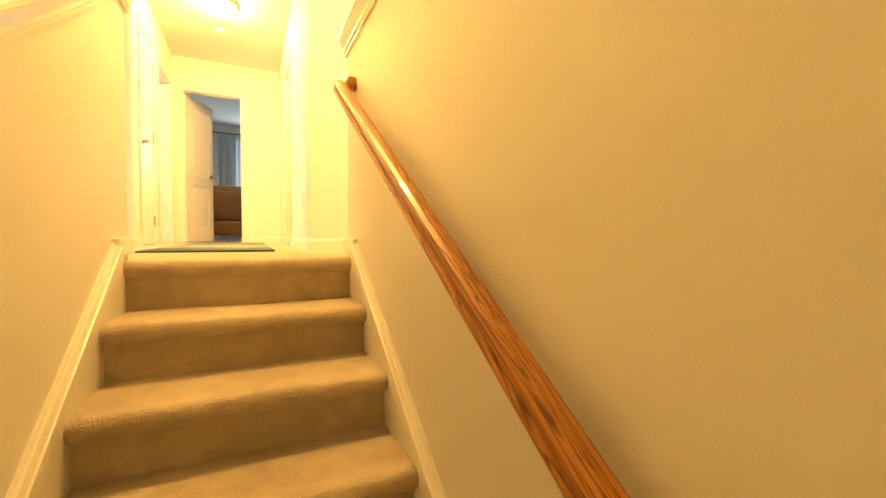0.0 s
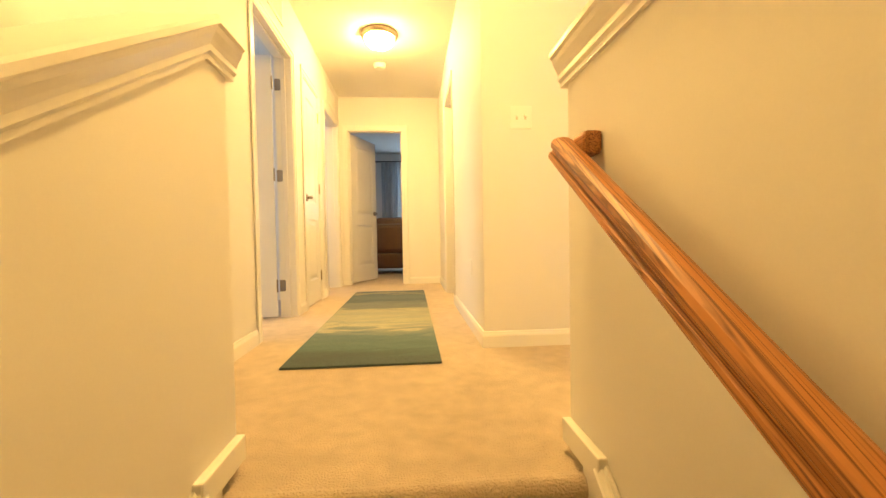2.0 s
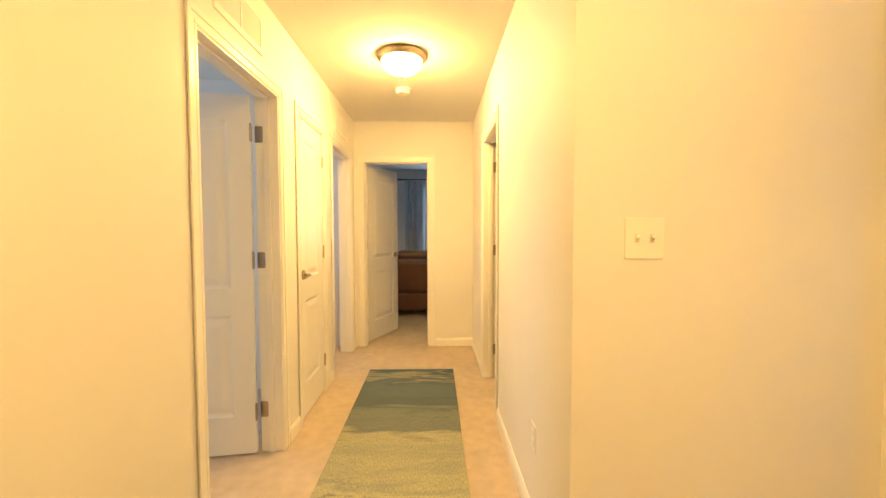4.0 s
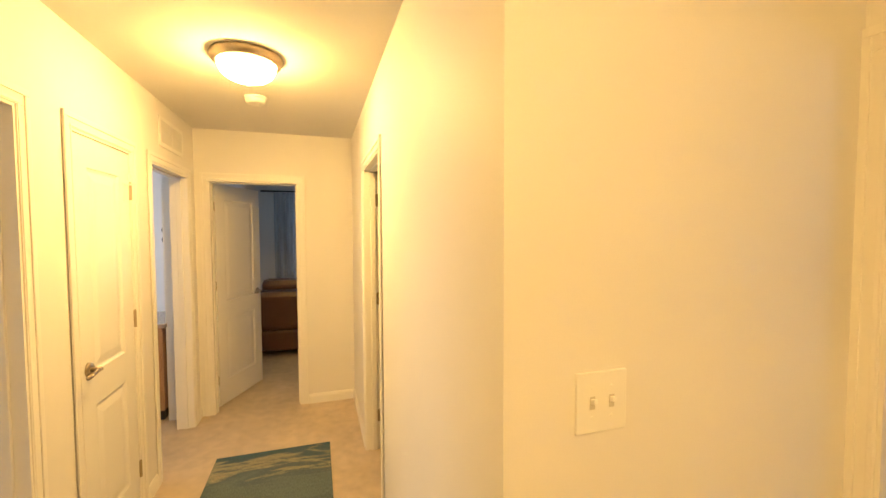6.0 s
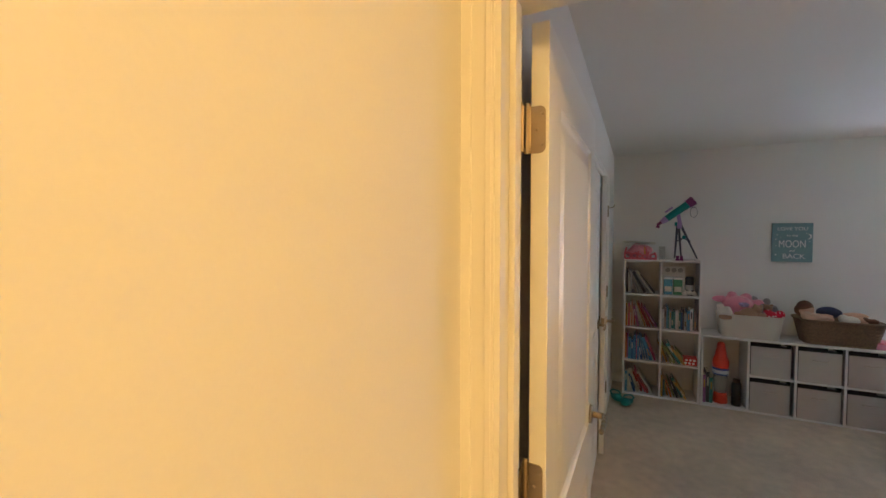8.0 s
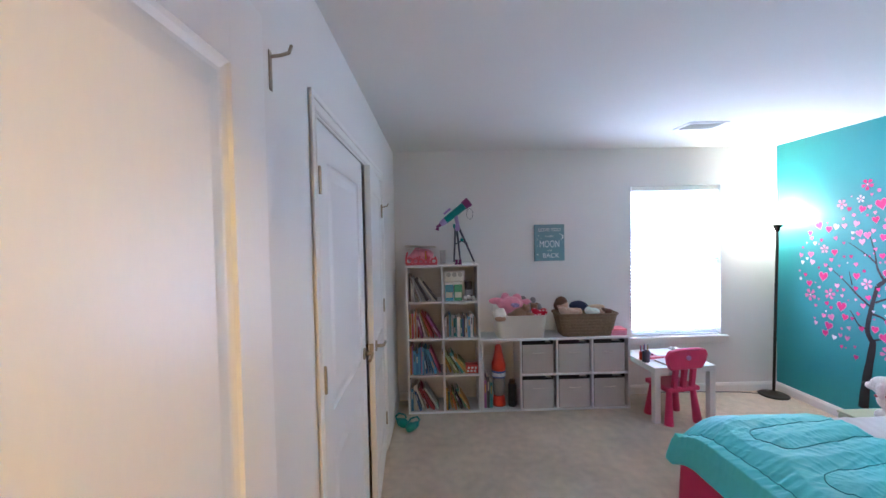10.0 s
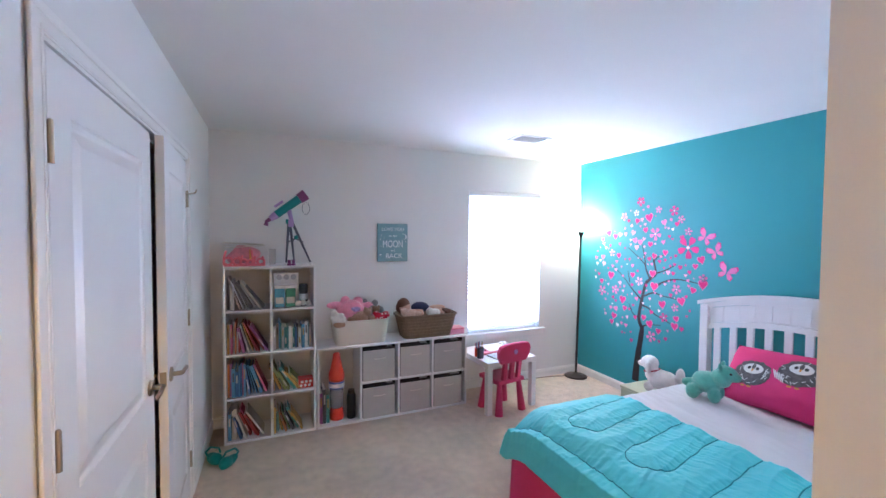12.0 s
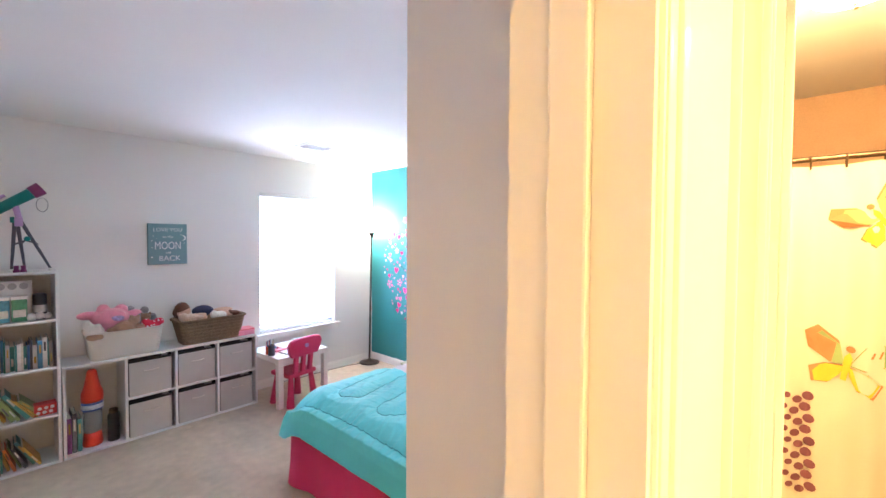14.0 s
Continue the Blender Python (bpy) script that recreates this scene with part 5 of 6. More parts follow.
t = thing("floor_lamp", "slim dark torchiere floor lamp alight", "floor lamp", pose(5.0, -3.70, 0) @ Matrix.Rotation(radians(1.3), 4, "X"))
part("base", lathe(B(), [(0, 0), (0.125, 0), (0.128, 0.008), (0.11, 0.018), (0.04, 0.03), (0.016, 0.05), (0, 0.05)], seg=36), BLACKM, t, smooth=True)
bm = B()
cyl(bm, (0, 0, 0.045), (0, 0, 1.62), 0.0125, 0.0125, 16)
for z in (0.55, 1.08):
    cyl(bm, (0, 0, z), (0, 0, z + 0.02), 0.015, 0.015, 16)
part("pole", bm, BLACKM, t)
part("bowl", lathe(B(), [(0.012, 1.60), (0.02, 1.615), (0.028, 1.64), (0.045, 1.668), (0.05, 1.672), (0.046, 1.672), (0.026, 1.645), (0.0, 1.64)], seg=32), BLACKM, t, smooth=True)
GLOBE = mat("lamp_glass", (1.0, 0.82, 0.60), 0.4, emit=LAMP_E, var=0, bump=0)
part("glass_shade", lathe(B(), [(0.03, 1.66), (0.045, 1.675), (0.085, 1.72), (0.13, 1.785), (0.135, 1.80), (0.0, 1.80)], seg=40), GLOBE, t, "glowing white glass shade", smooth=True)
# lamp cord along the wall
bm = B()
tube(bm, [(5.02, -3.60, 0.012), (5.08, -3.42, 0.01), (5.11, -3.1, 0.01), (5.112, -2.8, 0.012), (5.115, -2.55, 0.02)], 0.004, 6)
tagged(part("lamp_cord", bm, BLACKM), "black lamp cord along the baseboard", "cord")

# ---- bed ----
BX0, BX1, BY0, BY1 = 2.20, 3.37, -3.66, -1.82
bed = thing("bed", "white slatted headboard bed with a pink skirt", "bed", pose(0, 0, 0))
bm = B()
hx0, hx1 = 2.12, 3.54
N = 24


def arch(u, lo, hi):
    return lo + (hi - lo) * (1 - (2 * u - 1) ** 2)


ptsu = [(hx0 + (hx1 - hx0) * k / N, arch(k / N, 1.075, 1.19)) for k in range(N + 1)]
prism(bm, ptsu + [(x, z - 0.04) for x, z in ptsu[::-1]], -3.70, -3.668, "y")
part("panel_rail", bm, SHELFW, bed)
prism_low = prism(B(), [(x, z - 0.165) for x, z in ptsu] + [(x, z - 0.205) for x, z in ptsu[::-1]], -3.70, -3.668, "y")
part("panel_rail", prism_low, SHELFW, bed)
# recessed boards between the two arched rails
for k in range(12):
    xa, xb = (hx0 + 0.06 + (hx1 - hx0 - 0.12) * q / 12 for q in (k, k + 1))
    xa, xb = xa + 0.0012, xb - 0.0012
    za, zb = (arch((x - hx0) / (hx1 - hx0), 1.075, 1.19) for x in (xa, xb))
    bm = prism(B(), [(xa, za - 0.042), (xb, zb - 0.042), (xb, zb - 0.163), (xa, za - 0.163)], -3.698, -3.684, "y")
    part("head_board", bm, SHELFW, bed)
bm = B()
bm = B()
ptsu = [(hx0 - 0.018 + (hx1 - hx0 + 0.036) * k / N, arch(k / N, 1.075, 1.19)) for k in range(N + 1)]
prism(bm, [(x, z - 0.002) for x, z in ptsu] + [(x, z + 0.028) for x, z in ptsu[::-1]], -3.725, -3.648, "y")
part("top_rail", bm, SHELFW, bed)
for x in (hx0, hx1 - 0.062):
    part("post", box(B(), (x, -3.72, 0), (x + 0.062, -3.655, 1.075), 0.006), SHELFW, bed)
for k in range(11):
    x = hx0 + 0.125 + k * (hx1 - hx0 - 0.25) / 10
    part("slat", box(B(), (x - 0.024, -3.694, 0.42), (x + 0.024, -3.678, arch((x - hx0) / (hx1 - hx0), 1.075, 1.19) - 0.2), 0.003), SHELFW, bed)
part("lower_rail", box(B(), (hx0 + 0.06, -3.70, 0.34), (hx1 - 0.06, -3.672, 0.42), 0.004), SHELFW, bed)
SHEET = mat("white_sheet", (0.74, 0.71, 0.72), 0.9, var=0.05, scale=3, fine=500, bump=0.25, dist=0.001)


def cloth(x0, x1, y0, y1, zf, nx, ny):
    """A sheet of cloth over an oblong; zf gives the height at (u, v, x, y)."""
    bm = B()
    g = [[None] * (ny + 1) for _ in range(nx + 1)]
    for i in range(nx + 1):
        for j in range(ny + 1):
            u, v = i / nx, j / ny
            g[i][j] = bm.verts.new(zf(u, v, x0 + (x1 - x0) * u, y0 + (y1 - y0) * v))
    for i in range(nx):
        for j in range(ny):
            bm.faces.new((g[i][j], g[i + 1][j], g[i + 1][j + 1], g[i][j + 1]))
    return bm


def mattress_z(u, v, x, y):
    e = min(u, 1 - u) * (BX1 - BX0)
    f = min(v, 1 - v) * (BY1 - BY0)
    d = min(e, f)
    z = 0.565 - 0.10 * max(0, 1 - d / 0.05) ** 2
    z += 0.006 * noise.noise((x * 3, y * 3, 1)) + 0.010 * abs(noise.noise((x * 2 + y * 6, y * 1.2 - x * 2, 4))) + 0.004 * max(0.0, 1 - 2.4 * abs(noise.noise((x * 3 + y * 16, y * 3 - x * 3, 9)))) ** 2
    return (x, y, z)


bm = box(B(), (BX0 + 0.004, BY0 + 0.004, 0.30), (BX1 - 0.05, BY1 - 0.06, 0.48), 0.04)
part("mattress", bm, SHEET, bed)
part("box_base", box(B(), (BX0 + 0.02, BY0 + 0.02, 0.02), (BX1 - 0.02, BY1 - 0.02, 0.298), 0.01), mat("box_spring", (0.5, 0.48, 0.45), 0.9), bed)
sheet = part("fitted_sheet", cloth(BX0, BX1, BY0, BY1 - 0.52, mattress_z, 70, 90), SHEET, None, smooth=True)
tagged(sheet, "rumpled white sheet on the bed", "bed sheet")
SKIRT = mat("pink_skirt_cloth", (0.72, 0.05, 0.17), 0.9, var=0.08, fine=400, bump=0.3)
bm = B()
path = [(BX0 - 0.02, BY0 + 0.3), (BX0 - 0.02, BY1 + 0.02), (BX1 + 0.02, BY1 + 0.02), (BX1 + 0.02, BY0 + 0.3)]
top, bot, prev = [], [], None
for (xa, ya), (xb, yb) in zip(path, path[1:]):
    m_ = int(math.hypot(xb - xa, yb - ya) / 0.03)
    for k in range(m_ + (1 if (xb, yb) == path[-1] else 0)):
        f = k / m_
        x, y = xa + (xb - xa) * f, ya + (yb - ya) * f
        nx_, ny_ = (yb - ya), -(xb - xa)
        ln = math.hypot(nx_, ny_)
        wv_ = 0.016 * math.sin(f * m_ * 0.55) + 0.02 * noise.noise((x * 4, y * 4, 0)) + 0.025
        top.append(bm.verts.new((x, y, 0.40)))
        bot.append(bm.verts.new((x - nx_ / ln * wv_, y - ny_ / ln * wv_, 0.015)))
for k in range(len(top) - 1):
    bm.faces.new((top[k], top[k + 1], bot[k + 1], bot[k]))
part("bed_skirt", bm, SKIRT, bed, "gathered pink bed skirt", smooth=True)
QUILT = mat("aqua_comforter_cloth", (0.12, 0.70, 0.76), 0.6, var=0.05, scale=5, fine=350, bump=0.2, dist=0.0010, sheen=0.1)


# one straight seam along the foot and a row of bulb-shaped stitched loops behind it
LOOP = [(0.17, -2.56), (0.15, -2.40), (0.11, -2.22), (0.085, -2.05), (0.03, -1.985), (-0.05, -1.99), (-0.115, -2.07), (-0.09, -2.20), (-0.065, -2.32), (-0.03, -2.44), (-0.02, -2.56)]


def spline(pts, n=12):
    out = []
    for i in range(len(pts) - 1):
        p = [np.array(pts[min(max(i + q, 0), len(pts) - 1)], float) for q in (-1, 0, 1, 2)]
        for k in range(n):
            u = k / n
            out.append(0.5 * (2 * p[1] + (p[2] - p[0]) * u + (2 * p[0] - 5 * p[1] + 4 * p[2] - p[3]) * u * u + (3 * p[1] - p[0] - 3 * p[2] + p[3]) * u ** 3))
    return out + [np.array(pts[-1], float)]


SEAMS = [[np.array((BX1 + 0.02 - 0.01 * k, -1.825 + 0.012 * math.sin((BX1 - 0.01 * k) * 4))) for k in range(120)]]
SEAMS += [spline([(cx + a, b) for a, b in LOOP]) for cx in (3.09, 2.70, 2.31)]
SEAM_XY = np.array([p for q in SEAMS for p in q])


def ramp01(a, b):
    return min(1.0, max(0.0, a) / b)


def comforter_z(u, v, x, y):
    # drapes over the side and the foot
    over_side = max(0.0, x - BX1) if x > BX1 else (max(0.0, BX0 - x))
    over_foot = max(0.0, y - BY1)
    gap = np.hypot(SEAM_XY[:, 0] - x, SEAM_XY[:, 1] - y)
    at = int(gap.argmin())
    near = float(gap[at])
    puff = 0.024 * min(1.0, near / 0.12) ** 0.7
    gather = math.exp(-near / 0.07)
    ridge = 1 - abs(noise.noise((x * 17 + y * 5, y * 4.5 - x * 2, 7))) * 2
    fold = 1 - abs(noise.noise((x * 9 - y * 11, y * 5 + x * 4, 3))) * 2.2
    pleat = noise.noise((at * 0.55, near * 3.0, 11)) + 0.5 * noise.noise((at * 1.3, near * 5.0, 17))
    wr = 0.0058 * pleat * math.exp(-near / 0.09) * min(1.0, near / 0.012) + 0.004 * noise.noise((x * 4 + y * 2, y * 5, 2)) + (0.0026 + 0.006 * gather) * max(0.0, ridge) ** 3 + 0.0016 * max(0.0, fold) ** 4 + 0.001 * gather * noise.noise((x * 60, y * 12, 5))
    d = max(over_side, over_foot)
    z = 0.588 + puff + wr - 0.045 * ramp01(x - BX1 + 0.18, 0.18) ** 2 - 0.05 * ramp01(y - BY1 + 0.20, 0.20) ** 2 - 0.03 * ramp01(x - BX1 + 0.2, 0.2) * ramp01(y - BY1 + 0.2, 0.2)
    xx, yy = x, y
    if d > 0:
        drop = min(d, 0.04) * 0.4 + max(0, d - 0.04) * 0.92
        z -= drop
        if over_side > 0:
            s = 1 if x > BX1 else -1
            edge = BX1 if s > 0 else BX0
            xx = edge + s * (min(over_side, 0.035) + max(0, over_side - 0.035) * 0.16 + puff * 0.35)
        if over_foot > 0:
            yy = BY1 + min(over_foot, 0.04) + max(0, over_foot - 0.04) * 0.20 + puff * 0.4
        z = max(z, 0.06)
    if v < 0.03:
        z -= 0.02 * (1 - v / 0.03)
    return (xx, yy + 0.03 * noise.noise((x * 2.5, 0, 3)) * (1 - v), z)


com = thing("comforter", "aqua quilted comforter folded over the foot of the bed", "comforter")
top_ = part("cover", cloth(BX0 - 0.25, BX1 + 0.19, -2.58, BY1 + 0.22, comforter_z, 230, 190), QUILT, com, smooth=True)
top_.modifiers.new("thick", "SOLIDIFY").thickness = 0.012
SEAM = mat("aqua_seam_thread", (0.05, 0.40, 0.48), 0.8, var=0.05, bump=0)
for q in SEAMS:
    bm = B()
    tube(bm, [(float(a), float(b), comforter_z(0.5, 0.5, float(a), float(b))[2] + 0.0035) for a, b in q if BX0 < a < BX1 and b > -2.55], 0.0023, 6)
    part("seam", bm, SEAM, com)
PILLOW = mat("pink_pillow_cloth", (0.62, 0.025, 0.15), 0.85, var=0.06, fine=400, bump=0.3)


def cushion(lx, ly, h, seed=0):
    bm = B()
    n = 26
    for s in (1, -1):
        g = [[None] * (n + 1) for _ in range(n + 1)]
        for i in range(n + 1):
            for j in range(n + 1):
                u, v = 2 * i / n - 1, 2 * j / n - 1
                e = (1 - u ** 4) * (1 - v ** 4)
                pinch = 1 - 0.06 * (1 - abs(u * v))
                g[i][j] = bm.verts.new((u * lx / 2 * pinch, v * ly / 2 * pinch, s * h / 2 * e ** 0.55 + 0.004 * noise.noise((u * 4, v * 4, seed))))
        for i in range(n):
            for j in range(n):
                bm.faces.new((g[i][j], g[i + 1][j], g[i + 1][j + 1], g[i][j + 1]))
    bmesh.ops.remove_doubles(bm, verts=bm.verts[:], dist=0.0008)
    return bm


pm = pose(2.83, -3.33, 0.73, 50, -6, 172)
t = thing("owl_pillow", "bright pink pillow printed with two grey owls", "pillow", pm)
part("cushion", cushion(0.66, 0.42, 0.15), PILLOW, t, smooth=True)
OWLG = mat("owl_print_grey", (0.10, 0.09, 0.09), 0.9, var=0.5, scale=60, fine=200, bump=0)
OWLW = mat("owl_print_white", (0.7, 0.68, 0.66), 0.9, var=0.1, bump=0)


def on_cushion(x, y, lift):
    u, v = min(1, abs(x) / 0.322), min(1, abs(y) / 0.205)
    return Vector((x, y, 0.075 * ((1 - u ** 4) * (1 - v ** 4)) ** 0.55 + 0.0025 + lift))


def print_patch(name, cx, cy, rx, ry, lift, material, parent, ragged=0.0, turn=0.0):
    """A printed oval that follows the pillow's swell."""
    bm = B()
    rings, seg = 6, 40
    rows_ = [[bm.verts.new(on_cushion(cx, cy, lift))] * seg]
    ct, st = math.cos(turn), math.sin(turn)
    for i in range(1, rings + 1):
        ring = []
        for j in range(seg):
            q = 2 * math.pi * j / seg
            k = i / rings * (1 + ragged * noise.noise((cx * 30 + math.cos(q) * 9, math.sin(q) * 9, 1)))
            ux, uy = rx * k * math.cos(q), ry * k * math.sin(q)
            ring.append(bm.verts.new(on_cushion(cx + ct * ux - st * uy, cy + st * ux + ct * uy, lift)))
        rows_.append(ring)
    for i in range(rings):
        for j in range(seg):
            a_, b_, c_, d_ = rows_[i][j], rows_[i + 1][j], rows_[i + 1][(j + 1) % seg], rows_[i][(j + 1) % seg]
            bm.faces.new((a_, b_, c_) if i == 0 else (a_, b_, c_, d_))
    return part(name, bm, material, parent)


EYEB = mat("eye_black", (0.01, 0.01, 0.01), 0.4, bump=0)
BEAK = mat("beak_orange", (0.6, 0.25, 0.03), 0.6, bump=0)
rp_ = random.Random(3)
for ox, oy in ((0.15, 0.045), (-0.10, -0.015)):
    owl = print_patch("owl_body", ox, oy, 0.115, 0.088, 0.0, OWLG, t, 0.16)
    tagged(owl, "printed grey scribbled owl")
    print_patch("owl_face", ox, oy + 0.03, 0.062, 0.036, 0.001, OWLW, owl)
    for e in (-0.026, 0.026):
        print_patch("owl_eye", ox + e, oy + 0.034, 0.011, 0.011, 0.002, EYEB, owl)
    print_patch("owl_brow", ox, oy + 0.045, 0.012, 0.020, 0.002, OWLG, owl)
    print_patch("owl_beak", ox, oy + 0.020, 0.006, 0.010, 0.0025, BEAK, owl)
    for q in range(22):
        an = rp_.uniform(0, 6.28)
        rr_ = rp_.uniform(0.55, 0.92)
        px, py = ox + 0.11 * rr_ * math.cos(an), oy + 0.083 * rr_ * math.sin(an)
        if abs(px - ox) < 0.07 and -0.01 < py - oy < 0.07:
            continue
        print_patch("feather_line", px, py, 0.013, 0.0022, 0.0012, OWLW, owl, 0.0, rp_.uniform(0, 3))
    for q in range(5):
        print_patch("wing_bar", ox - 0.07 - 0.013 * q, oy - 0.055 + 0.006 * q, 0.0035, 0.034, 0.0016, OWLW, owl, 0.0, 0.5)
    for e in (-0.02, 0.02):
        print_patch("owl_foot", ox + e, oy - 0.094, 0.014, 0.006, 0.0005, BEAK, owl)
t = thing("pillow", "white bed pillow against the headboard", "pillow", pose(2.62, -3.52, 0.68, 40, 0, 180))
part("cushion", cushion(0.62, 0.36, 0.14, 4), SHEET, t, smooth=True)
GREENPL = mat("mint_plush", (0.13, 0.50, 0.40), 0.95, var=0.2, scale=16, fine=180, bump=0.9, dist=0.008, sheen=0.5)
plush("plush_dinosaur", "mint green plush dinosaur standing on the bed", pose(3.08, -3.06, 0.578, 0, 0, -160) @ Matrix.Scale(0.88, 4),
      [((0, 0, 0.115), 0.082, (1.2, 0.95, 0.95)), ((0.06, 0.055, 0.05), 0.042, (1, 1, 1.35)), ((0.06, -0.055, 0.05), 0.042, (1, 1, 1.35)), ((-0.075, 0.055, 0.045), 0.044, (1.1, 1, 1.2)), ((-0.075, -0.055, 0.045), 0.044, (1.1, 1, 1.2)),
       ((0.085, 0, 0.165), 0.068, (1, 0.95, 1)), ((0.12, 0, 0.205), 0.062, (1.1, 0.95, 0.9)), ((0.165, 0, 0.19), 0.042, (1.1, 0.95, 0.75)), ((-0.105, 0, 0.085), 0.045, (1.3, 0.8, 0.8)), ((0.09, 0.045, 0.26), 0.022, (0.7, 0.8, 1.2)), ((0.09, -0.045, 0.26), 0.022, (0.7, 0.8, 1.2))], GREENPL)
plush("plush_dog", "fluffy white plush dog beside the bed", pose(3.79, -3.58, 0.268, 0, 0, 15) @ Matrix.Scale(0.9, 4),
      [((0, 0, 0.12), 0.10, (1.35, 1, 1)), ((0.10, 0, 0.165), 0.075, (0.9, 1, 1.1)), ((0.13, 0, 0.26), 0.078, (1, 1, 0.95)), ((0.20, 0, 0.24), 0.04, (1.1, 0.95, 0.8)), ((0.11, 0.075, 0.235), 0.036, (0.8, 0.6, 1.6)), ((0.11, -0.075, 0.235), 0.036, (0.8, 0.6, 1.6)), ((-0.15, 0, 0.20), 0.05, (0.8, 0.8, 1.5)), ((0.11, 0.055, 0.045), 0.04, (1.2, 1, 1.2)), ((0.11, -0.055, 0.045), 0.04, (1.2, 1, 1.2)), ((-0.09, 0.06, 0.04), 0.045, (1.4, 1, 1)), ((-0.09, -0.06, 0.04), 0.045, (1.4, 1, 1))], WHITEPL)
# the low basket that the plush dog sits on
t = thing("toy_chest", "low pale green toy box beside the bed", "toy box", pose(3.86, -3.60, 0))
part("body", box(B(), (-0.22, -0.2, 0), (0.22, 0.2, 0.245), 0.012), mat("pale_green_cloth", (0.48, 0.52, 0.36), 0.9, var=0.06, fine=300, bump=0.3), t)
part("lid", box(B(), (-0.225, -0.205, 0.2455), (0.225, 0.205, 0.266), 0.008), mat("green_lid_cloth", (0.50, 0.54, 0.38), 0.9, var=0.06, fine=300, bump=0.3), t)

def beads(toy, spots):
    for nm, c, r in spots:
        part(nm, ball(B(), c, r, seg=10), EYEB, toy, smooth=True)


beads(bpy.data.objects["plush_dog"], (("nose", (0.248, 0, 0.245), 0.014), ("eye", (0.198, 0.035, 0.285), 0.008), ("eye", (0.198, -0.035, 0.285), 0.008)))
part("collar", tube(B(), [(0.105 + 0.07 * math.cos(a), 0.07 * math.sin(a), 0.195 - 0.02 * math.cos(a)) for a in [2 * math.pi * k / 20 for k in range(21)]], 0.007, 8), mat("red_collar", (0.35, 0.03, 0.05), 0.6), bpy.data.objects["plush_dog"], "dark red collar")
beads(bpy.data.objects["plush_dinosaur"], (("eye", (0.155, 0.05, 0.222), 0.009), ("eye", (0.155, -0.05, 0.222), 0.009)))
# slippers by the bookcase
TEALS = mat("teal_foam", (0.0, 0.22, 0.20), 0.5, var=0.05, bump=0.1)
for k, (x, y, a) in enumerate(((4.52, -0.20, 160), (4.60, -0.10, 200))):
    t = thing("clog", "teal foam clog lying on the carpet", "shoe", pose(x, y, 0.001, 0, 0, a), group="pair of clogs")
    bm = B()
    ball(bm, (0.0, 0, 0.018), 0.05, (2.0, 0.85, 0.36), 18)
    part("sole", bm, TEALS, t, smooth=True)
    bm = B()
    ball(bm, (0.045, 0, 0.035), 0.047, (1.15, 0.9, 0.75), 18)
    part("upper", bm, TEALS, t, smooth=True)
    bm = B()
    tube(bm, [(0.0, 0.04, 0.05), (-0.05, 0.042, 0.06), (-0.095, 0.0, 0.062), (-0.05, -0.042, 0.06), (0.0, -0.04, 0.05)], 0.007, 8)
    part("heel_strap", bm, TEALS, t, smooth=True)
# ceiling register
t = thing("ceiling_vent", "white louvred ceiling register", "air vent", pose(4.355, -2.56, H))
bm = B()
for lo, hi in (((-0.11, -0.16, -0.008), (0.11, -0.13, 0)), ((-0.11, 0.13, -0.008), (0.11, 0.16, 0)), ((-0.11, -0.13, -0.008), (-0.085, 0.13, 0)), ((0.085, -0.13, -0.008), (0.11, 0.13, 0)), ((-0.085, -0.005, -0.008), (0.085, 0.005, 0))):
    box(bm, lo, hi, 0.002)
part("frame", bm, PLASTIC_W, t)
part("backing", box(B(), (-0.085, -0.13, -0.0022), (0.085, 0.13, -0.0006)), mat("duct_shadow", (0.12, 0.13, 0.14), 0.9, bump=0), t)
for k in range(11):
    x = -0.075 + k * 0.015
    part("slat", box(B(), (-0.0006, -0.13, -0.0055), (0.0006, 0.13, 0.0055), m=Matrix.Translation((x, 0, -0.006)) @ Matrix.Rotation(radians(40), 4, "Y")), PLASTIC_W, t)


# hooks over the closet doors and a robe hook
def hook(x, y, z, way):
    t = thing("over_door_hook", "small metal hook over a door", "hook", pose(x, y, z))
    bm = B()
    box(bm, (-0.009, way * 0.0005, -0.10), (0.009, way * 0.0025, 0.0), 0.0005)
    part("plate", bm, NICKEL, t)
    bm = B()
    tube(bm, [(0, way * 0.003, -0.015), (0, way * 0.03, -0.012), (0, way * 0.05, -0.006), (0, way * 0.056, 0.01)], 0.0045, 8)
    part("prong", bm, NICKEL, t)


t = thing("over_door_hook", "small metal hook over a door", "hook", pose(-1.3035, 1.90, 1.86, 0, 0, 90))
part("plate", box(B(), (-0.009, -0.0025, -0.10), (0.009, -0.0005, 0.0), 0.0005), PLASTIC_W, t)
part("prong", tube(B(), [(0, -0.003, -0.015), (0, -0.03, -0.012), (0, -0.05, -0.006), (0, -0.056, 0.01)], 0.0045, 8), PLASTIC_W, t)
for z in (1.50, 1.62):
    t = thing("wall_hook", "round dark metal wall hook", "hook", pose(-2.13, 5.2, z), group="wall hooks of the side room")
    part("rose", cyl(B(), (0, 0, 0), (0, -0.015, 0), 0.05, 0.045, 20), GREYP, t)
    part("peg", cyl(B(), (0, -0.015, 0), (0, -0.06, 0.01), 0.012, 0.016, 12), GREYP, t)
hook(4.16, -0.0235, 1.86, -1)
hook(2.20, -0.0225, 2.09, -1)

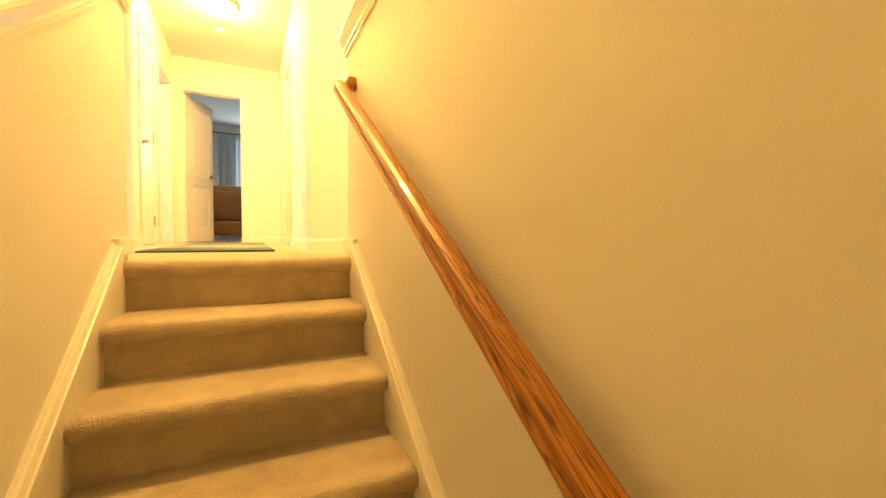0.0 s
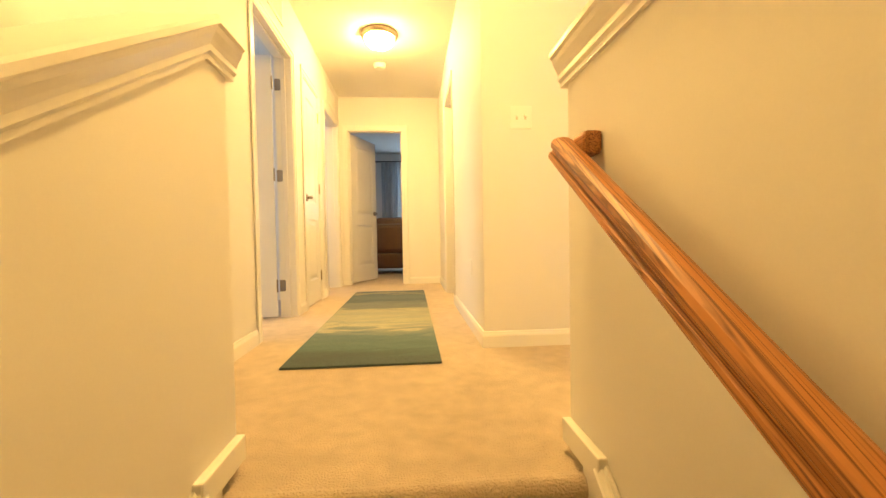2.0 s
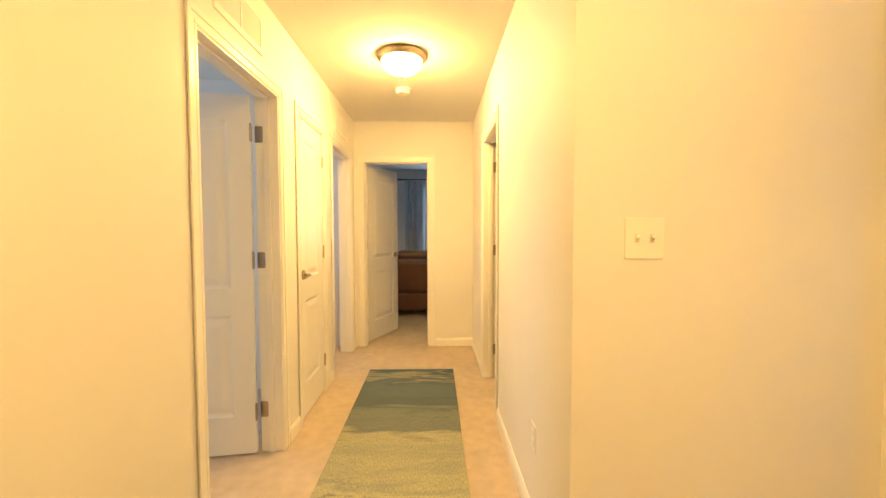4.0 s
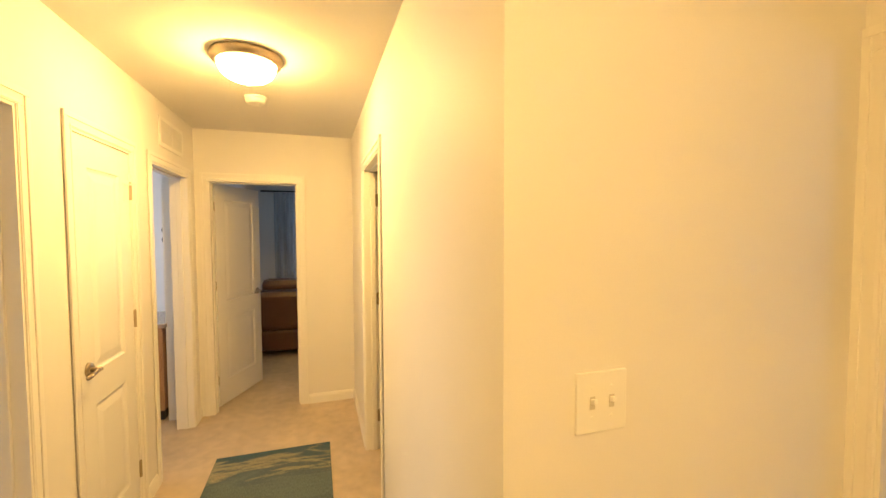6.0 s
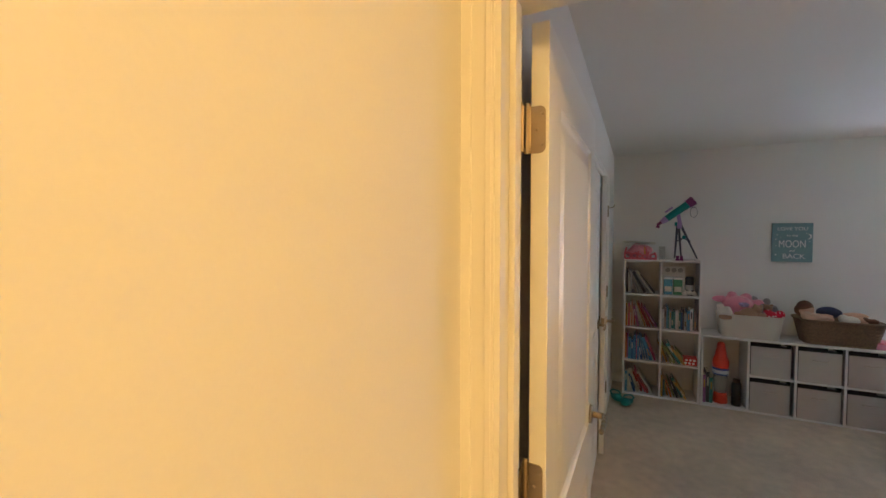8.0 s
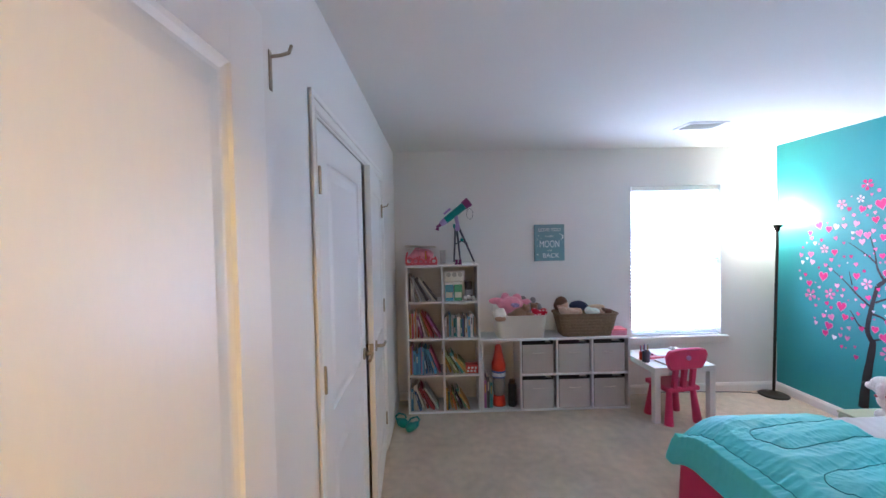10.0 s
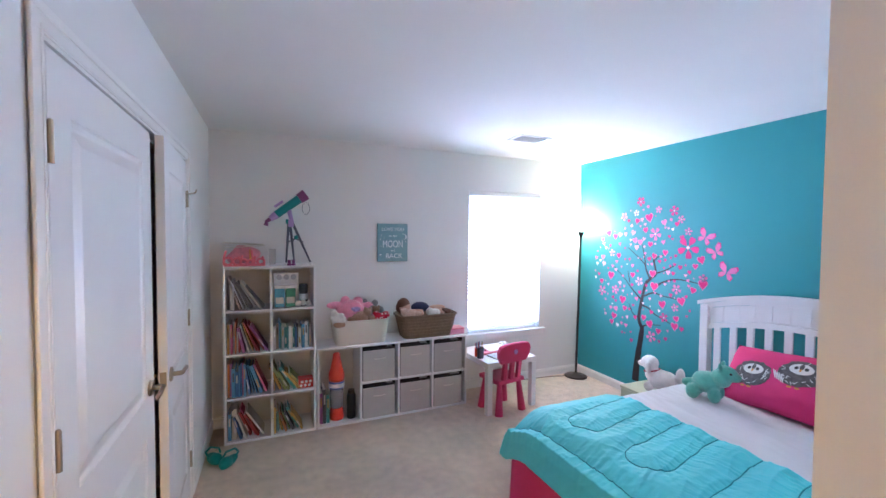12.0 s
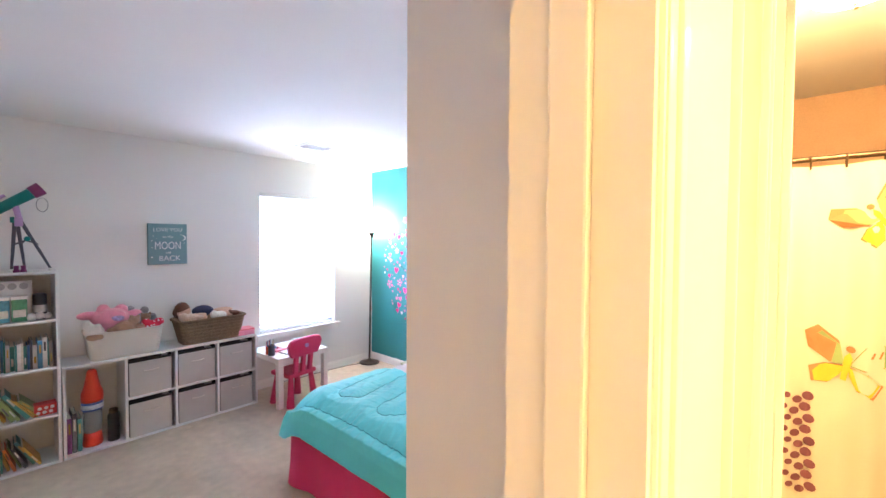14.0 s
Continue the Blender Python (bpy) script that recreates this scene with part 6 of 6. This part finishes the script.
# ---- wall decal: blossom tree on the teal wall ----
YW = -3.8485
decal = thing("wall_decal", "black branched blossom tree decal with pink flowers", "wall decal")
BARK = mat("decal_black", (0.012, 0.008, 0.012), 0.7, var=0.1, bump=0)
DP = [mat("decal_pink", c, 0.7, var=0.03, bump=0) for c in ((0.72, 0.03, 0.22), (0.80, 0.20, 0.42), (0.85, 0.42, 0.58), (0.88, 0.80, 0.84))]


def flat(name, polys, material, x, z, s, rot, lift, parent=decal):
    bm = B()
    ca, sa = math.cos(rot), math.sin(rot)
    for q in polys:
        bm.faces.new([bm.verts.new((x + s * (ca * u - sa * v), YW + lift, z + s * (sa * u + ca * v))) for u, v in q])
    return part(name, bm, material, parent)


def branch(pts, w0, w1):
    bm = B()
    n = 18
    P_ = [Vector((a, 0, b)) for a, b in pts]
    k = len(P_) - 1
    line = []
    for i in range(n * k + 1):
        f = i / n
        j = min(int(f), k - 1)
        p0, p1, p2, p3 = P_[max(j - 1, 0)], P_[j], P_[j + 1], P_[min(j + 2, k)]
        u = f - j
        line.append(0.5 * ((2 * p1) + (p2 - p0) * u + (2 * p0 - 5 * p1 + 4 * p2 - p3) * u * u + (3 * p1 - p0 - 3 * p2 + p3) * u ** 3))
    vs = []
    for i, p in enumerate(line):
        d = (line[min(i + 1, len(line) - 1)] - line[max(i - 1, 0)]).normalized()
        w = (w0 + (w1 - w0) * i / (len(line) - 1)) / 2 * (1 + 0.12 * noise.noise((p.x * 9, p.z * 9, 0)))
        s = Vector((-d.z, 0, d.x)) * w
        vs.append((bm.verts.new((p.x + s.x, YW + 0.0008, p.z + s.z)), bm.verts.new((p.x - s.x, YW + 0.0008, p.z - s.z))))
    for a, b in zip(vs, vs[1:]):
        bm.faces.new((a[0], a[1], b[1], b[0]))
    return part("branch", bm, BARK, decal)


TX = 4.30
branch([(TX + 0.012, 0.16), (TX - 0.005, 0.36), (TX - 0.05, 0.66), (TX - 0.055, 0.73)], 0.085, 0.04)
branch([(TX - 0.055, 0.71), (TX - 0.015, 0.80), (TX - 0.04, 0.97), (TX - 0.085, 1.16)], 0.042, 0.03)
branch([(TX - 0.085, 1.16), (TX - 0.15, 1.22), (TX - 0.195, 1.265), (TX - 0.165, 1.40)], 0.034, 0.016)
branch([(TX - 0.17, 1.38), (TX - 0.21, 1.42), (TX - 0.27, 1.44)], 0.014, 0.005)
branch([(TX - 0.13, 1.21), (TX - 0.085, 1.30), (TX - 0.065, 1.42), (TX - 0.03, 1.55)], 0.02, 0.006)
branch([(TX - 0.075, 1.34), (TX + 0.005, 1.41), (TX + 0.135, 1.50)], 0.014, 0.005)
branch([(TX - 0.045, 0.985), (TX + 0.07, 1.08), (TX + 0.17, 1.18), (TX + 0.32, 1.30)], 0.018, 0.005)
branch([(TX + 0.105, 1.15), (TX + 0.13, 1.26)], 0.013, 0.006)
branch([(TX - 0.195, 1.265), (TX - 0.29, 1.30), (TX - 0.40, 1.36)], 0.016, 0.006)
branch([(TX - 0.17, 1.12), (TX - 0.275, 1.19), (TX - 0.425, 1.23), (TX - 0.65, 1.21)], 0.022, 0.007)
branch([(TX - 0.07, 1.03), (TX - 0.17, 1.075), (TX - 0.28, 1.06), (TX - 0.48, 1.045)], 0.018, 0.006)
branch([(TX - 0.04, 0.94), (TX - 0.12, 0.92), (TX - 0.20, 0.87), (TX - 0.41, 0.80)], 0.02, 0.006)
branch([(TX - 0.06, 0.73), (TX - 0.14, 0.76), (TX - 0.26, 0.78)], 0.016, 0.005)
branch([(TX - 0.02, 0.81), (TX + 0.05, 0.83), (TX + 0.10, 0.91), (TX + 0.125, 0.94)], 0.015, 0.005)

PETAL = [[(0.12 * math.cos(b) + 0, 0.12 * math.sin(b)) for b in [a + 0.35, a - 0.35]][::-1] + [(0.95 * math.cos(a + q) * r, 0.95 * math.sin(a + q) * r) for q, r in ((-0.42, 0.62), (-0.32, 0.9), (-0.12, 1.0), (0.0, 0.93), (0.12, 1.0), (0.32, 0.9), (0.42, 0.62))] for a in [radians(90 + 72 * k) for k in range(5)]]
HEART = [[(0.85 * (16 * math.sin(a) ** 3) / 16, (13 * math.cos(a) - 5 * math.cos(2 * a) - 2 * math.cos(3 * a) - math.cos(4 * a)) / 16) for a in [2 * math.pi * k / 18 for k in range(18)]]]
DOT = [[(math.cos(2 * math.pi * k / 10), math.sin(2 * math.pi * k / 10)) for k in range(10)]]
WING = [[(0.05, 0.0), (0.25, 0.62), (0.75, 0.95), (1.0, 0.7), (0.85, 0.25), (0.35, -0.02)], [(0.05, -0.03), (0.45, -0.08), (0.75, -0.3), (0.62, -0.72), (0.3, -0.62), (0.1, -0.3)]]
BFLY = WING + [[(-a, b) for a, b in q][::-1] for q in WING]
rd = random.Random(11)
spots = []
for s_, fx, fz, c in ((0.108, -0.51, 1.52, 0), (0.05, -0.01, 1.96, 0), (0.05, -0.37, 1.85, 0), (0.068, -0.18, 1.64, 1), (0.046, 0.19, 1.82, 2), (0.06, 0.47, 1.02, 1), (0.052, 0.29, 1.05, 1), (0.05, -0.41, 1.14, 1), (0.058, -0.16, 0.65, 1),
                      (0.046, -0.29, 0.86, 0), (0.038, -0.51, 1.66, 1), (0.038, -0.44, 1.77, 1), (0.036, -0.21, 1.87, 1), (0.04, -0.40, 0.97, 1), (0.048, -0.01, 1.17, 2), (0.042, -0.65, 1.26, 1), (0.034, 0.04, 1.85, 3), (0.042, 0.34, 1.44, 2)):
    f = flat("flower", PETAL, DP[c], TX + fx, fz, s_, rd.uniform(0, 1.2), 0.0022)
    flat("flower_centre", DOT, DP[3 if c < 2 else 0], TX + fx, fz, s_ * 0.14, 0, 0.0029, f)
    spots.append((fx, fz, s_))
def heart(fx, fz, s_, c):
    turn_ = rd.uniform(-0.35, 0.35)
    hb = flat("heart", HEART, DP[c], TX + fx, fz, s_, turn_, 0.0022)
    if s_ > 0.026 and c < 2:
        flat("halo", HEART, DP[2], TX + fx, fz, s_ * 1.13, turn_, 0.0014, hb)
    spots.append((fx, fz, s_))


for fx, fz, s_ in ((0.35, 1.20, 0.046), (0.19, 0.96, 0.045), (-0.11, 1.80, 0.047), (0.39, 1.65, 0.036), (-0.65, 1.21, 0.045), (-0.63, 1.42, 0.038), (-0.46, 1.04, 0.043), (-0.27, 0.98, 0.041), (-0.14, 0.77, 0.042), (-0.40, 0.80, 0.04), (-0.47, 0.79, 0.026), (0.30, 0.77, 0.04), (-0.58, 1.36, 0.028), (-0.18, 1.14, 0.046), (-0.16, 1.26, 0.04), (0.07, 0.56, 0.024), (-0.40, 1.73, 0.026), (-0.45, 1.61, 0.025)):
    heart(fx, fz, s_, 0)
for fx, fz, s_, a in ((-0.66, 1.61, 0.066, 0.5), (-0.75, 1.49, 0.062, -0.5), (-0.84, 1.33, 0.07, 0.35)):
    fly = flat("butterfly", BFLY, DP[1], TX + fx, fz, s_, a, 0.0022)
    flat("outline", BFLY, DP[0], TX + fx, fz, s_ * 1.12, a, 0.0014, fly)
made = tries = 0
while made < 150 and tries < 6000:
    tries += 1
    a, r = rd.uniform(0, 2 * math.pi), math.sqrt(rd.random())
    fx, fz = -0.02 + 0.60 * r * math.cos(a), 1.24 + 0.68 * r * math.sin(a)
    s_ = rd.choice((0.014, 0.018, 0.022, 0.026, 0.031))
    if fz < 0.76 and abs(fx + 0.05) < 0.1 or any(math.hypot(fx - p, fz - q) < (s_ + w) * 1.02 for p, q, w in spots):
        continue
    pale = fx > -0.1 and fz > 1.3
    c = rd.choices((0, 1, 2, 3), (2, 3, 4, 2) if pale else (6, 4, 1, 1))[0]
    if rd.random() < 0.75:
        heart(fx, fz, s_, c)
    else:
        flat("petal", DOT, DP[c], TX + fx, fz, s_ * 0.5, 0, 0.0016)
        spots.append((fx, fz, s_))
    made += 1

# ---- bathroom seen from the landing ----
t = thing("shower_curtain", "cream shower curtain printed with butterflies and dots", "shower curtain")
CURT = mat("cream_curtain", (0.74, 0.68, 0.55), 0.85, var=0.05, scale=3, fine=300, bump=0.2)
YC = -2.95


def fold(x):
    return YC + 0.022 * math.sin(x * 21) + 0.01 * math.sin(x * 47 + 1)


bm = cloth(0.27, 1.60, 0, 1, lambda u, v, x, y: (x, fold(x), 0.12 + 1.82 * v), 130, 6)
part("cloth", bm, CURT, t, smooth=True)
for k in range(12):
    bm = B()
    x = 0.31 + k * 0.114
    tube(bm, [(x, YC + 0.022 * math.cos(a), 1.955 + 0.028 * math.sin(a)) for a in [2 * math.pi * q / 10 for q in range(11)]], 0.004, 6)
    part("ring", bm, BRONZE, t)
rod = thing("curtain_rod", "bronze shower curtain rod", "curtain rod")
part("pole", cyl(B(), (0.252, YC, 1.972), (1.628, YC, 1.972), 0.0125, 0.0125, 16), BRONZE, rod)
for x in (0.251, 1.609):
    part("flange", cyl(B(), (x, YC, 1.972), (x + 0.02, YC, 1.972), 0.028, 0.026, 20), BRONZE, rod)
PR_Y, PR_G, PR_P, PR_O = (mat("print_" + nm, c, 0.85, var=0.1, bump=0) for nm, c in (("yellow", (0.75, 0.52, 0.02)), ("green", (0.28, 0.42, 0.16)), ("plum", (0.20, 0.07, 0.10)), ("orange", (0.55, 0.22, 0.08))))


def print_on(name, polys, material, x, z, s, rot, lift=0.006):
    bm = B()
    ca, sa = math.cos(rot), math.sin(rot)
    for q in polys:
        vs = []
        for u, v in q:
            px, pz = x + s * (ca * u - sa * v), z + s * (sa * u + ca * v)
            vs.append(bm.verts.new((px, fold(px) + lift, pz)))
        bm.faces.new(vs)
    return part(name, bm, material, t)


for x, z, s, a in ((0.745, 1.07, 0.12, 0.15), (0.66, 1.70, 0.10, -0.6), (1.15, 1.40, 0.12, 0.3), (1.35, 0.75, 0.11, -0.2), (0.42, 0.5, 0.12, 0.4)):
    s *= 1.2
    print_on("butterfly_outline", BFLY, PR_O, x, z, s * 1.08, a, 0.005)
    print_on("butterfly_wing", BFLY[:1] + BFLY[2:3], PR_G, x, z, s * 0.92, a)
    print_on("butterfly_wing", BFLY[1:2] + BFLY[3:], PR_Y, x, z - 0.004, s * 0.98, a)
    for q in (-1, 1):
        for e in (0.45, 0.62, 0.78):
            print_on("wing_stripe", [[(q * e, 0.30 + 0.3 * e), (q * (e + 0.05), 0.30 + 0.3 * e), (q * (e + 0.09), 0.42 + 0.5 * e), (q * (e + 0.04), 0.42 + 0.5 * e)][::q]], PR_O, x, z, s * 0.92, a, 0.0072)
    print_on("butterfly_body", [[(-0.08, -0.6), (0.08, -0.6), (0.11, 0.3), (0.0, 0.5), (-0.11, 0.3)]], PR_Y, x, z, s * 0.8, a, 0.0072)
    print_on("butterfly_head", DOT, PR_O, x - 0.5 * s * math.sin(a), z + 0.5 * s * math.cos(a), s * 0.1, 0, 0.008)
for k in range(36):
    print_on("dot_print", DOT, PR_P, 0.865 + 0.036 * (k % 4) + 0.012 * (k // 4 % 2) - 0.002 * (k // 4), 0.90 - 0.052 * (k // 4) - 0.02 * (k % 2), 0.021 - 0.0035 * (k % 4), 0)
bm = B()
box(bm, (0.26, -3.75, 0.0), (1.62, -3.02, 0.46), 0.03)
tagged(part("bathtub", bm, PLASTIC_W), "white bathtub behind the shower curtain", "bathtub")

# ---- far room: sofa and curtained window ----
LEATH = mat("brown_leather", (0.10, 0.04, 0.018), 0.42, var=0.15, scale=8, fine=90, bump=0.3, dist=0.002)
sofa = thing("sofa", "brown leather sofa with rounded arms", "sofa", pose(-0.25, 5.1, 0))
part("base", box(B(), (-0.98, -0.42, 0.10), (0.98, 0.46, 0.36), 0.03), LEATH, sofa)
part("back", box(B(), (-0.95, -0.46, 0.36), (0.95, -0.20, 0.86), 0.07), LEATH, sofa)
for x in (-0.98, 0.80):
    bm = B()
    box(bm, (x - 0.02, -0.44, 0.10), (x + 0.20, 0.46, 0.60), 0.05)
    cyl(bm, (x + 0.09, -0.47, 0.62), (x + 0.09, 0.47, 0.62), 0.14, 0.14, 24)
    part("arm", bm, LEATH, sofa)
for x in (-0.78, 0.01):
    part("seat_cushion", box(B(), (x, -0.2, 0.36), (x + 0.77, 0.44, 0.52), 0.05), LEATH, sofa)
    part("back_cushion", box(B(), (x + 0.02, -0.22, 0.52), (x + 0.75, 0.0, 0.98), 0.08), LEATH, sofa)
for x in (-0.9, 0.9):
    for y in (-0.38, 0.4):
        part("foot", cyl(B(), (x, y, 0), (x, y, 0.10), 0.025, 0.035, 12), BLACKM, sofa)
win2 = thing("window_2", "daylit far room window behind curtains", "window", kind="structure")
bm = B()
for lo, hi in (((-0.68, 6.72, 0.75), (-0.63, 6.78, 2.2)), ((0.13, 6.72, 0.75), (0.18, 6.78, 2.2)), ((-0.63, 6.72, 0.75), (0.13, 6.78, 0.80)), ((-0.63, 6.72, 2.15), (0.13, 6.78, 2.2)), ((-0.63, 6.725, 1.45), (0.13, 6.775, 1.49))):
    box(bm, lo, hi, 0.004)
part("window_frame", bm, FR, win2)
SHEER = mat("sheer_curtain", (0.55, 0.58, 0.62), 0.9, var=0.05, bump=0.1, alpha=0.8)
for x0, x1 in ((-1.0, -0.42), (0.12, 0.55)):
    cu = thing("curtain", "grey sheer curtain hanging at a window", "curtain", group="far room curtains")
    part("cloth", cloth(x0, x1, 0, 1, lambda u, v, x, y: (x, 6.62 + 0.03 * math.sin(x * 60), 0.05 + 2.2 * v), 60, 4), SHEER, cu, smooth=True)
rod2 = thing("curtain_rod", "dark curtain rod in the far room", "curtain rod")
part("pole", cyl(B(), (-1.2, 6.62, 2.27), (0.7, 6.62, 2.27), 0.012, 0.012, 12), BLACKM, rod2)
for x in (-1.1, 0.6):
    part("bracket", cyl(B(), (x, 6.62, 2.27), (x, 6.705, 2.27), 0.008, 0.008, 8), BLACKM, rod2)
# ---- bathroom off the hall: vanity, blanket, wall hooks ----
van = thing("vanity", "maple vanity cabinet with a speckled stone top", "vanity", pose(-1.46, 3.54, 0))
part("body", box(B(), (-1.3, -0.36, 0.1), (-0.10, 0.22, 0.80), 0.004), CABINET, van)
part("toe_kick", box(B(), (-1.28, -0.30, 0), (-0.12, 0.2, 0.0995)), BLACKM, van)
for k in range(3):
    d_ = part("cabinet_door", box(B(), (-1.28 + k * 0.39, -0.378, 0.14), (-0.91 + k * 0.39, -0.3605, 0.76), 0.006), CABINET, van)
    part("knob", lathe(B(), [(0, 0), (0.014, 0), (0.016, 0.012), (0, 0.018)], (0, 0, 0)), BRONZE, d_)
    d_.children[0].matrix_local = pose(-0.95 + k * 0.39, -0.378, 0.68, 90, 0, 0)
part("worktop", box(B(), (-1.33, -0.39, 0.8005), (-0.07, 0.24, 0.835), 0.006), mat("speckled_stone", (0.42, 0.33, 0.26), 0.2, var=0.5, scale=60, fine=220, bump=0), van)
plush("towel_heap", "green towel heaped on a vanity top", pose(-1.84, 3.36, 0.90), [((0, 0, 0), 0.10, (1.3, 1, 0.65)), ((0.05, 0, 0.08), 0.07, (1.0, 0.7, 1.4)), ((-0.08, 0.04, 0.05), 0.06, (1, 1, 1))], mat("green_towel", (0.22, 0.34, 0.08), 0.95, var=0.2, fine=250, bump=0.8, dist=0.005), "towel")
